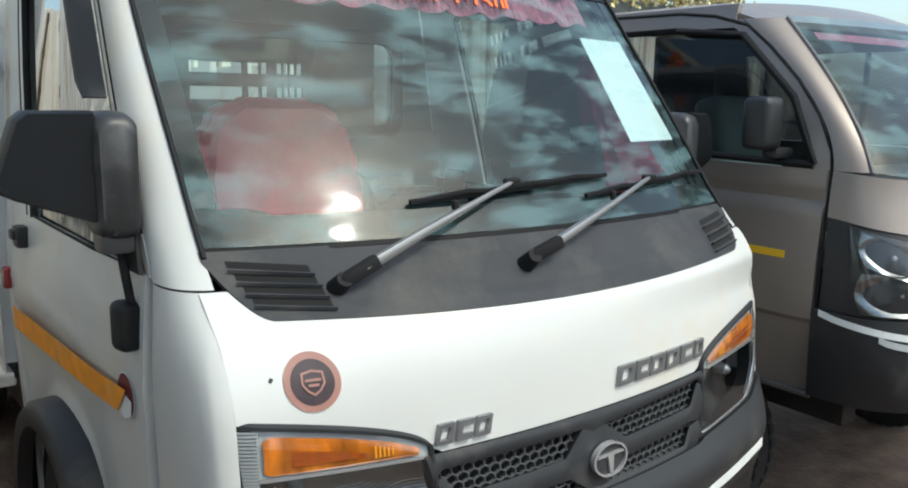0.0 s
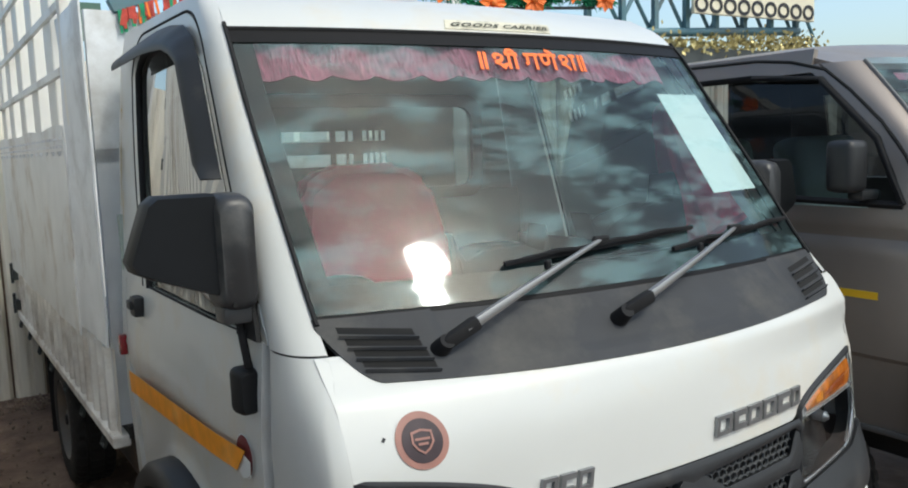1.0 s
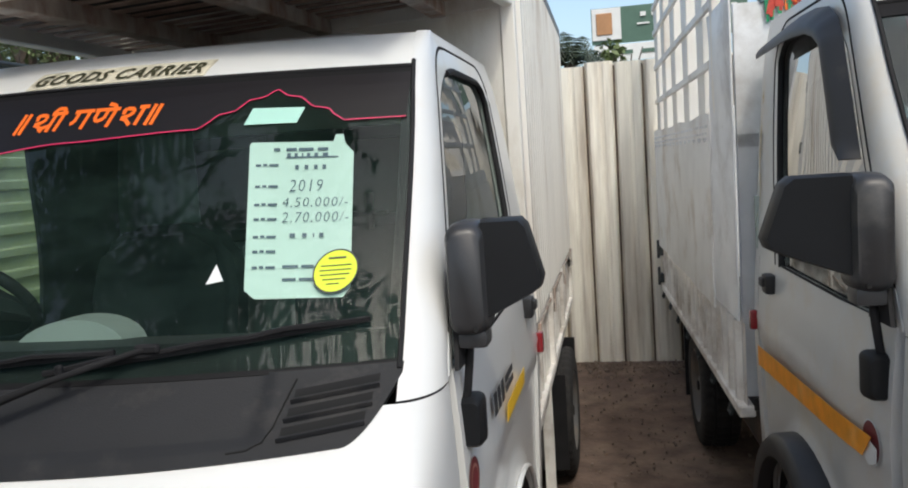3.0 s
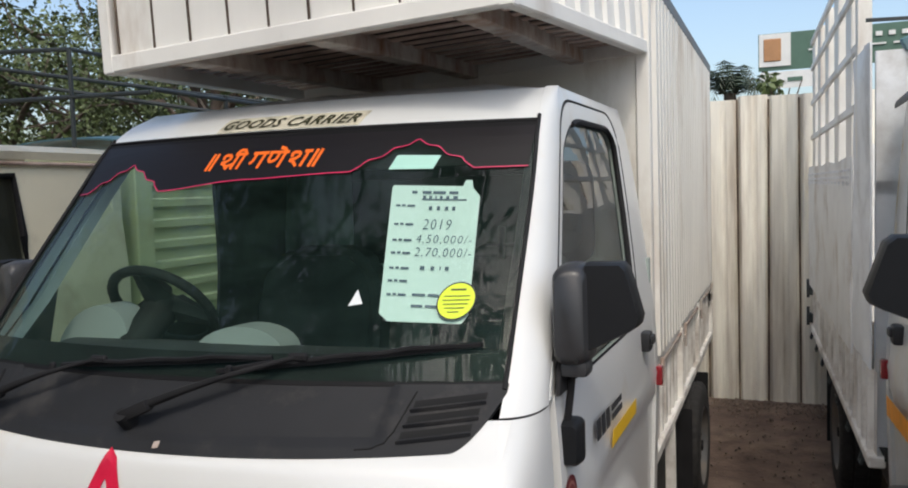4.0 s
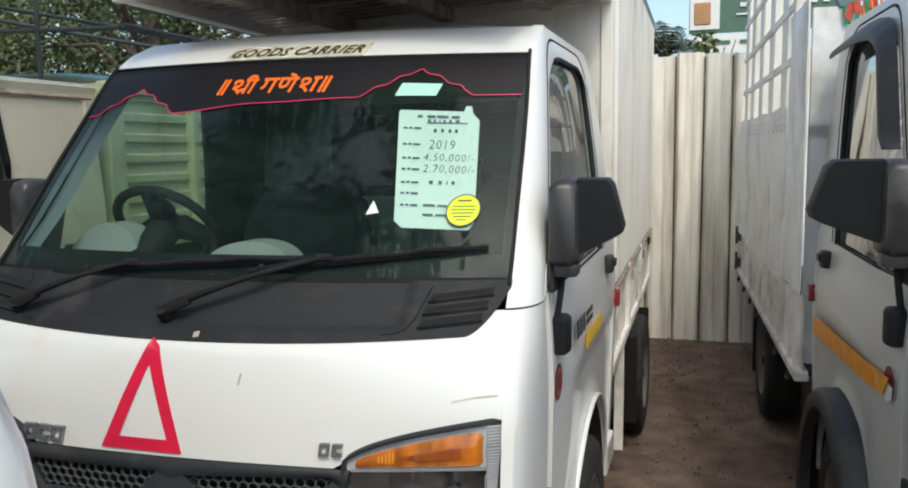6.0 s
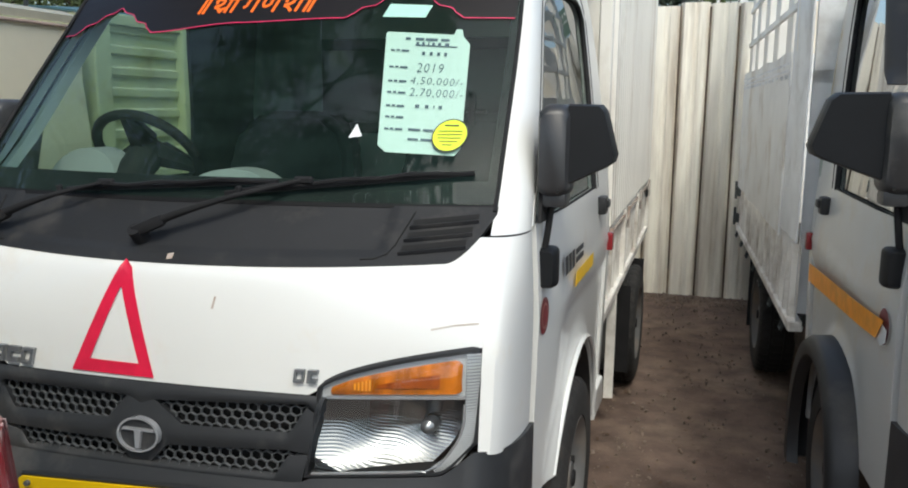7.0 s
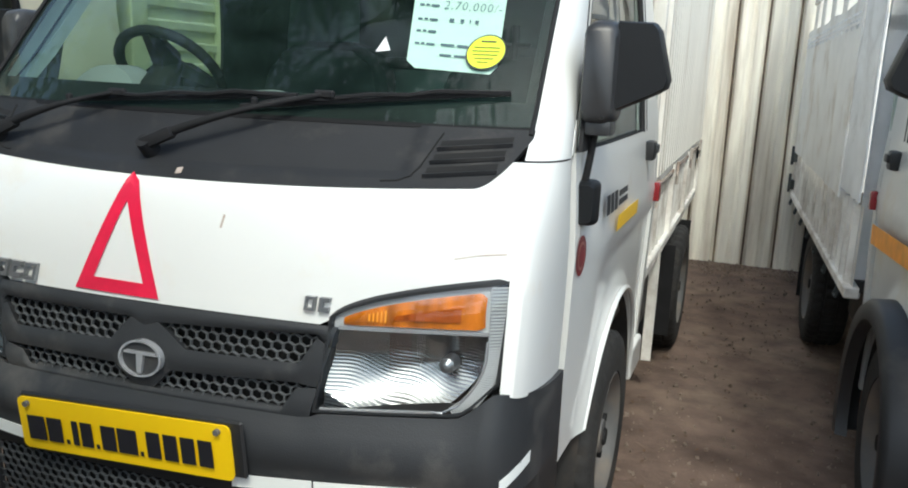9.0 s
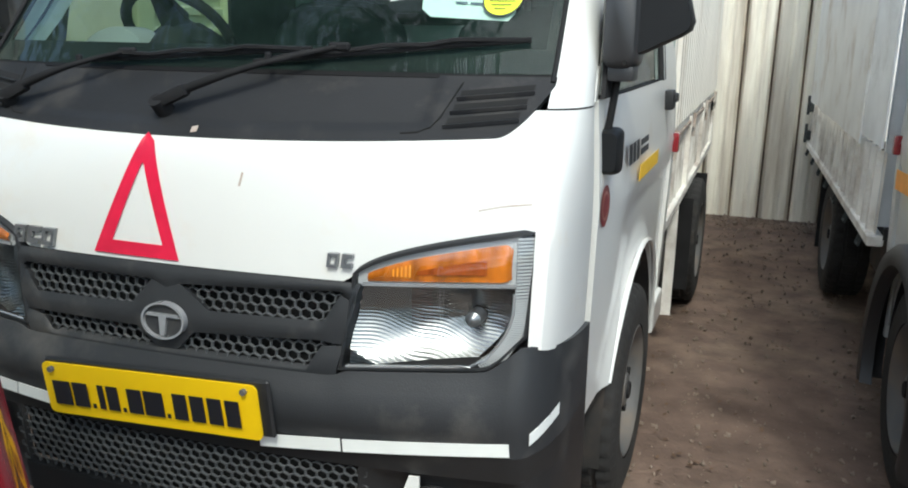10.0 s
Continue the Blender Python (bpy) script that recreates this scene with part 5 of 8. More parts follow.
for s in (1, -1):
    bm = bmesh.new()
    corrugated(bm, (s * SX, Y0 + 0.03), (s * SX, Y1 - 0.03), ZB + 0.02, ZT - 0.03, 0.085, 0.034, (s, 0), ((0.0, 0), (0.24, 0), (0.34, 1), (0.90, 1)))
    part("side_panel", bm, BOX_WHITE, body)
    bm = bmesh.new()
    add_box(bm, (s * (SX + 0.004), (Y0 + Y1) / 2, ZT - 0.005), (0.060, Y1 - Y0 + 0.02, 0.050), bevel=0.004)
    part("roof_rail", bm, ROOF_RAIL, body, "dark grey roof edge rail")
    bm = bmesh.new()
    add_box(bm, (s * SX, (Y0 + Y1) / 2, ZB), (0.045, Y1 - Y0, 0.04), bevel=0.004)
    for y in (Y0, Y1):
        add_box(bm, (s * SX, y, (ZB + ZT) / 2), (0.045, 0.05, ZT - ZB), bevel=0.004)
    part("side_frame", bm, BOX_WHITE, body)
    bm = bmesh.new()
    corrugated(bm, (s * (SX + 0.006), 1.525), (s * (SX + 0.006), Y1), 0.60, ZB - 0.006, 0.11, 0.008, (s, 0))
    add_box(bm, (s * (SX + 0.004), (1.525 + Y1) / 2, 0.595), (0.05, Y1 - 1.525, 0.04), bevel=0.005)
    for y in (1.535, 2.35, 3.1, Y1):
        add_box(bm, (s * (SX + 0.012), y, 0.75), (0.04, 0.035, 0.32), bevel=0.004)
    part("drop_side", bm, DROP_GREY, body, "muddy grey-white drop side")
    bm = bmesh.new()
    add_box(bm, (s * (SX + 0.020), (Y0 + Y1) / 2, ZB - 0.026), (0.016, Y1 - Y0, 0.014), bevel=0.002)
    part("hinge_rail", bm, RUSTY, body)
    for y in (Y1 - 0.01, Y1 + 0.012):
        for z in (0.84, 0.98, 1.24, 1.52, 1.90):
            bm = bmesh.new()
            add_tube(bm, (s * (SX + 0.016), y, z - 0.035), (s * (SX + 0.016), y, z + 0.035), 0.013, 7)
            add_box(bm, (s * (SX + 0.022), y - 0.03, z), (0.008, 0.06, 0.03), bevel=0.002)
            part("door_hinge", bm, DARK_STEEL, body)
    for y in (1.66, 2.4, 3.15, 3.86):
        bm = bmesh.new()
        add_tube(bm, (s * (SX + 0.036), y, 0.82), (s * (SX + 0.036), y, 0.92), 0.007, 6)
        add_box(bm, (s * (SX + 0.034), y, 0.865), (0.016, 0.04, 0.018), bevel=0.003)
        part("latch", bm, RUSTY, body)
bm = bmesh.new()
add_box(bm, (0, Y0, (ZB + ZT) / 2), (2 * SX - 0.03, 0.03, ZT - ZB))
part("front_wall", bm, BOX_WHITE, body)
bm = bmesh.new()
add_box(bm, (0, Y1, (ZB + ZT) / 2), (2 * SX - 0.03, 0.03, ZT - ZB))
for z in (1.2, 1.5, 1.8):
    add_box(bm, (0, Y1 + 0.02, z), (2 * SX - 0.1, 0.02, 0.05))
part("rear_door", bm, BOX_WHITE, body)
bm = bmesh.new()
add_grid(bm, lambda u, v: Vector((lerp(-SX, SX, u), lerp(Y0, Y1, v), ZT + 0.03 * math.sin(math.pi * u))), 8, 2, 0.01)
part("roof_panel", bm, BOX_WHITE, body)
bm = bmesh.new()
add_box(bm, (0, (1.58 + Y1) / 2, 0.58), (2 * SX - 0.03, Y1 - 1.58, 0.04))
part("bed_floor", bm, UNDER, body)
# loft over the cab
LX0, LX1, LY0, LZ0, LZ1 = -0.505, 0.565, 0.50, 1.868, 2.26
loft = new("loft")
loft.parent = box_truck
loft.matrix_basis = pose(0, 0, 1.868, 0, -2.8, 0) @ pose(0, 0, -1.868)        # the loft sits a little crooked
bm = bmesh.new()
corrugated(bm, (LX0 + 0.03, LY0), (LX1 - 0.02, LY0), LZ0 + 0.05, LZ1, 0.118, 0.003, (0, -1), ((0.0, 0), (0.05, 1), (0.52, 0.6), (0.95, 1)))
part("loft_front", bm, BOX_WHITE, loft)
for k in range(10):                                    # lapped edges of the front sheets
    x = LX0 + 0.03 + (LX1 - LX0 - 0.05) * k / 9
    bm = bmesh.new()
    add_box(bm, (x + 0.002 * math.sin(k * 2.1), LY0 - 0.001, (LZ0 + 0.05 + LZ1) / 2), (0.005, 0.008, LZ1 - LZ0 - 0.05), Matrix.Rotation(radians(0.4 * math.sin(k * 1.7)), 3, "Y"))
    part("sheet_seam", bm, RUST_SEAM, loft)
for s, x in ((-1, LX0), (1, LX1)):
    bm = bmesh.new()
    corrugated(bm, (x, LY0 + 0.03), (x + 0.105 * s, Y0 - 0.02), lambda t: LZ0 + 0.03 + 0.035 * t, LZ1, 0.11, 0.010, (s, 0))
    part("loft_side", bm, BOX_WHITE, loft)
bm = bmesh.new()
fr = [(LX0, LY0), (LX1, LY0), (LX1 + 0.105, Y0), (LX0 - 0.105, Y0)]
for (a, b), (c, d) in zip(fr, fr[1:] + fr[:1]):
    n = Vector((c - a, d - b, 0))
    ang = math.atan2(d - b, c - a)
    za, zc = LZ0 + 0.035 * (b - LY0) / (Y0 - LY0), LZ0 + 0.035 * (d - LY0) / (Y0 - LY0)
    bm = bmesh.new()
    add_box(bm, ((a + c) / 2, (b + d) / 2, (za + zc) / 2 + 0.025), (math.hypot(n.length, zc - za) + 0.02, 0.034, 0.044), Matrix.Rotation(ang, 3, "Z") @ Matrix.Rotation(-math.atan2(zc - za, n.length), 3, "Y"), 0.004)
    part("loft_rail", bm, BOX_WHITE, loft)
    bm = bmesh.new()
    add_box(bm, (a, b, (za + LZ1) / 2), (0.036, 0.036, LZ1 - za), bevel=0.004)
    part("loft_post", bm, BOX_WHITE, loft)
for k in range(13):
    y = LY0 + 0.06 + k * 0.080
    bm = bmesh.new()
    f = (y - LY0) / (Y0 - LY0)
    add_box(bm, ((LX0 + LX1) / 2, y, LZ0 + 0.044 + 0.035 * f), (LX1 - LX0 + 0.19 * f, 0.030, 0.004))
    part("slat", bm, DARK_SLAT, loft)
# dark sheet added over the slats so the loft between them looks shaded
bm = bmesh.new()
add_grid(bm, lambda u, v: Vector((lerp(LX0 + 0.02 - 0.09 * v, LX1 - 0.02 + 0.09 * v, u), lerp(LY0 + 0.03, Y0 - 0.03, v), LZ0 + 0.125 + 0.035 * v)), 2, 2, 0.012, flip=True)
part("loft_dark_sheet", bm, UNDER, loft, "dark sheet added above the slats to darken their gaps")
for k in range(3):
    x = LX0 + 0.22 + k * 0.37
    bm = bmesh.new()
    add_box(bm, (x, (LY0 + Y0) / 2, LZ0 + 0.042), (0.050, Y0 - LY0 - 0.04, 0.050), Matrix.Rotation(math.atan2(0.035, Y0 - LY0), 3, "X"), bevel=0.003)
    part("beam", bm, RUSTY, loft)
bm = bmesh.new()
add_box(bm, ((LX0 + LX1) / 2, (LY0 + Y0) / 2, LZ1), (LX1 - LX0, Y0 - LY0, 0.012))
part("loft_roof", bm, BOX_WHITE, loft)
for s in (1, -1):
    wheel(box_truck, s * 0.655, 2.72, s)
    for y in (2.36, 3.08):
        bm = bmesh.new()
        add_grid(bm, lambda u, v: Vector((s * lerp(0.58, 0.72, v), y, lerp(0.15, 0.56, u))), 4, 2, 0.006)
        part("mud_flap", bm, RUBBER, box_truck)
bm = bmesh.new()
add_tube(bm, (-0.6, 2.72, 0.30), (0.6, 2.72, 0.30), 0.045, 10)
add_box(bm, (0.52, 1.95, 0.42), (0.26, 0.5, 0.24), bevel=0.03, seg=2)
part("rear_axle_and_tank", bm, UNDER, box_truck)
for s in (1, -1):
    bm = bmesh.new()
    add_grid(bm, lambda u, v: Vector((s * lerp(0.652, 0.690, u), 2.03 + 0.01 * math.sin(3 * v + u), lerp(0.13, 0.60, v))), 3, 6, 0.008, flip=s < 0)
    part("cab_flap", bm, DROP_GREY, box_truck, "pale muddy flap before the rear wheel")
    bm = bmesh.new()
    add_box(bm, (s * 0.655, 1.70, 0.42), (0.022, 0.022, 0.40), bevel=0.003)
    part("flap_stay", bm, RUSTY, box_truck, "rusty flap stay")

# front badges, tape and plate on the box truck
BEND.update(skew=0.055, tall=1.0, curl=0.0)
bm = bmesh.new()
tri_out, tri_in = [(-0.170, 0.822), (0.018, 0.821), (-0.046, 1.036), (-0.066, 1.050), (-0.074, 1.036)], [(-0.128, 0.848), (-0.016, 0.847), (-0.061, 0.992), (-0.064, 0.997), (-0.068, 0.990)]


def along(pts, u):
    i = min(int(u * 5), 4)
    a, b, f = pts[i], pts[(i + 1) % 5], u * 5 - i
    return lerp(a[0], b[0], f), lerp(a[1], b[1], f)


def tape(u, v):
    p, q = along(tri_in, u), along(tri_out, u)
    return front(lerp(p[0], q[0], v), lerp(p[1], q[1], v), -0.0026)


add_grid(bm, tape, 60, 3, 0.0008)
part("warning_triangle", bm, RED_TAPE, box_truck, "red reflective tape triangle")


def badge(truck, glyphs, x0, z0, slant=0.25, h=0.035):
    """Chrome badge of plain slanted blocks, some open in the middle."""
    root = new("badge")
    root.parent = truck
    x = x0
    for n, w in enumerate(glyphs):
        bm = bmesh.new()
        o = [(x, z0), (x + w, z0), (x + w + slant * h, z0 + h), (x + slant * h, z0 + h)]
        k = 0.22
        if n % 3 == 1:
            o = [(x, z0), (x + w, z0), (x + w + slant * h * 0.3, z0 + h * 0.3), (x + w * 0.4, z0 + h * 0.3), (x + w * 0.4 + slant * h * 0.4, z0 + h * 0.7), (x + w + slant * h * 0.7, z0 + h * 0.7), (x + w + slant * h, z0 + h), (x + slant * h, z0 + h)]
            add_prism(bm, o, lambda a, b, d: front(a, b, -0.009 + d), 0.008)
        else:
            i = [(x + w * k, z0 + h * 0.20), (x + w * (1 - k), z0 + h * 0.20), (x + w * (1 - k) + slant * h * 0.8, z0 + h * 0.80), (x + w * k + slant * h * 0.8, z0 + h * 0.80)]
            add_ring(bm, o, i, lambda a, b, d: front(a, b, -0.009 + d), 0.008)
        part("badge_block", bm, CHROME_DARK, root, "chrome block")
        x += w + 0.007
    return root


badge(box_truck, (0.030, 0.030, 0.030), -0.372, 0.822, 0.2, 0.034)
badge(box_truck, (0.019, 0.019), 0.309, 0.838, 0.1, 0.025)
BEND.update(skew=0.0, tall=1.0, curl=0.0, lean=0.0)

plate = new("number_plate")
plate.parent = box_truck
plate.matrix_basis = pose(-0.018, -0.128, 0.567, 4, -3.0, 2.0)
bm = bmesh.new()
add_prism(bm, rounded(-0.236, -0.054, 0.236, 0.054, 0.012), lambda a, b, d: Vector((a, d - 0.006 * (2 * a) ** 2, b)), 0.004)
part("plate_sheet", bm, YELLOW, plate, "yellow number plate")
bm = bmesh.new()
bars_on(bm, [(-0.212, -0.030, 0.040, 0.050), (-0.166, -0.030, 0.034, 0.050), (-0.124, -0.030, 0.007, 0.009), (-0.108, -0.030, 0.013, 0.050), (-0.088, -0.030, 0.026, 0.050), (-0.055, -0.030, 0.007, 0.009),
             (-0.041, -0.030, 0.032, 0.050), (-0.004, -0.030, 0.042, 0.050), (0.044, -0.030, 0.007, 0.009), (0.060, -0.030, 0.029, 0.052), (0.097, -0.030, 0.029, 0.052), (0.134, -0.030, 0.029, 0.052), (0.171, -0.030, 0.029, 0.052)],
        lambda a, b: Vector((a, -0.0065 - 0.006 * (2 * a) ** 2, b)))
tagged(part("plate_bar", bm, INK, plate), kind="stuff")
for x in (-0.212, 0.212):
    bm = bmesh.new()
    add_tube(bm, (x, -0.009, 0.042), (x, 0.0, 0.042), 0.006, 8)
    part("plate_screw", bm, STEEL, plate)
bm = bmesh.new()
add_box(bm, (0.012, 0.009, 0.006), (0.492, 0.010, 0.112), bevel=0.004)
part("plate_holder", bm, BLACK_PLASTIC, plate)


# ---- open truck ----
A = pose(2.241, 0.293, 0, 0, 0, 2.54) @ pose(0.039, 0, 0) @ Matrix.Diagonal((1.10, 1, 1, 1))
open_truck = thing("open_truck", "small white goods truck with an open slatted load bed", "truck", A)
BEND.update(skew=-0.055, tall=1.13, curl=0.085, lean=0.072)
HUB, ARCH = (0.915, 0.305), 0.375                   # its front wheels sit a little further back
cab(open_truck, WHITE_OLD, GLASS_MOTTLED, [(-0.045, 0.245, 1.388, RED_SEAT), (0.40, 0.19, 1.12, DARK_SEAT)], ARM_GREY,
    [((-0.453, 1.100), (-0.059, 1.230), (-0.273, 1.213), (0.219, 1.240)), ((-0.086, 1.108), (0.344, 1.220), (0.13, 1.205), (0.605, 1.228))], emblem_x=0.018, side_glass=GLASS_FILMED, humps=False, wheel_z=1.06, cowl_mat=DUSTY_COWL, rear_glass=GLASS_SIDE, margin=0.042)
badge(open_truck, (0.030, 0.030, 0.030), -0.352, 0.828, 0.2, 0.036)
badge(open_truck, (0.046, 0.040, 0.046, 0.046, 0.050, 0.034), 0.062, 0.848, 0.2, 0.040)
BEND.update(skew=0.0, tall=1.0, curl=0.0, lean=0.0)
bed = new("load_bed")
bed.parent = open_truck
BX, BY0, BY1 = 0.72, 1.60, 4.36
for s in (1, -1):
    bm = bmesh.new()
    corrugated(bm, (s * BX, BY0), (s * BX, BY1), 0.56, 0.86, 0.13, 0.018, (s, 0))
    add_box(bm, (s * BX, (BY0 + BY1) / 2, 0.555), (0.05, BY1 - BY0, 0.04), bevel=0.005)
    part("drop_side", bm, DROP_GREY, bed, "muddy grey-white drop side")
    for k in range(7):
        y = BY0 + 0.16 + k * 0.41
        bm = bmesh.new()
        add_path(bm, [(s * (BX + 0.018), y - 0.03, 0.545), (s * (BX + 0.030), y - 0.025, 0.505), (s * (BX + 0.030), y + 0.025, 0.505), (s * (BX + 0.018), y + 0.03, 0.545)], 0.006, 5)
        part("rope_hook", bm, DARK_STEEL, bed)
    for z in (0.62, 0.80):
        bm = bmesh.new()
        add_box(bm, (s * (BX + 0.022), BY1 - 0.03, z), (0.030, 0.07, 0.06), bevel=0.004)
        add_tube(bm, (s * (BX + 0.038), BY1 - 0.02, z - 0.05), (s * (BX + 0.038), BY1 - 0.02, z + 0.07), 0.008, 6)
        part("tail_catch", bm, DARK_STEEL, bed)
    bm = bmesh.new()
    add_grid(bm, lambda u, v: Vector((s * (BX + 0.026 + 0.010 * noise.noise(Vector((u * 4, v * 2, s)))), lerp(2.02, BY1, u), lerp(0.84, 1.59, v) + 0.012 * noise.noise(Vector((u * 6, v * 3, 5))))), 22, 8, 0.006, flip=s > 0)
    part("side_sheet", bm, BED_WHITE, bed)
    bm = bmesh.new()
    for k in range(15):
        y = 2.10 + k * 0.155
        pts = [(s * (BX + 0.036), y + 0.045 * math.cos(math.pi * i / 6), 1.545 - 0.055 * math.sin(math.pi * i / 6)) for i in range(7)]
        for p in pts:
            add_box(bm, p, (0.006, 0.009, 0.009))
    tagged(part("rivet_row", bm, GALV, bed), kind="stuff")
    bm = bmesh.new()
    add_grid(bm, lambda u, v: Vector((s * (BX + 0.020 + 0.012 * noise.noise(Vector((u * 3, v * 4, 9 + s)))), lerp(BY0 - 0.04, 2.02, u), lerp(0.88, 1.95, v))), 6, 10, 0.006, flip=s > 0)
    part("corner_sheet", bm, GALV, bed)
    bm = bmesh.new()
    add_box(bm, (s * BX, 1.95, 1.66), (0.045, 0.064, 1.56), bevel=0.006, seg=2)
    part("corner_post", bm, BOX_WHITE, bed)
    for y in (2.36, 2.86, 3.36, 3.86, 4.28):
        bm = bmesh.new()
        add_box(bm, (s * (BX - 0.012), y, 1.96), (0.040, 0.19, 0.86), bevel=0.004)
        part("upright", bm, BOX_WHITE, bed)
    for z in (1.78, 2.0, 2.22, 2.38):
        bm = bmesh.new()
        add_box(bm, (s * (BX + 0.012), (2.0 + BY1) / 2, z), (0.016, BY1 - 2.0, 0.032), bevel=0.003)
        part("rail", bm, BED_WHITE, bed)
    wheel(open_truck, s * 0.655, 2.86, s)
    bm = bmesh.new()
    add_grid(bm, lambda u, v: Vector((s * lerp(0.58, 0.74, v), 3.22, lerp(0.14, 0.55, u))), 4, 2, 0.006)
    part("mud_flap", bm, RUBBER, open_truck)
for z0, z1 in ((0.60, 1.412), (1.456, 1.502), (1.540, 1.93)):
    bm = bmesh.new()
    add_box(bm, (0, BY0 + 0.05, (z0 + z1) / 2), (2 * BX, 0.03, z1 - z0))
    part("headboard", bm, GALV, bed)
for s in (1, -1):
    bm = bmesh.new()
    add_box(bm, (s * 0.60, BY0 + 0.05, 1.476), (0.24, 0.03, 0.13))
    part("headboard", bm, GALV, bed)
for x0, x1 in ((-0.50, -0.16), (0.011, 0.030), (0.068, 0.077), (0.097, 0.130), (0.150, 0.156), (0.172, 0.178), (0.196, 0.202), (0.222, 0.50)):
    bm = bmesh.new()
    add_box(bm, ((x0 + x1) / 2, BY0 + 0.030, 1.476), (x1 - x0, 0.008, 0.13))
    part("batten", bm, DARK_STEEL, bed)
# dark sheets added so the headboard looks shaded through the rear window
for z0, z1 in ((1.20, 1.412), (1.456, 1.502), (1.540, 1.80)):
    bm = bmesh.new()
    add_box(bm, (0, BY0 + 0.020, (z0 + z1) / 2), (1.0, 0.008, z1 - z0))
    part("window_dark_sheet", bm, DARK_STEEL, bed, "dark sheet added to darken the headboard behind the window")
bm = bmesh.new()
add_box(bm, (0, 1.95, 2.40), (2 * BX, 0.05, 0.045), bevel=0.004)
part("top_rail", bm, BOX_WHITE, bed)
bm = bmesh.new()
add_box(bm, (0, BY1, 1.15), (2 * BX, 0.03, 1.15))
part("tailboard", bm, BED_WHITE, bed)
bm = bmesh.new()
add_box(bm, (0, (BY0 + BY1) / 2, 0.58), (2 * BX - 0.04, BY1 - BY0, 0.04))
part("bed_floor", bm, UNDER, bed)
bm = bmesh.new()
add_tube(bm, (-0.6, 2.86, 0.30), (0.6, 2.86, 0.30), 0.045, 10)
add_box(bm, (-0.5, 2.05, 0.42), (0.26, 0.5, 0.24), bevel=0.03, seg=2)
part("rear_axle_and_tank", bm, UNDER, open_truck)


# ---- signs, tape and papers on the two trucks ----
def glyph_strokes():
    """The invocation in orange vinyl, as pen strokes in units of the letter height; the bar joins the letters."""
    sh = [[(0.14, 0.70), (0.04, 0.78), (0.10, 0.96), (0.30, 0.94), (0.38, 0.74), (0.28, 0.54), (0.08, 0.44), (0.24, 0.34), (0.44, 0.02)]]
    out = []

    def put(strokes, dx):
        for s in strokes:
            out.append([(x + dx, y) for x, y in s])
    put([[(0, -0.05), (0, 1.1)], [(0.16, -0.05), (0.16, 1.1)]], 0.0)
    put(sh + [[(0.60, 1.0), (0.60, 0.0)], [(0.28, 0.16), (0.60, 0.34)], [(0.84, 1.0), (0.84, 0.0)], [(0.84, 1.0), (0.78, 1.26), (0.58, 1.28), (0.50, 1.04)], [(0.46, 1.0), (0.94, 1.0)]], 0.40)
    put([[(0.10, 1.0), (0.10, 0.42), (0.0, 0.34)], [(0.42, 1.0), (0.42, 0.0)], [(-0.04, 1.0), (0.54, 1.0)]], 1.62)
    put([[(0.06, 1.0), (0.06, 0.52), (0.18, 0.36), (0.34, 0.50), (0.34, 1.0)], [(0.56, 1.0), (0.56, 0.0)], [(0.56, 1.0), (0.46, 1.22), (0.26, 1.32)], [(-0.04, 1.0), (0.68, 1.0)]], 2.24)
    put(sh + [[(0.60, 1.0), (0.60, 0.0)], [(0.46, 1.0), (0.74, 1.0)]], 3.02)
    put([[(0, -0.05), (0, 1.1)], [(0.16, -0.05), (0.16, 1.1)]], 3.92)
    return out, 4.08


def screen_letters(truck, x0, x1, z0, h):
    strokes, w = glyph_strokes()
    bm = bmesh.new()
    k = (x1 - x0) / w
    for s in strokes:
        strip_on_front(bm, [(x0 + x * k + 0.26 * (y - 0.5) * h, z0 + y * h) for x, y in s], 0.0072, -0.0058, 0.001)
    part("screen_letters", bm, ORANGE_LETTER, truck, "orange vinyl letters on the windscreen")


def goods_strip(truck, x0, x1, z0, z1):
    bm = bmesh.new()
    add_grid(bm, lambda u, v: front(lerp(x0, x1, u) + 0.012 * v, lerp(z0, z1, v), -0.003), 12, 2, 0.002)
    strip = part("sign_strip", bm, CREAM_STRIP, truck, "cream strip lettered GOODS CARRIER")
    bm = bmesh.new()
    add_text(bm, "GOODS CARRIER", 1.0, Matrix.Identity(4), 0.0, 0.12, 1.08, 0.025)
    xs = [v.co.x for v in bm.verts]
    ys = [v.co.y for v in bm.verts]
    for v in bm.verts:
        a = (v.co.x - min(xs)) / (max(xs) - min(xs))
        b = (v.co.y - min(ys)) / (max(ys) - min(ys))
        v.co = front(lerp(x0 + 0.012, x1 - 0.006, a) + 0.010 * b, lerp(z0 + 0.006, z1 - 0.006, b), -0.0062)
    part("strip_letters", bm, OLIVE, strip)


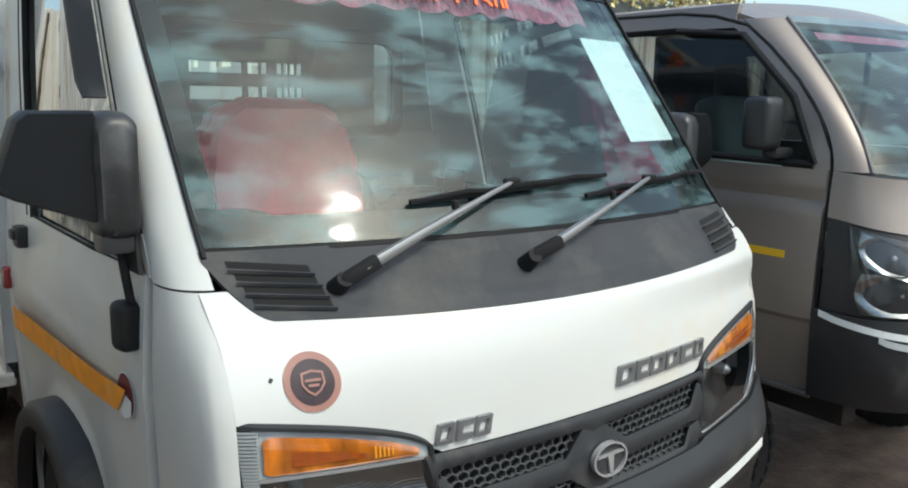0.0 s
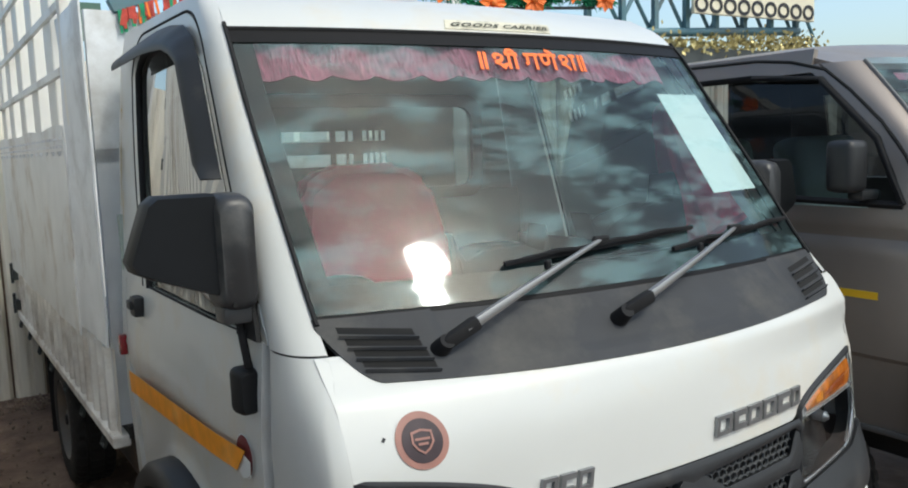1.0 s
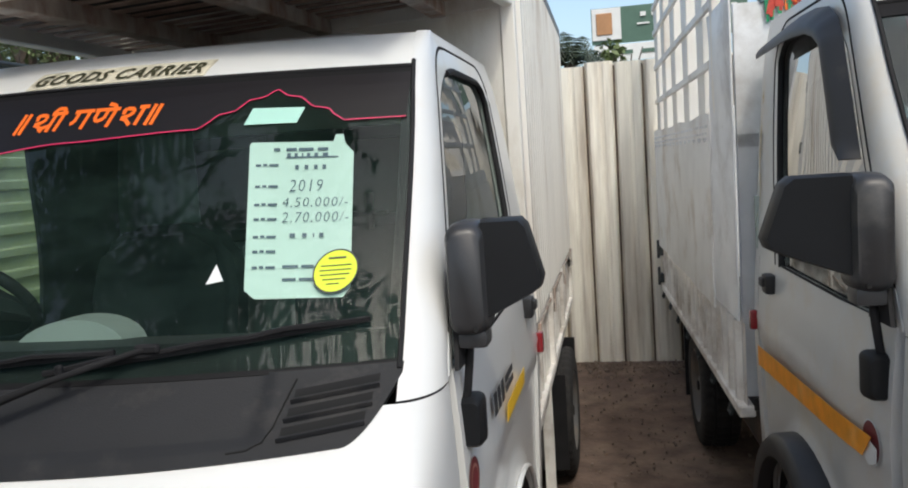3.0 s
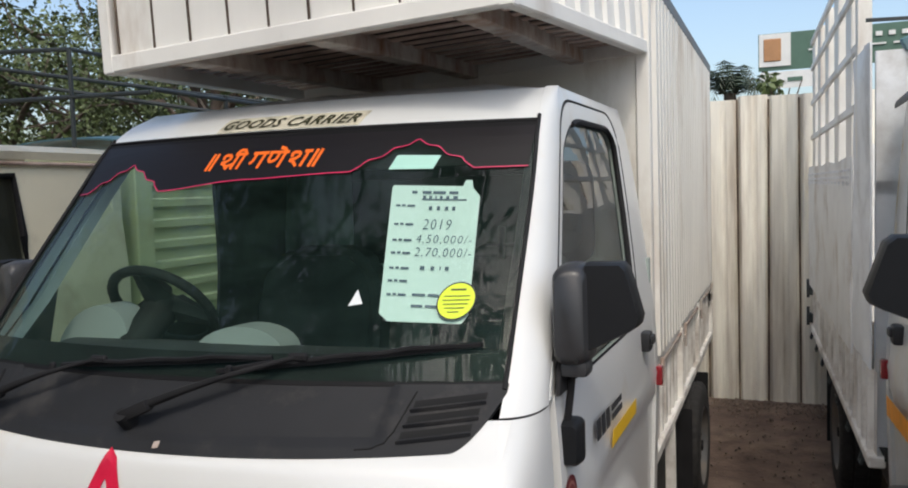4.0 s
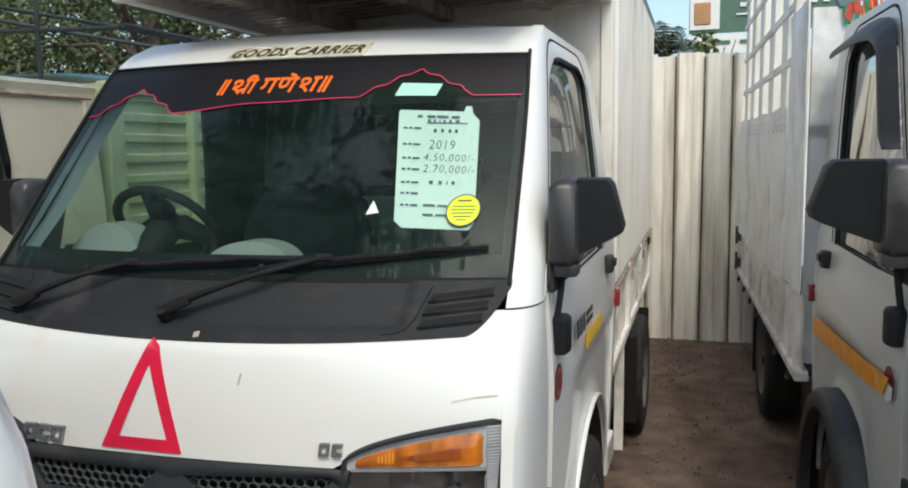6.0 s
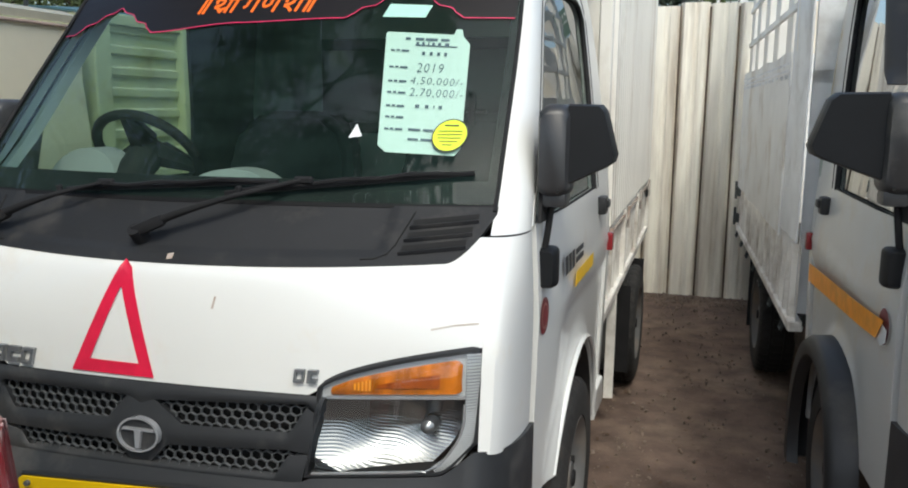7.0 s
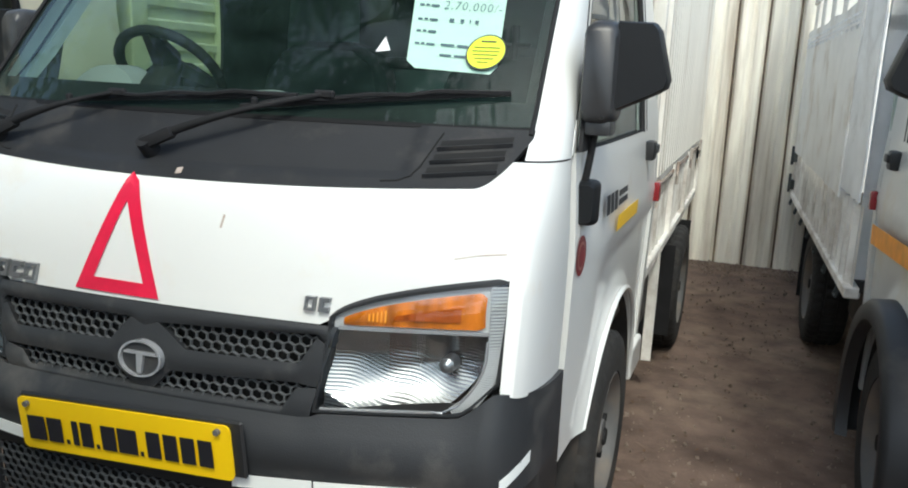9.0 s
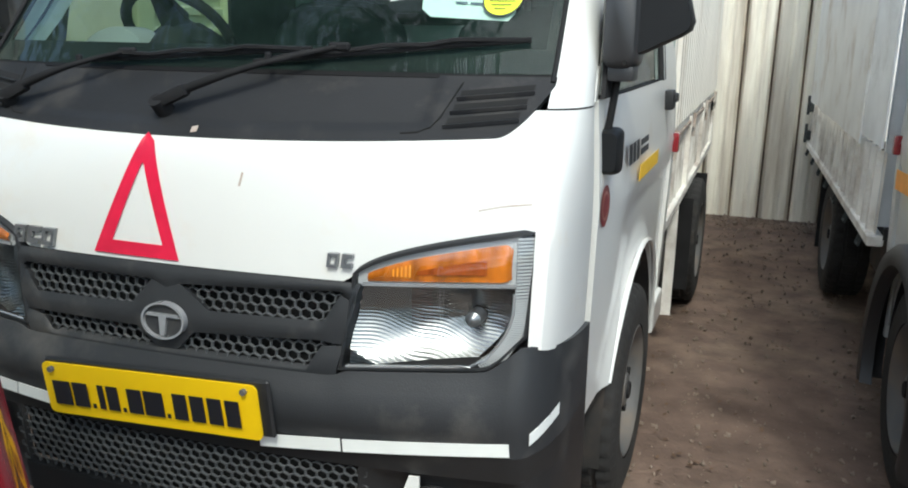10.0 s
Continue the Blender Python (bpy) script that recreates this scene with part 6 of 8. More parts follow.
def disc_on(truck, name, fn, rings, label, parts=()):
    """A round sticker of rings (radius, material), the largest first."""
    root = None
    for i, (r, m) in enumerate(rings):
        bm = bmesh.new()
        vs = [bm.verts.new(fn(r * math.cos(2 * math.pi * k / 32), r * math.sin(2 * math.pi * k / 32), -0.0022 - 0.0006 * i)) for k in range(32)]
        c = bm.verts.new(fn(0, 0, -0.0022 - 0.0006 * i))
        for k in range(32):
            bm.faces.new((c, vs[k], vs[(k + 1) % 32]))
        ob = part(name if i == 0 else "sticker_ring", bm, m, truck if i == 0 else root, label if i == 0 else "")
        root = root or ob
    return root


BEND.update(skew=0.055, tall=1.0, curl=0.0)
SCALLOP = [(0.0, 1.634), (0.021, 1.619), (0.050, 1.614), (0.058, 1.606), (0.072, 1.594), (0.104, 1.588), (0.112, 1.578), (0.124, 1.570), (0.134, 1.563)]


def FILM_EDGE(x):
    """Lower edge of the film: level, with a stepped point over each half."""
    a = abs(x - 0.343) if x > -0.05 else abs(x + 0.428) * (1.0 if x > -0.428 else 1.05)
    drop = 0.0 if x > -0.05 else 0.028
    for (a0, z0), (a1, z1) in zip(SCALLOP, SCALLOP[1:]):
        if a <= a1:
            return lerp(z0, z1, (a - a0) / (a1 - a0)) - drop
    if x > -0.05:
        return 1.563 - 0.008 * smooth01((0.20 - x) / 0.25)
    return 1.535 + (0.020 * smooth01((x + 0.30) / 0.25) if x > -0.3 else -0.010 * smooth01((-0.56 - x) / 0.1))


bm = bmesh.new()
add_grid(bm, lambda u, v: front(lerp(-0.588, 0.588, u), lerp(FILM_EDGE(lerp(-0.588, 0.588, u)), 1.655, v), -0.0042), 160, 4, 0.001)
part("tint_film", bm, FILM, box_truck, "black film band with a scalloped pink edge")
bm = bmesh.new()
strip_on_front(bm, [(x, FILM_EDGE(x)) for x in [-0.588 + 1.176 * i / 160 for i in range(161)]], 0.0024, -0.0060, 0.001)
part("film_piping", bm, PINK_LINE, box_truck)
screen_letters(box_truck, -0.170, 0.118, 1.581, 0.036)
goods_strip(box_truck, -0.205, 0.182, 1.676, 1.712)

# price sheet behind the glass
sheet = new("price_sheet")
sheet.parent = box_truck


def sheet_pt(a, b, d=0.0):
    """A point on the paper: a across, b up, both from 0 to 1."""
    x = lerp(lerp(0.370, 0.311, b), lerp(0.538, 0.499, b), a)
    z = lerp(lerp(1.265, 1.257, a), lerp(1.530, 1.521, a), b)
    return front(x, z, 0.0040 + d)


bm = bmesh.new()
add_prism(bm, [(0.0, 0.05), (0.10, 0.0), (0.93, 0.0), (1.0, 0.06), (1.0, 0.92), (0.90, 1.0), (0.02, 1.0), (0.0, 0.98)], lambda a, b, d: sheet_pt(a, b, d), 0.001)
part("paper", bm, PAPER, sheet)
bm = bmesh.new()
add_prism(bm, [(0.80, 0.985), (0.92, 0.985), (0.90, 1.05), (0.83, 1.05)], lambda a, b, d: sheet_pt(a, b, d - 0.001), 0.001)
part("tape_tab", bm, PAPER, sheet)
bm = bmesh.new()
rows_of_bars = [(0.24, 0.935, 0.06, 0.022), (0.36, 0.935, 0.10, 0.022), (0.48, 0.935, 0.14, 0.022), (0.66, 0.935, 0.10, 0.022)]
for z in (0.83, 0.685, 0.565, 0.47, 0.36, 0.27, 0.175):
    rows_of_bars += [(0.07, z, 0.05, 0.015), (0.14, z + 0.002, 0.04, 0.015), (0.20, z, 0.09, 0.015)]
rows_of_bars += [(0.36, 0.885, 0.50, 0.010), (0.36, 0.178, 0.15, 0.016), (0.54, 0.178, 0.12, 0.016), (0.36, 0.102, 0.13, 0.016), (0.52, 0.102, 0.14, 0.016),
                 (0.37, 0.895, 0.035, 0.024), (0.44, 0.895, 0.030, 0.024), (0.51, 0.895, 0.014, 0.024), (0.56, 0.895, 0.030, 0.024), (0.63, 0.895, 0.034, 0.024), (0.71, 0.895, 0.05, 0.024),
                 (0.45, 0.805, 0.034, 0.030), (0.54, 0.805, 0.034, 0.030), (0.63, 0.805, 0.034, 0.030), (0.71, 0.805, 0.034, 0.030),
                 (0.42, 0.36, 0.05, 0.026), (0.54, 0.36, 0.04, 0.026), (0.64, 0.36, 0.012, 0.026), (0.70, 0.36, 0.04, 0.026)]
bars_on(bm, rows_of_bars, lambda a, b: sheet_pt(a, b, -0.0016), 0.0003)
tagged(part("printed_bar", bm, PEN, sheet), kind="stuff")
bm = bmesh.new()
for word, a0, a1, b0, b1 in (("2019", 0.40, 0.72, 0.655, 0.735), ("4,50,000/-", 0.34, 0.96, 0.545, 0.615), ("2,70,000/-", 0.34, 0.97, 0.445, 0.520)):
    tmp = bmesh.new()
    add_text(tmp, word, 1.0, Matrix.Identity(4), 0.0, 0.15, 1.15, -0.014)
    xs = [v.co.x for v in tmp.verts]
    ys = [v.co.y for v in tmp.verts]
    for v in tmp.verts:
        v.co = sheet_pt(lerp(a0, a1, (v.co.x - min(xs)) / (max(xs) - min(xs))), lerp(b0, b1, (v.co.y - min(ys)) / (max(ys) - min(ys))), -0.0016)
    me = bpy.data.meshes.new("tmp")
    tmp.to_mesh(me)
    tmp.free()
    bm.from_mesh(me)
    bpy.data.meshes.remove(me)
part("handwriting", bm, PEN, sheet)
disc_on(box_truck, "lime_sticker", lambda a, b, d: front(0.511 + a, 1.300 + b * 0.94, d - 0.004), [(0.036, INK), (0.0335, LIME)], "round lime-yellow sticker with a black rim")
bm = bmesh.new()
bars_on(bm, [(0.497, 1.319, 0.028, 0.0028), (0.487, 1.308, 0.048, 0.0014), (0.486, 1.301, 0.050, 0.0014), (0.488, 1.294, 0.046, 0.0014), (0.493, 1.287, 0.036, 0.0014), (0.500, 1.280, 0.020, 0.0014)], lambda a, b: front(a, b, -0.0085), 0.0003)
part("sticker_bar", bm, OLIVE, box_truck)
bm = bmesh.new()
add_prism(bm, [(0.295, 1.565), (0.392, 1.563), (0.402, 1.593), (0.305, 1.597)], lambda a, b, d: front(a, b, -0.0062 + d), 0.001)
part("green_tape", bm, GREEN_PAPER, box_truck, "pale green tape patch")
bm = bmesh.new()
add_prism(bm, [(0.305, 1.292), (0.332, 1.296), (0.314, 1.322)], lambda a, b, d: front(a, b, -0.003 + d), 0.001)
part("paper_scrap", bm, PAPER, box_truck)
for mark, w, d in (([(0.56, 0.948), (0.60, 0.957), (0.645, 0.962)], 0.003, -0.0012), ([(0.136, 0.966), (0.141, 0.990)], 0.004, -0.0015), ([(0.02, 1.058), (0.032, 1.060)], 0.010, -0.004)):
    bm = bmesh.new()
    strip_on_front(bm, mark, w, d, 0.0005)
    part("paint_scratch", bm, RUSTY, box_truck)
disc_on(box_truck, "side_sticker", lambda a, b, d: flank(0.338 + a, 0.903 + b, 1, d) + Vector((0.001, 0, 0)), [(0.042, MAROON), (0.030, COPPER), (0.024, MAROON)], "round maroon sticker")
BEND.update(skew=0.0, tall=1.0, curl=0.0, lean=0.0)
bm = bmesh.new()
add_grid(bm, lambda u, v: flank(lerp(0.70 + 0.02 * v, 1.02 + 0.01 * v, u), lerp(0.902, 0.938, v), 1, -0.011), 6, 2, 0.001)
part("side_stripe", bm, YELLOW_TAPE, box_truck, "short yellow tape stripe")
bm = bmesh.new()
bars_on(bm, [(0.565, 0.958, 0.035, 0.045), (0.612, 0.958, 0.035, 0.045), (0.66, 0.958, 0.035, 0.045), (0.72, 0.984, 0.12, 0.014), (0.72, 0.962, 0.12, 0.014)], lambda a, b: flank(a, b, 1, -0.010), 0.001)
part("door_letter_bar", bm, DASH, box_truck)

# open truck: letters, strip, papers, visor, stripe, stickers
BEND.update(skew=-0.055, tall=1.13, curl=0.085, lean=0.072)
screen_letters(open_truck, -0.115, 0.165, 1.590, 0.034)
goods_strip(open_truck, -0.155, 0.120, 1.680, 1.702)
bm = bmesh.new()
add_prism(bm, [(0.381, 1.306), (0.605, 1.306), (0.572, 1.538), (0.384, 1.538)], lambda a, b, d: front(a, b, 0.004 + d), 0.001)
part("paper_notice", bm, PAPER, open_truck, "blank white paper inside the windscreen")
bm = bmesh.new()
def cloth(u, v):
    x = lerp(-0.56, 0.45, u)
    return front(x, lerp(1.650, 1.575 - 0.012 * abs(math.sin(x * 38)), v), 0.022 + 0.012 * math.sin(x * 55))
add_grid(bm, cloth, 90, 5, 0.002)
part("fringed_curtain", bm, RED_FRINGE, open_truck, "faded red fringed cloth band")
disc_on(open_truck, "bonnet_sticker", lambda a, b, d: front(-0.539 + a * 0.91, 0.970 + b, d), [(0.047, COPPER), (0.036, DARK_STICKER)], "round copper and maroon sticker with a shield")
bm = bmesh.new()
sh = [(-0.017, 0.016), (0.0, 0.020), (0.017, 0.016), (0.018, -0.002), (0.010, -0.014), (0.0, -0.021), (-0.010, -0.014), (-0.018, -0.002)]
add_ring(bm, [(x * 1.0 - 0.539, z + 0.970) for x, z in sh], [(x * 0.82 - 0.539, z * 0.82 + 0.970) for x, z in sh], lambda a, b, d: front(a, b, -0.0045 + d), 0.0008)
bars_on(bm, [(-0.551, 0.972, 0.024, 0.004), (-0.547, 0.964, 0.016, 0.004)], lambda a, b: front(a, b, -0.0045), 0.0005)
part("sticker_shield", bm, COPPER, open_truck)
bm = bmesh.new()
strip_on_front(bm, [(-0.60, 0.977), (-0.596, 0.983)], 0.005, -0.0015, 0.0005)
part("paint_chip", bm, INK, open_truck)
for s in (-1, 1):
    bm = bmesh.new()
    edge = [(YD(z) + 0.03, z) for z in (1.385, 1.42, 1.46, 1.50, 1.54, 1.58, 1.62)] + [(0.72, 1.665), (0.80, 1.695), (0.92, 1.708), (1.05, 1.710), (1.18, 1.706), (1.30, 1.700), (1.40, 1.694)]
    inner = [(0.050, -0.006)] * 7 + [(0.055, -0.030), (0.045, -0.045), (0.030, -0.052), (0.010, -0.052), (0.0, -0.050), (0.0, -0.046), (0.0, -0.042)]
    inner[0] = (0.018, 0.0)
    n = len(edge) - 1
    def vis(u, v):
        f = u * n
        i = min(n - 1, int(f))
        t = f - i
        y, z = lerp(edge[i][0], edge[i + 1][0], t), lerp(edge[i][1], edge[i + 1][1], t)
        oy, oz = lerp(inner[i][0], inner[i + 1][0], t), lerp(inner[i][1], inner[i + 1][1], t)
        return flank(y + oy * v, z + oz * v, s, -0.006 - 0.034 * math.sin(v * 1.9))
    add_grid(bm, vis, 52, 5, 0.003, flip=s < 0)
    part("window_visor", bm, BLACK_PLASTIC, open_truck, "glossy black window visor", smooth=50)
    BEND.update(skew=0.0, tall=1.0, curl=0.0, lean=0.0)
    bm = bmesh.new()
    add_grid(bm, lambda u, v: flank(lerp(0.44, 1.395, u) - 0.05 * v * (1 - u), lerp(lerp(0.834, 0.775, u), lerp(0.888, 0.838, u), v), s, -0.012), 24, 2, 0.001, flip=s < 0)
    part("side_stripe", bm, ORANGE_TAPE, open_truck, "orange reflective tape stripe")
    BEND.update(skew=-0.055, tall=1.13, curl=0.085, lean=0.072)
disc_on(open_truck, "side_sticker", lambda a, b, d: flank(0.375 + a, 0.868 + b, -1, d) - Vector((0.002, 0, 0)), [(0.046, PAPER), (0.043, MAROON)], "half-peeled round maroon and white sticker")
bm = bmesh.new()
add_prism(bm, [(0.333, 0.868), (0.338, 0.838), (0.375, 0.822), (0.410, 0.836), (0.416, 0.858), (0.372, 0.874)], lambda a, b, d: flank(a, b, -1, -0.009 + d), 0.0006)
part("peeled_patch", bm, PAPER, open_truck)
rs = random.Random(12)
for y, z0, z1, w in ((1.452, 1.30, 1.50, 0.020), (1.432, 1.235, 1.36, 0.013), (1.470, 1.18, 1.27, 0.012), (1.448, 1.53, 1.57, 0.016)):
    bm = bmesh.new()                                # yellow-brown run on the rear pillar
    side = [[(y + sg * w * (0.2 + 0.5 * rs.random()) * math.sin(math.pi * (i + 0.4) / 12.8), lerp(z0, z1, i / 12)) for i in range(13)] for sg in (-1, 1)]
    add_grid(bm, lambda u, v: flank(*side[round(u)][round(v * 12)], -1, -0.004), 1, 12)
    part("paint_run", bm, STAIN, open_truck, "yellow-brown paint run")
bm = bmesh.new()
add_path(bm, [flank(1.10, 1.46, -1, 0.03), flank(1.08, 1.475, -1, 0.03), flank(1.04, 1.47, -1, 0.03), flank(1.03, 1.43, -1, 0.03)], 0.003, 5)
part("hook", bm, DARK_STEEL, open_truck)
BEND.update(skew=0.0, tall=1.0, curl=0.0, lean=0.0)
for s in (-1, 1):                                   # black flare round each front arch
    bm = bmesh.new()
    prof = ((0.700, 0.020), (0.752, 0.016), (0.768, 0.0), (0.766, -0.045), (0.735, -0.055))
    def flare(u, v):
        x, r = prof[round(v * 4)]
        a = radians(lerp(-24, 196, u))
        return Vector((s * x, HUB[0] + (ARCH + r) * math.cos(a), max(0.18, HUB[1] + (ARCH + r) * math.sin(a))))
    add_grid(bm, flare, 30, 4, 0.006, flip=s < 0)
    part("arch_flare", bm, BLACK_PLASTIC, open_truck, "black plastic arch flare", smooth=50)
bm = bmesh.new()
add_prism(bm, rounded(-0.25, -0.06, 0.25, 0.06, 0.012), lambda a, b, d: Vector((0.04 + a * 0.9, -0.128 + d, 0.49 + b)), 0.004)
part("number_plate", bm, YELLOW, open_truck, "yellow number plate")

# painted board, flowers and tinsel over the open truck's cab
board = new("roof_board")
board.parent = open_truck
BOARD_TILT = 22.0
board.matrix_basis = pose(-0.64, 1.64, 1.945, 0, -BOARD_TILT, 0)
bm = bmesh.new()
add_box(bm, (0.32, 0, 0.0), (0.66, 0.03, 0.045), bevel=0.004)
part("board_beam", bm, BLUE_STEEL, board, "blue painted roof board")
rf = random.Random(6)
for name, mat, n, dz, label in (("tassel_fringe", FRINGE_RED, 62, 0.0, "red tasselled fringe"), ("tassel_tip", TINSEL_GREEN, 30, -0.004, "green tassels among the red"), ("orange_tassel", FLOWER_ORANGE, 26, 0.004, "orange tassels among the red")):
    bm = bmesh.new()
    for i in range(n):
        L = rf.uniform(0.035, 0.075)
        q = Matrix.Rotation(radians(BOARD_TILT + rf.uniform(-14, 14)), 3, "Y")
        add_box(bm, Vector((rf.uniform(0.0, 0.64), rf.uniform(-0.026, -0.016), -0.02)) + q @ Vector((0, 0, -L / 2)), (rf.uniform(0.006, 0.013), 0.004, L), q)
    tagged(part(name, bm, mat, board, label), kind="stuff")
for x in (0.05, 0.58):
    bm = bmesh.new()
    q = Matrix.Rotation(radians(BOARD_TILT), 3, "Y")
    L = 0.12 + 0.38 * x
    add_box(bm, Vector((x, 0.03, 0)) + q @ Vector((0, 0, -L / 2)), (0.024, 0.024, L), q)
    part("board_post", bm, DARK_STEEL, board)


def flower(parent, p, r, mat):
    bm = bmesh.new()
    for k in range(8):
        a = 2 * math.pi * k / 8
        d = Vector((math.cos(a), 0, math.sin(a)))
        e = Vector((-math.sin(a), 0, math.cos(a)))
        pts = [Vector(p), Vector(p) + d * r * 0.6 + e * r * 0.34 + Vector((0, -0.015, 0)), Vector(p) + d * r + Vector((0, -0.004, 0)), Vector(p) + d * r * 0.6 - e * r * 0.34 + Vector((0, -0.015, 0))]
        bm.faces.new([bm.verts.new(q) for q in pts])
    bmesh.ops.create_icosphere(bm, subdivisions=1, radius=r * 0.25, matrix=Matrix.Translation(Vector(p) + Vector((0, -0.012, 0))))
    return part("flower", bm, mat, parent)


for x, z, L in ((0.045, 0.17, 0.12), (0.085, 0.26, 0.16), (0.12, 0.33, 0.14)):       # drooping yellow streamers
    bm = bmesh.new()
    q = Matrix.Rotation(radians(BOARD_TILT), 3, "Y")
    add_grid(bm, lambda u, v: Vector((x, -0.02, 0)) + q @ Vector((0.026 * (u - 0.5) * (1 - 0.4 * v) + 0.006 * math.sin(9 * v), 0.008 * math.sin(7 * v + 4 * u), z - L * v)), 4, 8, 0.002)
    part("yellow_streamer", bm, FLOWER_YELLOW, board, smooth=60)
garland = thing("tinsel_garland", "green tinsel garland with orange paper flowers", "garland", A)
rg = random.Random(4)
bm = bmesh.new()
line = []
for i in range(61):
    t = i / 60
    x = lerp(0.02, 1.30, t)
    line.append(Vector((x, 1.62, 2.085 + 0.03 * math.sin(t * 9) - 0.03 * math.sin(math.pi * (t * 5 % 1)))))
for p in line:
    for k in range(22):
        d = Vector((rg.uniform(-1, 1), rg.uniform(-1, 1), rg.uniform(-1, 1))).normalized() * rg.uniform(0.03, 0.055)
        s = d.cross(Vector((0, 1, 0.3))).normalized() * 0.006
        bm.faces.new([bm.verts.new(p + s), bm.verts.new(p - s), bm.verts.new(p + d)])
tagged(part("tinsel", bm, TINSEL_GREEN, garland), kind="stuff")
for t in (0.18, 0.33, 0.5, 0.66, 0.8, 0.94):
    q = line[int(t * 60)]
    flower(garland, (q.x, q.y - 0.05, q.z + 0.01), 0.062, FLOWER_ORANGE)
bm = bmesh.new()
add_path(bm, [(-0.75, 1.62, 2.03), (0.2, 1.62, 1.99), (1.2, 1.62, 2.06)], 0.007, 5)
part("garland_wire", bm, DARK_STEEL, garland)

# ---- grey-bronze pickup beside the open truck ----
VX = 3.30
van = thing("pickup_van", "grey-bronze pickup with smoked windows and a black bumper", "pickup truck")
VW = 1.62


def vflank(y, z, d=0.0):
    lean = 0.16 * max(0, z - 1.24) ** 1.15 * 1.6
    nose = 0.16 * smooth01((0.46 - y) / 0.34) ** 2
    bulge = 0.02 * math.sin(math.pi * min(1, max(0, (z - 0.55) / 0.7)))
    return Vector((VX + lean + nose - bulge + d, y, z))


bm = bmesh.new()
add_grid(bm, lambda u, v: vflank(lerp(0.37, 1.95, u), lerp(0.60, 1.25, v), 0.016 * math.exp(-((lerp(0.60, 1.25, v) - 1.165) / 0.022) ** 2) + (0.012 if lerp(0.60, 1.25, v) < 0.82 else 0)), 24, 44, 0.03, flip=True)
part("van_door", bm, BROWN_PAINT, van, smooth=35)


def seam_y(z):
    return 0.36 if z < 1.25 else lerp(0.36, 0.775, max(0.0, (z - 1.25) / 0.45) ** 1.7)


def vnose(a, z, d=0.0):
    """Round the pickup's front: a is the angle, 0 at the door's joint to 180 at the far door; d metres outwards."""
    far = a > 90
    th = radians(180 - a if far else a)
    yc = 0.02 + 0.14 * smooth01((z - 0.9) / 0.35) if z < 1.25 else lerp(0.16, 0.58, (z - 1.25) / 0.45)
    sy, xf = seam_y(z), vflank(1.0, z).x
    half = VX + VW / 2 - xf
    x = xf + half * (1 - max(0.0, math.cos(th)) ** 0.667)
    y = sy + (yc - sy) * math.sin(th) ** 0.667
    x -= d * math.cos(th)
    y -= d * math.sin(th)
    return Vector((2 * (VX + VW / 2) - x if far else x, y, z))


def trim_angle(z):
    return lerp(21, 30, (z - 1.25) / 0.44)


for far in (False, True):
    bm = bmesh.new()
    add_grid(bm, lambda u, v: vnose((lambda a: 180 - a if far else a)(lerp(0.5, trim_angle(lerp(1.25, 1.69, v)), u)), lerp(1.25, 1.69, v)), 8, 14, 0.02, flip=far)
    part("van_pillar", bm, BROWN_PAINT, van, smooth=50)
bm = bmesh.new()
add_grid(bm, lambda u, v: vnose(lerp(0.5, 179.5, u), lerp(1.122 - 0.06 * math.sin(math.pi * u), 1.25 - 0.03 * math.sin(math.pi * u), v)), 60, 6, 0.02)
part("van_bonnet", bm, BROWN_PAINT, van, smooth=50)
bm = bmesh.new()
add_grid(bm, lambda u, v: vnose(lerp(0.5, 179.5, u), lerp(0.845, 1.119 - 0.06 * math.sin(math.pi * u), v), -0.006), 60, 6, 0.02)
part("van_front_panel", bm, BLACK_PLASTIC, van, smooth=50)
bm = bmesh.new()
add_path(bm, [vflank(seam_y(z), z, 0.002) for z in (0.62, 0.8, 1.0, 1.2, 1.25, 1.3, 1.4, 1.5, 1.6, 1.67)] + [vflank(0.86, 1.705, 0.0), vflank(1.0, 1.722), vflank(1.9, 1.735)], 0.006, 6)
part("van_door_seam", bm, DARK_VOID, van, smooth=60)
bm = bmesh.new()
add_grid(bm, lambda u, v: vflank(lerp(seam_y(lerp(1.25, 1.69, v)), seam_y(lerp(1.25, 1.69, v)) + 0.055, u), lerp(1.25, 1.69, v)), 2, 14, 0.02, flip=True)
add_grid(bm, lambda u, v: vflank(lerp(0.78, 1.95, u), lerp(1.665, 1.74, v)), 12, 3, 0.02, flip=True)
add_grid(bm, lambda u, v: vflank(lerp(1.72, 1.95, u), lerp(1.25, 1.67, v)), 3, 8, 0.02, flip=True)
part("van_window_frame", bm, BROWN_PAINT, van, smooth=35)
bm = bmesh.new()
add_path(bm, [vnose(trim_angle(z), z, 0.002) for z in (1.247, 1.35, 1.45, 1.55, 1.65, 1.69)], 0.007, 6)
part("screen_trim", bm, STEEL, van, "silver windscreen trim")
bm = bmesh.new()
add_grid(bm, lambda u, v: vflank(lerp(seam_y(lerp(1.262, 1.66, v)) + 0.05, 1.72, u), lerp(lerp(1.262, 1.285, u), 1.662, v), 0.012), 8, 6, flip=True)
vg = part("van_door_glass", bm, GLASS_DARK, van)
vg.visible_shadow = False
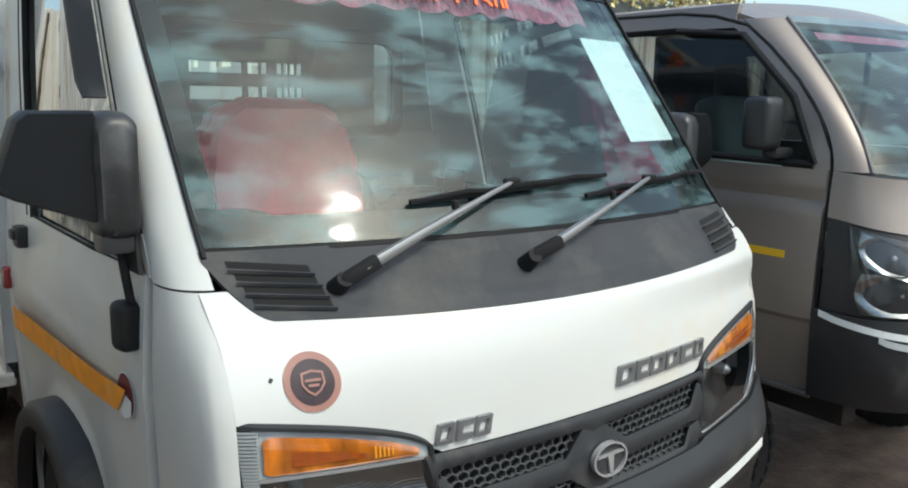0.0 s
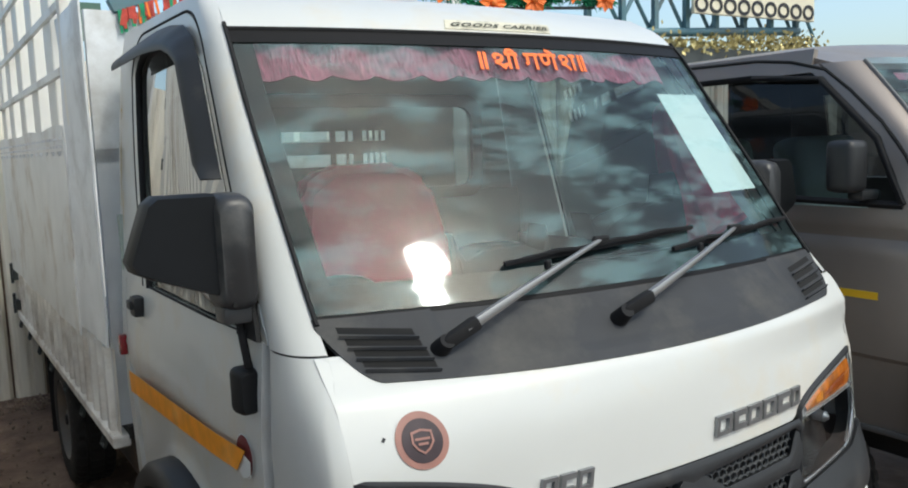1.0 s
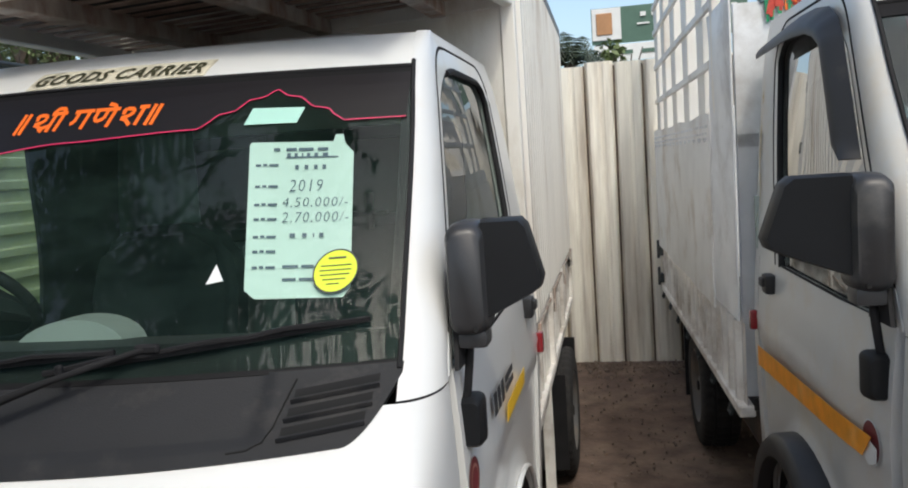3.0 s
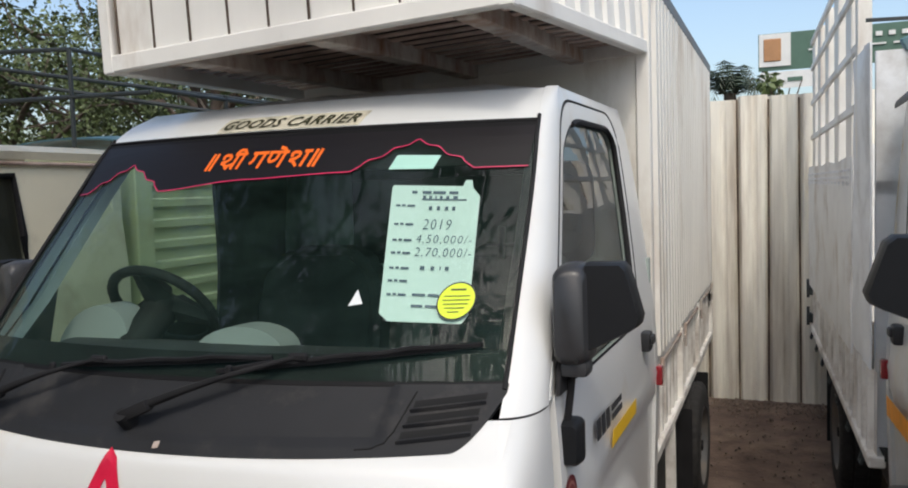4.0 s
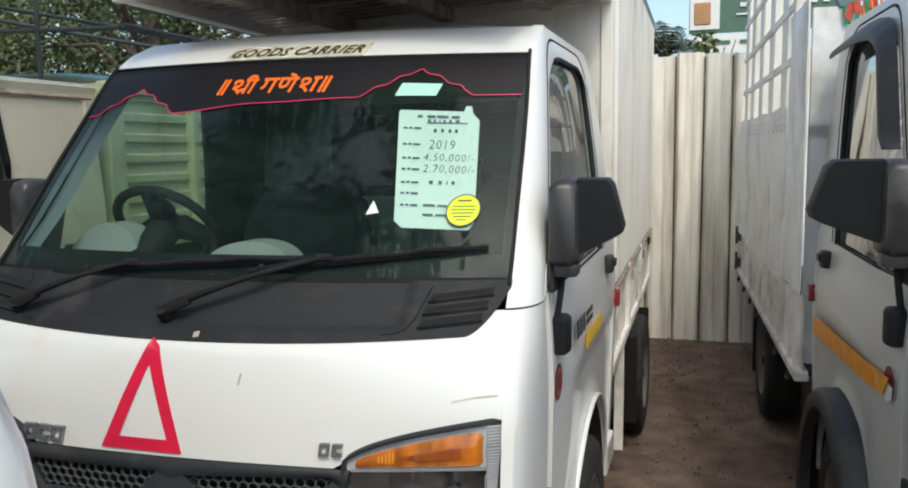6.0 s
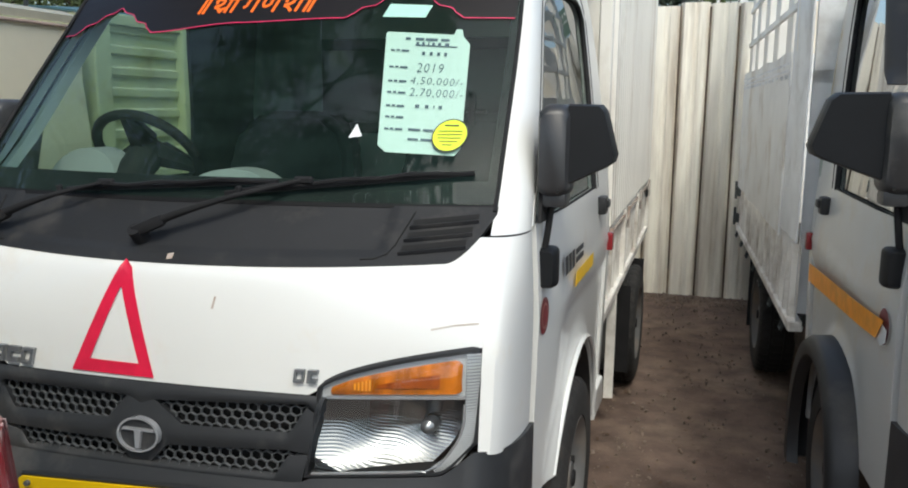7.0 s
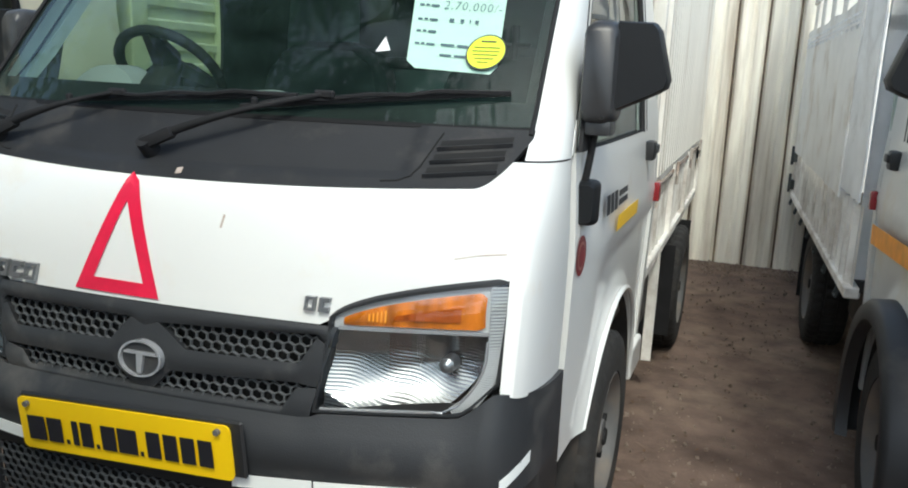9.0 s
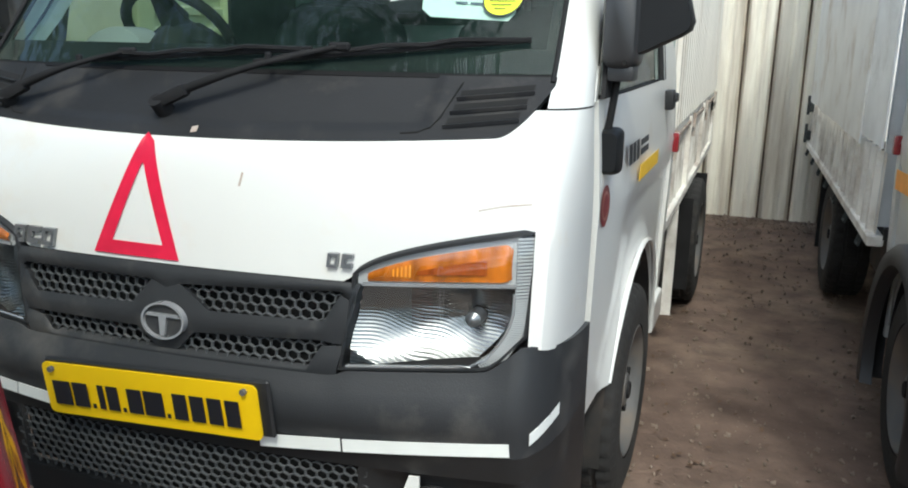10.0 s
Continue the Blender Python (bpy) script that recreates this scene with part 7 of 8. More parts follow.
bm = bmesh.new()
add_path(bm, [vflank(seam_y(1.262) + 0.052, 1.262), vflank(seam_y(1.45) + 0.052, 1.45), vflank(seam_y(1.64) + 0.052, 1.64), vflank(1.0, 1.664), vflank(1.72, 1.664), vflank(1.72, 1.285), vflank(1.0, 1.272), vflank(seam_y(1.262) + 0.052, 1.262)], 0.012, 6)
part("van_window_seal", bm, RUBBER, van, smooth=60)
def far_side(p):
    return Vector((2 * VX + VW - p.x, p.y, p.z))


bm = bmesh.new()
add_grid(bm, lambda u, v: far_side(vflank(lerp(0.37, 1.95, u), lerp(0.60, 1.25, v))), 10, 10, 0.03)
add_grid(bm, lambda u, v: far_side(vflank(lerp(0.78, 1.95, u), lerp(1.665, 1.74, v))), 8, 2, 0.02)
add_grid(bm, lambda u, v: far_side(vflank(lerp(1.72, 1.95, u), lerp(1.25, 1.67, v))), 3, 4, 0.02)
part("van_door", bm, BROWN_PAINT, van, smooth=35)
bm = bmesh.new()
add_grid(bm, lambda u, v: far_side(vflank(lerp(seam_y(lerp(1.25, 1.66, v)), 1.72, u), lerp(1.25, 1.665, v), 0.012)), 8, 6)
part("van_door_glass", bm, GLASS_DARK, van)
bm = bmesh.new()
def vroof(u, v):
    y = lerp(0.60 + 0.10 * (2 * u - 1) ** 2, 1.95, v)
    x = lerp(vflank(1, 1.74).x, VX + VW - 0.13, u)
    return Vector((x, y, 1.740 + 0.05 * bow(u, 0.6) * smooth01(v * 4) - 0.055 * (1 - smooth01(v * 7))))
add_grid(bm, vroof, 20, 12, 0.02)
part("van_roof", bm, BROWN_PAINT, van, smooth=40)
bm = bmesh.new()
def vscreen(u, v):
    z = lerp(1.25 - 0.03 * math.sin(math.pi * u), 1.70, v)
    return vnose(lerp(trim_angle(z), 180 - trim_angle(z), u), z, -0.004)
add_grid(bm, vscreen, 24, 10)
vs = part("van_windscreen", bm, GLASS_MOTTLED, van, smooth=60)
vs.visible_shadow = False
bm = bmesh.new()
add_grid(bm, lambda u, v: vscreen(0.12 + u * 0.5, 0.84 + 0.05 * v) + Vector((0, 0.02, 0)), 8, 1, 0.002)
part("screen_banner", bm, RED_FRINGE, van, "red banner inside the windscreen")
bm = bmesh.new()
def vbump(u, v, d=0.0):
    z = lerp(0.60, 0.86, v)
    return vnose(lerp(0, 180, u), z, 0.012 + 0.02 * math.sin(math.pi * v) * smooth01(u * 6) + d)
add_grid(bm, vbump, 60, 10, 0.02)
part("van_bumper", bm, BLACK_PLASTIC, van, smooth=45)
for z0, z1, a0, a1, m in ((0.845, 0.775, 0.006, 0.5, SIGN_WHITE), (0.80, 0.745, 0.12, 0.5, DASH_LIGHT)):
    bm = bmesh.new()
    add_grid(bm, lambda u, v: vbump(lerp(a0, a1, u), (lerp(z0, z1, u ** 0.6) + 0.018 * v - 0.60) / 0.26, 0.005), 24, 1, 0.003)
    part("bumper_trim", bm, m, van)
bm = bmesh.new()
add_grid(bm, lambda u, v: vnose(lerp(9, 47, u), lerp(0.862, 1.108 - 0.05 * u, v), 0.004), 16, 8, 0.01)
lamp = part("van_headlamp", bm, BLACK_PLASTIC, van, smooth=45)
for v0, v1, a0, a1, lean in ((0.870, 0.982, 11, 45, 0.0), (1.000, 1.092, 13, 40, 0.045)):      # round lower bowl, slanting upper one
    bm = bmesh.new()
    def bowl(u, v):
        k = 1 - 0.16 * (2 * v - 1) ** 2
        a = lerp(a0, a1, 0.5 + (u - 0.5) * k)
        r2 = min(1.0, (2 * u - 1) ** 2 + (2 * v - 1) ** 2)
        return vnose(a, lerp(v0, v1, v) - lean * u, 0.012 - 0.030 * (1 - r2) + 0.0012 * abs(math.sin(9 * u)))
    add_grid(bm, bowl, 30, 12)
    part("van_lamp_reflector", bm, REFLECTOR, lamp, smooth=60)
    bm = bmesh.new()
    c = vnose((a0 + a1) / 2, (v0 + v1) / 2 - lean / 2, -0.012)
    bmesh.ops.create_uvsphere(bm, u_segments=12, v_segments=8, radius=0.016, matrix=Matrix.Translation(c))
    part("van_bulb", bm, CHROME_DARK, lamp, smooth=60)
bm = bmesh.new()
add_grid(bm, lambda u, v: vnose(lerp(10, 46.5, u), lerp(0.864, 1.104 - 0.05 * u, v), 0.014), 12, 8)
part("van_lamp_lens", bm, LENS, lamp, smooth=60).visible_shadow = False
bm = bmesh.new()
add_box(bm, (VX - 0.075, 0.535, 1.375), (0.09, 0.085, 0.15), bevel=0.024, seg=3)
add_box(bm, (VX - 0.01, 0.52, 1.29), (0.09, 0.05, 0.03), bevel=0.010, seg=2)
part("van_mirror", bm, BLACK_PLASTIC, van, smooth=50)
bm = bmesh.new()
add_box(bm, (VX - 0.018, 0.545, 0.998), (0.004, 0.16, 0.022))
part("van_stripe", bm, YELLOW_TAPE, van, "yellow tape stripe")
bm = bmesh.new()
add_box(bm, (VX + VW / 2, 1.15, 0.62), (VW - 0.1, 1.6, 0.05))
add_box(bm, (VX + VW / 2, 1.93, 0.95), (VW - 0.16, 0.03, 0.62))
add_box(bm, (VX + 0.40, 1.93, 1.5), (0.45, 0.03, 0.48))
add_box(bm, (VX + 1.3, 1.93, 1.5), (0.45, 0.03, 0.48))
add_box(bm, (VX + VW / 2, 0.62, 1.12), (VW - 0.2, 0.34, 0.16), bevel=0.04, seg=2)
part("van_inside", bm, DASH, van)
for x in (0.42, 1.15):
    bm = bmesh.new()
    add_box(bm, (VX + x, 1.45, 1.15), (0.46, 0.16, 0.62), Matrix.Rotation(radians(-12), 3, "X"), 0.06, 3)
    add_box(bm, (VX + x, 1.22, 0.88), (0.46, 0.48, 0.14), bevel=0.05, seg=2)
    part("van_seat", bm, INTERIOR, van, smooth=50)
bm = bmesh.new()
add_path(bm, [vflank(y, 0.595, 0.0) for y in (0.36, 0.7, 1.0, 1.5, 1.95)], 0.010, 6)
part("van_sill_trim", bm, STEEL, van, smooth=60)
bm = bmesh.new()
add_box(bm, (VX + VW / 2, 2.9, 0.85), (VW + 0.02, 1.9, 0.55))
part("van_load_bed", bm, BROWN_PAINT, van)
bm = bmesh.new()
for s in (0.12, VW - 0.12):
    add_box(bm, (VX + s + (0.2 if s < 0.5 else -0.2), 2.0, 0.48), (0.08, 3.2, 0.12))
part("van_chassis", bm, UNDER, van)
for y in (0.86, 3.2):
    wheel(van, VX + 0.10, y, -1, 0.31, 0.17)
    wheel(van, VX + VW - 0.10, y, 1, 0.31, 0.17)
# carrier over the pickup's cab
carrier = thing("roof_carrier", "blue steel roof carrier with a gold garland and painted board", "roof rack")
bm = bmesh.new()
add_tube(bm, (3.52, 2.05, 1.96), (5.05, 2.05, 2.03), 0.022, 8)
add_tube(bm, (3.52, 2.05, 2.34), (5.05, 2.05, 2.40), 0.020, 8)
part("carrier_rail", bm, BLUE_STEEL, carrier, smooth=60)
for i in range(8):
    x = 3.56 + i * 0.21
    bm = bmesh.new()
    add_box(bm, (x, 2.05, 2.17), (0.026, 0.026, 0.40))
    part("carrier_post", bm, BLUE_STEEL, carrier)
    bm = bmesh.new()
    a = 1 if i % 2 else -1
    add_tube(bm, (x, 2.07, 2.17 - a * 0.16), (x + 0.21, 2.07, 2.17 + a * 0.16), 0.010, 6)
    add_tube(bm, (x, 2.09, 2.17 + a * 0.16), (x + 0.21, 2.09, 2.17 - a * 0.16), 0.010, 6)
    part("carrier_brace", bm, BLUE_STEEL, carrier)
for x in (3.6, 5.0):
    bm = bmesh.new()
    add_tube(bm, (x, 2.05, 1.10), (x, 2.05, 1.98), 0.024, 8)
    part("carrier_leg", bm, DARK_STEEL, carrier)
bm = bmesh.new()
add_box(bm, (4.62, 1.98, 2.19), (0.92, 0.02, 0.24), bevel=0.003)
part("painted_board", bm, BEIGE_PAINT, carrier, "cream painted board")
for i in range(9):
    bm = bmesh.new()
    x = 4.21 + i * 0.102
    add_ring(bm, ellipse(x, 2.115, 0.046, 0.040, 16), ellipse(x, 2.115, 0.030, 0.024, 16), lambda a, b, d: Vector((a, 1.966 + d, b)), 0.003)
    part("scallop", bm, INK, carrier, "black scallop ornament")
rg = random.Random(9)
bm = bmesh.new()
for i in range(1500):
    t = rg.random()
    p = Vector((lerp(3.45, 5.1, t), 2.0 + rg.gauss(0, 0.05), lerp(1.885, 1.95, t) + rg.gauss(0, 0.028)))
    d = Vector((rg.uniform(-1, 1), rg.uniform(-1, 0.3), rg.uniform(-1, 1))).normalized() * rg.uniform(0.018, 0.04)
    s = d.cross(Vector((0.2, 1, 0.3))).normalized() * 0.009
    bm.faces.new([bm.verts.new(p), bm.verts.new(p + d * 0.5 + s), bm.verts.new(p + d), bm.verts.new(p + d * 0.5 - s)])
tagged(part("gold_garland", bm, TINSEL_GOLD, carrier, "gold leaf garland"), kind="stuff")
bm = bmesh.new()
add_box(bm, (4.28, 2.02, 1.83), (1.7, 0.16, 0.14))
part("carrier_base", bm, DARK_STEEL, carrier)

# ---- cream pickup beyond the box truck ----
cream = thing("cream_truck", "cream pickup truck with a ribbed cream load body", "truck")
CX = -1.36
bm = bmesh.new()
def cflank(y, z):
    return Vector((CX - 0.14 * max(0, z - 1.2) ** 1.2 - 0.02 * smooth01((0.3 - y) / 0.3), y, z))
add_grid(bm, lambda u, v: cflank(lerp(-0.15, 1.42, u), lerp(0.38, 1.20, v)), 12, 10, 0.03)
add_grid(bm, lambda u, v: cflank(lerp(0.95, 1.42, u), lerp(1.20, 1.66, v)), 5, 6, 0.03)
add_grid(bm, lambda u, v: cflank(lerp(0.10, 1.0, u), lerp(1.62, 1.68, v)), 6, 2, 0.03)
add_grid(bm, lambda u, v: cflank(lerp(-0.02, 0.16, u) + 0.30 * (v - 0.5), lerp(1.20, 1.64, v)), 2, 6, 0.03)
part("cream_side", bm, BEIGE_PAINT, cream, smooth=40)
bm = bmesh.new()
add_grid(bm, lambda u, v: Vector((lerp(CX - 0.05, CX - 1.45, u), lerp(0.20, 1.45, v), 1.675 + 0.055 * bow(u, 0.5) * smooth01(v * 5))), 16, 8, 0.03)
part("cream_roof", bm, BEIGE_PAINT, cream, smooth=40)
bm = bmesh.new()
add_path(bm, [cflank(y, 1.660) + Vector((0.012, 0, 0)) for y in (0.2, 0.6, 1.0, 1.42)], 0.008, 6)
part("cream_gutter", bm, DARK_SLAT, cream, smooth=60)
bm = bmesh.new()
add_grid(bm, lambda u, v: cflank(lerp(0.10 + 0.22 * v, 0.95, u), lerp(1.20, 1.62, v)) - Vector((0.02, 0, 0)), 6, 6)
cg = part("cream_glass", bm, GLASS_DARK, cream)
cg.visible_shadow = False
bm = bmesh.new()
add_path(bm, [cflank(0.12, 1.205), cflank(0.33, 1.615), cflank(0.94, 1.615), cflank(0.945, 1.4), cflank(0.945, 1.205), cflank(0.12, 1.205)], 0.014, 6)
part("cream_window_seal", bm, RUBBER, cream, smooth=60)
bm = bmesh.new()
add_box(bm, (CX - 0.72, 0.0, 0.80), (1.40, 0.35, 0.85), bevel=0.06, seg=3)
add_box(bm, (CX - 0.72, 1.40, 1.05), (1.38, 0.05, 1.2))
add_box(bm, (CX - 1.43, 0.7, 0.95), (0.05, 1.4, 1.3))
part("cream_shell", bm, BEIGE_PAINT, cream, smooth=40)
bm = bmesh.new()
add_grid(bm, lambda u, v: Vector((lerp(CX - 0.08, CX - 1.40, u), lerp(-0.10, 0.28, v), lerp(1.20, 1.66, v))), 6, 4)
part("cream_windscreen", bm, GLASS_DARK, cream)
bm = bmesh.new()
add_box(bm, (CX + 0.09, 0.42, 1.22), (0.13, 0.07, 0.19), bevel=0.025, seg=3)
add_box(bm, (CX + 0.02, 0.40, 1.15), (0.10, 0.03, 0.03))
part("cream_mirror", bm, BLACK_PLASTIC, cream, smooth=50)
bm = bmesh.new()
add_box(bm, (CX + 0.008, 1.22, 1.06), (0.02, 0.10, 0.035), bevel=0.006)
part("cream_handle", bm, BLACK_PLASTIC, cream)
cbody = new("cream_load_body")
cbody.parent = cream
for i in range(11):                       # ribbed side boards of the load body
    z = 0.69 + i * 0.0925
    bm = bmesh.new()
    def rib(u, v):
        prof = (0.0, 0.0, 0.018, 0.018, 0.0)[min(4, int(v * 4 + 0.5))]
        return Vector((CX - 0.10 + prof, lerp(1.60, 3.9, u), z + 0.0905 * (0.0, 0.52, 0.60, 0.92, 1.0)[min(4, int(v * 4 + 0.5))]))
    add_grid(bm, rib, 1, 4)
    part("side_board", bm, BEIGE_GREEN, cbody)
for y in (1.58, 2.16, 2.75, 3.35, 3.92):
    bm = bmesh.new()
    add_box(bm, (CX - 0.075, y, 1.21), (0.05, 0.10 if y == 1.58 else 0.05, 1.0), bevel=0.005)
    part("body_post", bm, BEIGE_GREEN, cbody)
bm = bmesh.new()
add_box(bm, (CX - 0.09, 2.75, 1.72), (0.06, 2.42, 0.05), bevel=0.005)
add_box(bm, (CX - 0.80, 1.60, 1.22), (1.36, 0.04, 1.04))
add_box(bm, (CX - 0.80, 2.75, 0.68), (1.40, 2.4, 0.06))
part("body_frame", bm, BEIGE_GREEN, cbody)
rack = new("tube_rack")
rack.parent = cream
for i, (a, b) in enumerate((((CX - 1.2, 1.7, 2.26), (CX - 0.56, 1.7, 2.22)), ((CX - 1.3, 1.7, 2.02), (CX - 0.1, 1.7, 1.99)), ((CX - 0.56, 1.7, 2.22), (CX - 0.56, 1.7, 1.72)),
                            ((CX - 1.2, 1.9, 2.14), (CX + 0.28, 2.6, 1.86)), ((CX - 1.2, 1.7, 2.20), (CX + 0.0, 3.6, 2.02)), ((CX - 0.08, 2.2, 2.02), (CX - 0.08, 2.2, 1.72)),
                            ((CX - 0.08, 1.7, 2.0), (CX - 0.08, 3.9, 2.0)), ((CX - 0.56, 1.7, 2.22), (CX - 0.56, 3.9, 2.22)), ((CX - 0.08, 3.2, 2.0), (CX - 0.08, 3.2, 1.72)), ((CX - 1.2, 2.7, 2.22), (CX - 0.08, 2.7, 2.0)), ((CX - 1.2, 3.5, 2.22), (CX - 0.08, 3.5, 2.0)))):
    bm = bmesh.new()
    add_tube(bm, a, b, 0.0105, 8)
    part("rack_tube", bm, DARK_STEEL, rack, smooth=60)
bm = bmesh.new()
add_grid(bm, lambda u, v: Vector((lerp(CX - 1.9, CX - 0.5, u), lerp(2.2, 3.6, v), 1.80 + 0.07 * math.sin(math.pi * u) + 0.02 * math.sin(9 * v))), 10, 6, 0.01)
part("tarpaulin", bm, BLUE_STEEL, cream, "folded blue-grey tarpaulin")
for y in (0.55, 2.9):
    wheel(cream, CX - 0.10, y, 1)
    wheel(cream, CX - 1.32, y, -1)
bm = bmesh.new()
add_box(bm, (CX - 0.72, 1.8, 0.46), (0.7, 3.6, 0.14))
part("cream_chassis", bm, UNDER, cream)

# ---- white car whose rear corner stands before the box truck ----
car = thing("white_car", "white car rear corner with a red tail lamp", "car")
EDGE = curve([(0.22, 0.49), (0.30, 0.50), (0.60, 0.485), (0.827, 0.462), (0.906, 0.447), (1.03, 0.428), (1.076, 0.423), (1.155, 0.402), (1.25, 0.342), (1.35, 0.26), (1.42, 0.17), (1.46, 0.0)])
CAR_X, TAIL, NOSE = -0.28, -0.75, -4.25


def car_pt(u, y, d=0.0):
    """Across the car's section at y: u from 0 (one sill) over the roof to 1 (other sill)."""
    top = 1.46 if y > -2.7 else lerp(1.46, 0.96, smooth01((-2.7 - y) / 0.75))
    top -= 0.10 * smooth01((-3.4 - y) / 0.85) + 0.02 * smooth01((y + 0.80) / 0.05)
    k = abs(2 * u - 1)
    inset = 0.045 * smooth01((y + 0.83) / 0.08) ** 2 + 0.10 * smooth01((-3.9 - y) / 0.35)
    half = EDGE(1.46) - CAR_X
    if k > 0.35:
        z = lerp(1.46, 0.24, ((k - 0.35) / 0.65) ** 0.9)
        half = EDGE(z) - CAR_X
    else:
        z, half = 1.46 + 0.015 * (1 - (k / 0.35) ** 2), half * k / 0.35
    z = 0.24 + (z - 0.24) * (top - 0.24) / 1.22
    return Vector((CAR_X + (half - inset + d) * (1 if u > 0.5 else -1), y, z))


def station(v):
    return lerp(TAIL, TAIL - 0.10, v / 0.12) if v < 0.12 else lerp(TAIL - 0.10, NOSE, (v - 0.12) / 0.88)


bm = bmesh.new()
add_grid(bm, lambda u, v: car_pt(u, station(v)), 56, 44)
for y in (TAIL, NOSE):
    ring = [bm.verts.new(car_pt(i / 56, y)) for i in range(57)]
    bm.faces.new(ring if y == TAIL else ring[::-1])
bmesh.ops.remove_doubles(bm, verts=bm.verts, dist=0.0005)
bmesh.ops.recalc_face_normals(bm, faces=bm.faces)
part("car_shell", bm, WHITE, car, smooth=40)


def u_at(z):
    """The share of the section at height z on the side nearer the walk."""
    return 0.5 + 0.5 * (0.35 + 0.65 * ((1.46 - z) / 1.22) ** (1 / 0.9))


bm = bmesh.new()
add_grid(bm, lambda u, v: car_pt(u_at(lerp(0.62, 1.050, v)), lerp(TAIL + 0.001, TAIL - 0.30, u), 0.008 + 0.016 * math.sin(math.pi * min(1.0, u * 2.2 + 0.12) / 2)), 20, 12, 0.012)
lamp = part("tail_lamp", bm, RED_LENS, car, "red tail lamp", smooth=50)
bm = bmesh.new()
add_path(bm, [car_pt(u_at(1.052), lerp(TAIL, TAIL - 0.30, i / 10), 0.018) for i in range(11)], 0.005, 6)
part("lamp_rim", bm, COPPER, lamp, smooth=60)
for y0, y1 in ((-1.25, -1.95), (-2.05, -2.75)):
    for far in (False, True):
        bm = bmesh.new()
        add_grid(bm, lambda u, v: (lambda p: Vector((2 * CAR_X - p.x, p.y, p.z)) if far else p)(car_pt(u_at(lerp(1.02, 1.36, v)), lerp(y0, y1, u), 0.004)), 10, 6)
        part("car_window", bm, GLASS_DARK, car, smooth=60)
bm = bmesh.new()
add_grid(bm, lambda u, v: Vector((CAR_X + lerp(-0.48, 0.48, u), TAIL + 0.006, lerp(1.02, 1.36, v))), 4, 2, 0.004, flip=True)
part("car_rear_window", bm, GLASS_DARK, car)
bm = bmesh.new()
add_box(bm, (CAR_X, TAIL + 0.01, 0.40), (1.30, 0.09, 0.20), bevel=0.04, seg=3)
part("car_bumper", bm, WHITE, car, smooth=50)
for y in (-1.45, -3.65):
    for sd in (1, -1):
        wheel(car, CAR_X + sd * 0.72, y, sd, 0.28, 0.16)


# ---- trees, sign boards ----
def leaf_cloud(bm, c, r, n, size, rng, squash=0.8):
    for _ in range(n):
        d = Vector((rng.gauss(0, 1), rng.gauss(0, 1), rng.gauss(0, 1)))
        d = d.normalized() * (rng.random() ** 0.45)
        p = Vector(c) + Vector((d.x * r, d.y * r, d.z * r * squash))
        a = Vector((rng.uniform(-1, 1), rng.uniform(-1, 1), rng.uniform(-1, 0.4))).normalized() * size * rng.uniform(0.6, 1.4)
        s = a.cross(Vector((rng.uniform(-1, 1), rng.uniform(-1, 1), rng.uniform(-1, 1)))).normalized() * size * 0.28
        bm.faces.new([bm.verts.new(p), bm.verts.new(p + a * 0.5 + s), bm.verts.new(p + a), bm.verts.new(p + a * 0.5 - s)])


def tree(x, y, h, spread, seed, label, leaf=LEAF, clumps=46, per=240, size=0.10):
    rng = random.Random(seed)
    t = thing("tree", label, "tree", pose(x, y, 0))
    bm = bmesh.new()
    add_path(bm, [(0, 0, -0.05), (0.06, 0.02, h * 0.22), (0.0, 0.05, h * 0.45), (0.08, 0, h * 0.62)], [0.17, 0.14, 0.11, 0.07], 9)
    tips = []
    for k in range(14):
        a = 2 * math.pi * k / 14 + rng.uniform(-0.3, 0.3)
        z0 = h * rng.uniform(0.28, 0.6)
        r = spread * rng.uniform(0.5, 0.98)
        e = Vector((math.cos(a) * r, math.sin(a) * r, z0 + h * rng.uniform(0.05, 0.36)))
        m = Vector((math.cos(a) * r * 0.45, math.sin(a) * r * 0.45, z0 + h * rng.uniform(0.10, 0.2)))
        add_path(bm, [(0.03, 0.02, z0), m, e], [0.06, 0.035, 0.012], 6)
        tips += [m, e, (m + e) / 2]
        for q in range(3):
            f = e.lerp(m, rng.random()) + Vector((rng.gauss(0, 0.5), rng.gauss(0, 0.5), rng.gauss(0.1, 0.4)))
            add_path(bm, [m.lerp(e, 0.5), f], [0.02, 0.006], 5)
            tips.append(f)
    part("trunk", bm, BARK, t, smooth=60)
    bm = bmesh.new()
    for k in range(clumps):
        c = rng.choice(tips) + Vector((rng.gauss(0, 0.3), rng.gauss(0, 0.3), rng.gauss(0.1, 0.25)))
        leaf_cloud(bm, c, rng.uniform(0.35, 0.75), per, size, rng)
    tagged(part("crown", bm, leaf, t), kind="stuff")
    return t


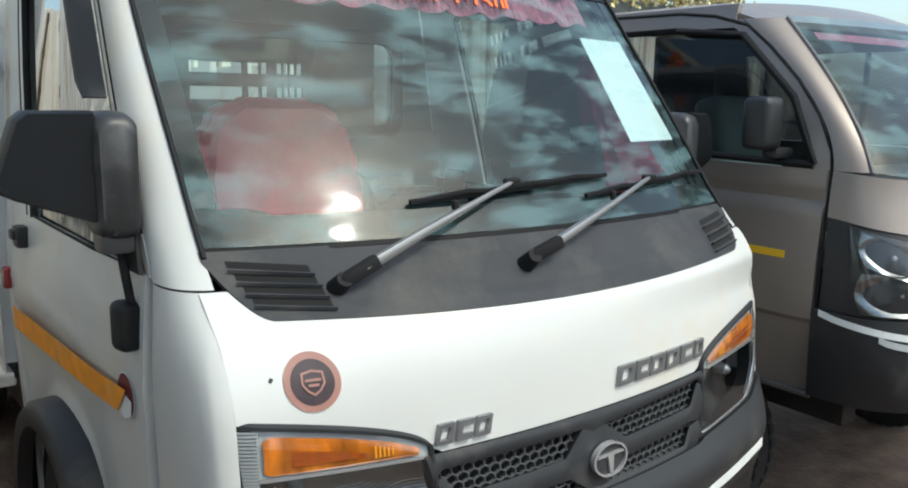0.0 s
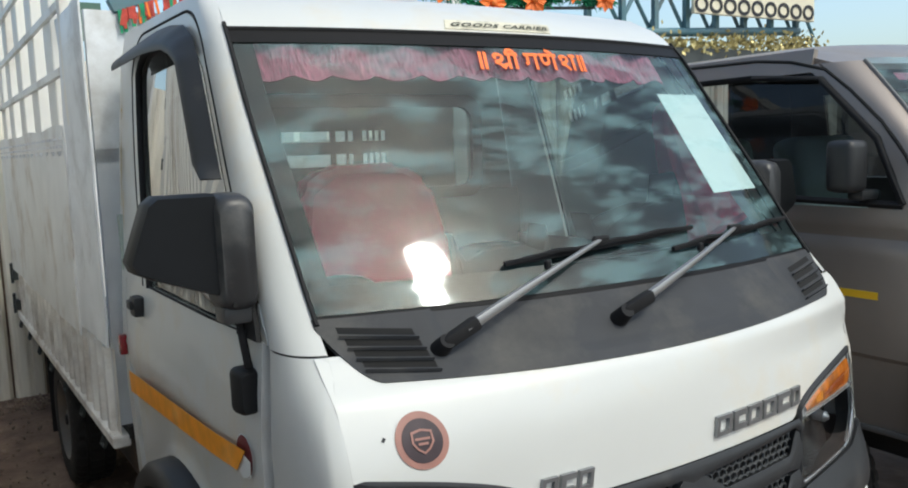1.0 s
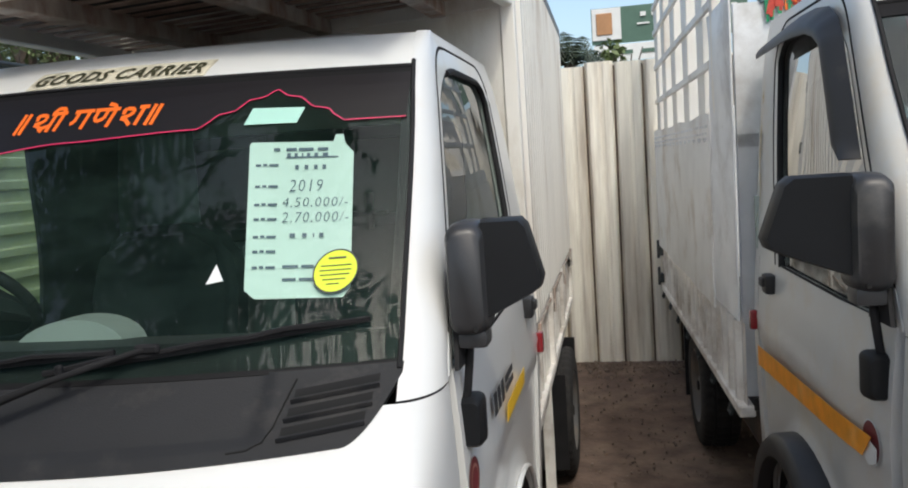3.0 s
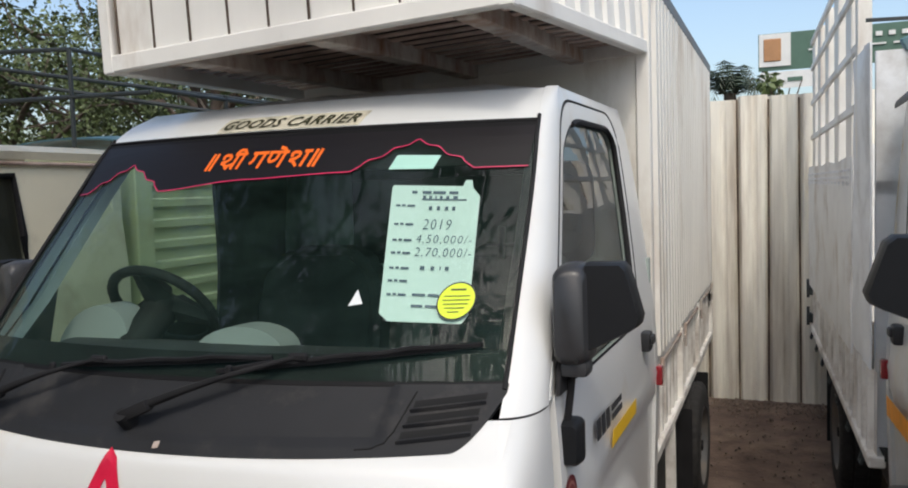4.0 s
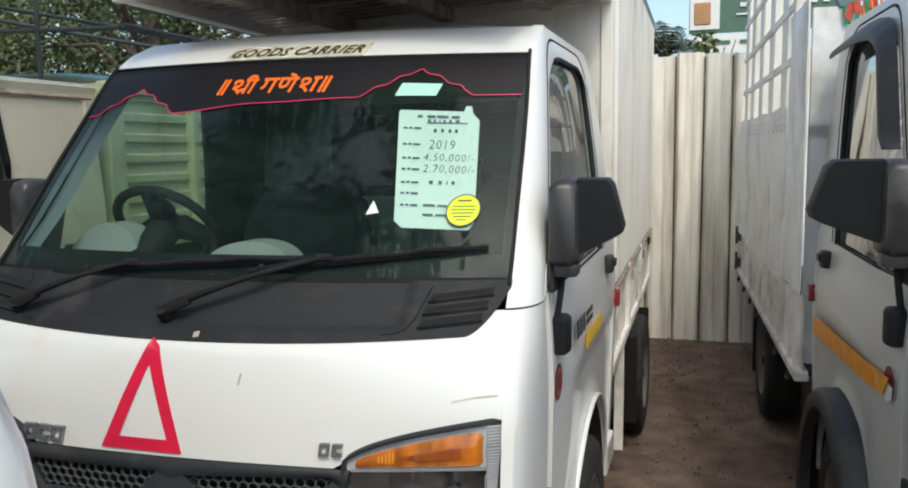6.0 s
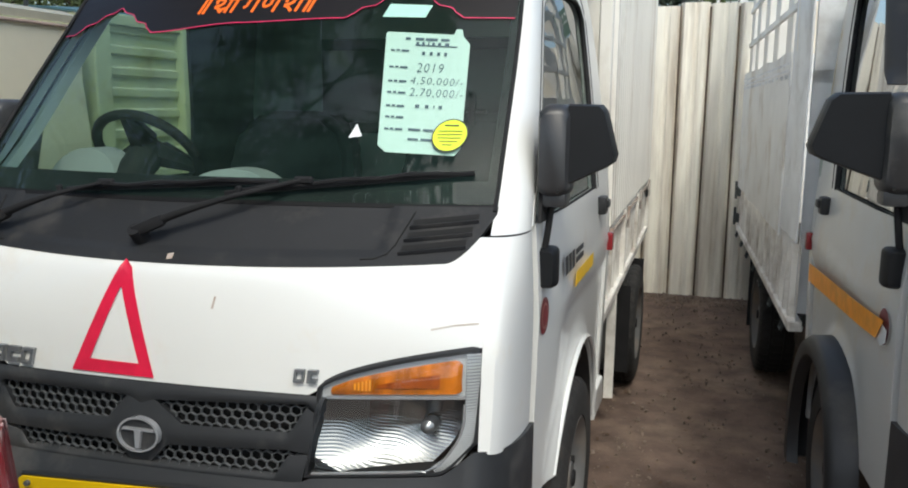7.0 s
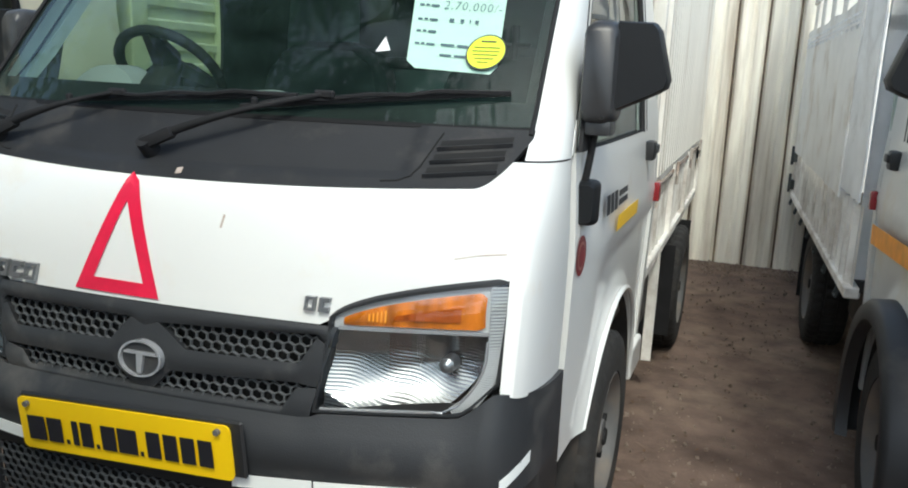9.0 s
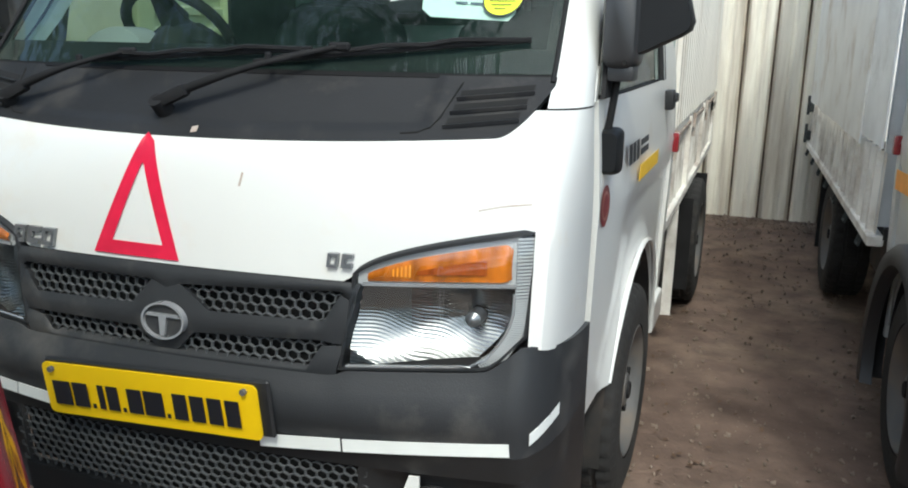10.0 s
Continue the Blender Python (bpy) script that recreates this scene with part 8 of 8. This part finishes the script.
tree(-5.6, 7.4, 5.6, 2.8, 11, "leafy green tree with a loose crown behind the trucks", clumps=58, per=420, size=0.052)
tree(-9.5, 9.0, 6.2, 3.2, 12, "leafy green tree with bare lower boughs", clumps=60, per=220, size=0.10)
tree(-3.4, 8.6, 4.2, 1.9, 15, "dry thin tree with sparse leaves", LEAF_DRY, clumps=30, per=150, size=0.08)
tree(-8.7, 6.8, 3.5, 2.2, 35, "low dense green tree at the end of the yard", clumps=70, per=240, size=0.08)
tree(-6.4, 9.4, 3.6, 2.6, 33, "low dense green tree behind the yard", clumps=80, per=240, size=0.09)
tree(-3.9, 9.8, 3.0, 1.6, 37, "low dry bushy tree behind the yard", LEAF_DRY, clumps=40, per=200, size=0.08)

tree(-2.6, -2.0, 9.0, 2.9, 17, "tall leafy tree whose crown overhangs the yard", clumps=170, per=260, size=0.10)

# unseen tree, added to keep bright sky out of the box truck's windscreen
tree(-6.8, -2.4, 8.5, 3.3, 19, "tall spreading tree added unseen to darken the windscreen's reflection", clumps=150, per=260, size=0.11)
tree(-1.6, -10.4, 5.0, 2.6, 23, "broad leafy tree at the open side of the yard", clumps=70, per=220, size=0.11)
tree(4.6, -11.0, 4.8, 2.6, 29, "broad leafy tree with a dense low crown", clumps=70, per=220, size=0.11)

palm = thing("palm_tree", "small palm with drooping fronds beyond the fence", "tree", pose(0.50, 9.0, 0))
bm = bmesh.new()
add_path(bm, [(0, 0, -0.05), (0.05, 0, 1.2), (0, 0, 2.55)], [0.12, 0.09, 0.07], 8)
part("trunk", bm, BARK, palm, smooth=60)
rp_ = random.Random(3)
for k in range(24):
    bm = bmesh.new()
    a = 2 * math.pi * k / 24 + rp_.uniform(-0.2, 0.2)
    L, up = rp_.uniform(0.5, 0.72), rp_.uniform(0.15, 0.5)
    mid = [Vector((math.cos(a) * L * t, math.sin(a) * L * t, 2.55 + up * math.sin(t * 2.2) - 0.42 * t * t)) for t in [i / 9 for i in range(10)]]
    for i in range(9):
        d = (mid[i + 1] - mid[i]).normalized()
        s = d.cross(Vector((0, 0, 1))).normalized()
        for sg in (1, -1):
            for h2 in (0.0, 0.5):
                p = mid[i].lerp(mid[i + 1], h2)
                tip = p + s * sg * 0.17 * (1 - i / 12) + d * 0.08 - Vector((0, 0, 0.06))
                bm.faces.new([bm.verts.new(p), bm.verts.new(p + d * 0.03), bm.verts.new(tip)])
    part("frond", bm, PALM_LEAF, palm)

shrub = thing("shrub", "leafy twig growing over the top of the fence", "shrub", pose(1.08, 5.25, 0))
bm = bmesh.new()
rs = random.Random(8)
for k in range(7):
    e = Vector((rs.uniform(-0.12, 0.15), rs.uniform(-0.06, 0.06), rs.uniform(2.14, 2.27)))
    add_path(bm, [(0, 0, 0), (e.x * 0.3, 0, 1.9), e], [0.016, 0.010, 0.004], 5)
part("stem", bm, BARK, shrub, smooth=60)
bm = bmesh.new()
for k in range(5):
    leaf_cloud(bm, (rs.uniform(-0.11, 0.14), rs.uniform(-0.05, 0.05), rs.uniform(2.13, 2.25)), 0.07, 20, 0.06, rs)
tagged(part("leaves", bm, LEAF, shrub), kind="stuff")


def sign_board(x0, x1, z0, z1, y, label):
    s = thing("sign_board", label, "sign board", pose(0, y, 0))
    bm = bmesh.new()
    add_box(bm, ((x0 + x1) / 2, 0, lerp(z0, z1, 0.67)), (x1 - x0, 0.05, (z1 - z0) * 0.66))
    part("board_panel", bm, SIGN_GREEN, s)
    w, h = x1 - x0, z1 - z0
    bm = bmesh.new()
    add_box(bm, (x0 + w * 0.10, -0.04, z1 - h * 0.30), (w * 0.19, 0.02, h * 0.58))
    part("white_panel", bm, SIGN_WHITE, s)
    bm = bmesh.new()
    add_box(bm, (x0 + w * 0.085, -0.06, z1 - h * 0.30), (w * 0.105, 0.02, h * 0.40), bevel=0.01)
    part("brown_patch", bm, SIGN_BROWN, s)
    bm = bmesh.new()
    add_box(bm, (x0 + w * 0.31, -0.04, z0 + h * 0.16), (w * 0.60, 0.02, h * 0.30))
    part("lower_band", bm, SIGN_WHITE, s)
    bm = bmesh.new()
    for k in range(9):
        add_box(bm, (x0 + w * (0.34 + 0.072 * k), -0.045, z1 - h * 0.17), (w * 0.036, 0.02, h * 0.075))
    for k in range(5):
        add_box(bm, (x0 + w * (0.34 + 0.12 * k), -0.045, z1 - h * 0.34), (w * 0.08, 0.02, h * 0.03))
    tagged(part("letter_bar", bm, SIGN_WHITE, s), kind="stuff")
    bm = bmesh.new()
    for k in range(3):
        add_box(bm, (x0 + w * (0.22 + 0.15 * k), -0.055, z0 + h * 0.16), (w * 0.09, 0.02, h * 0.07))
    tagged(part("dark_bar", bm, SIGN_GREEN, s), kind="stuff")
    for x in (x0 + 0.1, x1 - 0.1):
        bm = bmesh.new()
        add_tube(bm, (x, 0.06, 0), (x, 0.06, z1), 0.05, 8)
        part("post", bm, DARK_STEEL, s)
    return s


sign_board(0.65, 3.28, 3.07, 4.01, 14.0, "green and white shop sign board on posts beyond the fence")

# ---- grit and fallen leaves on the yard ----
rg = random.Random(21)
bm = bmesh.new()
for i in range(3400):
    if i % 4 == 3:                                  # rubble swept against the fence
        x, y = rg.uniform(-0.2, 2.6), 4.74 - abs(rg.gauss(0, 0.14))
    elif i % 2:
        x, y = rg.uniform(-1.5, 4.0), rg.uniform(-1.2, 4.7)
    else:
        x, y = rg.uniform(0.6, 1.75), rg.uniform(-0.2, 4.75)
    s = 0.003 + 0.011 * rg.random() ** 3 + (0.006 if i % 4 == 3 else 0)
    m = Matrix.Translation((x, y, s * 0.3)) @ Euler((rg.random() * 3, rg.random() * 3, rg.random() * 3)).to_matrix().to_4x4() @ Matrix.Diagonal((s, s * rg.uniform(0.6, 1), s * rg.uniform(0.4, 0.8), 1))
    o = [m @ Vector(q) for q in ((1, 0, 0), (-1, 0, 0), (0, 1, 0), (0, -1, 0), (0, 0, 1), (0, 0, -1))]
    v = [bm.verts.new(q) for q in o]
    for a, b, c in ((0, 2, 4), (2, 1, 4), (1, 3, 4), (3, 0, 4), (2, 0, 5), (1, 2, 5), (3, 1, 5), (0, 3, 5)):
        bm.faces.new((v[a], v[b], v[c]))
tagged(part("gravel", bm, STONE), "loose grit and small stones on the yard", "gravel", kind="stuff")
bm = bmesh.new()
for i in range(760):
    x, y = rg.uniform(0.5, 1.8), (rg.uniform(-0.9, 4.6) if i % 3 else 4.7 - abs(rg.gauss(0, 0.5)))
    a = rg.random() * 6.28
    d = Vector((math.cos(a), math.sin(a), rg.uniform(-0.1, 0.5))) * rg.uniform(0.010, 0.03)
    s = Vector((-math.sin(a), math.cos(a), 0.1)) * 0.007
    p = Vector((x, y, 0.006))
    bm.faces.new([bm.verts.new(p), bm.verts.new(p + d * 0.5 + s), bm.verts.new(p + d), bm.verts.new(p + d * 0.5 - s)])
tagged(part("fallen_leaves", bm, DRY_LEAF), "dry fallen leaves scattered on the earth", "leaves", kind="stuff")
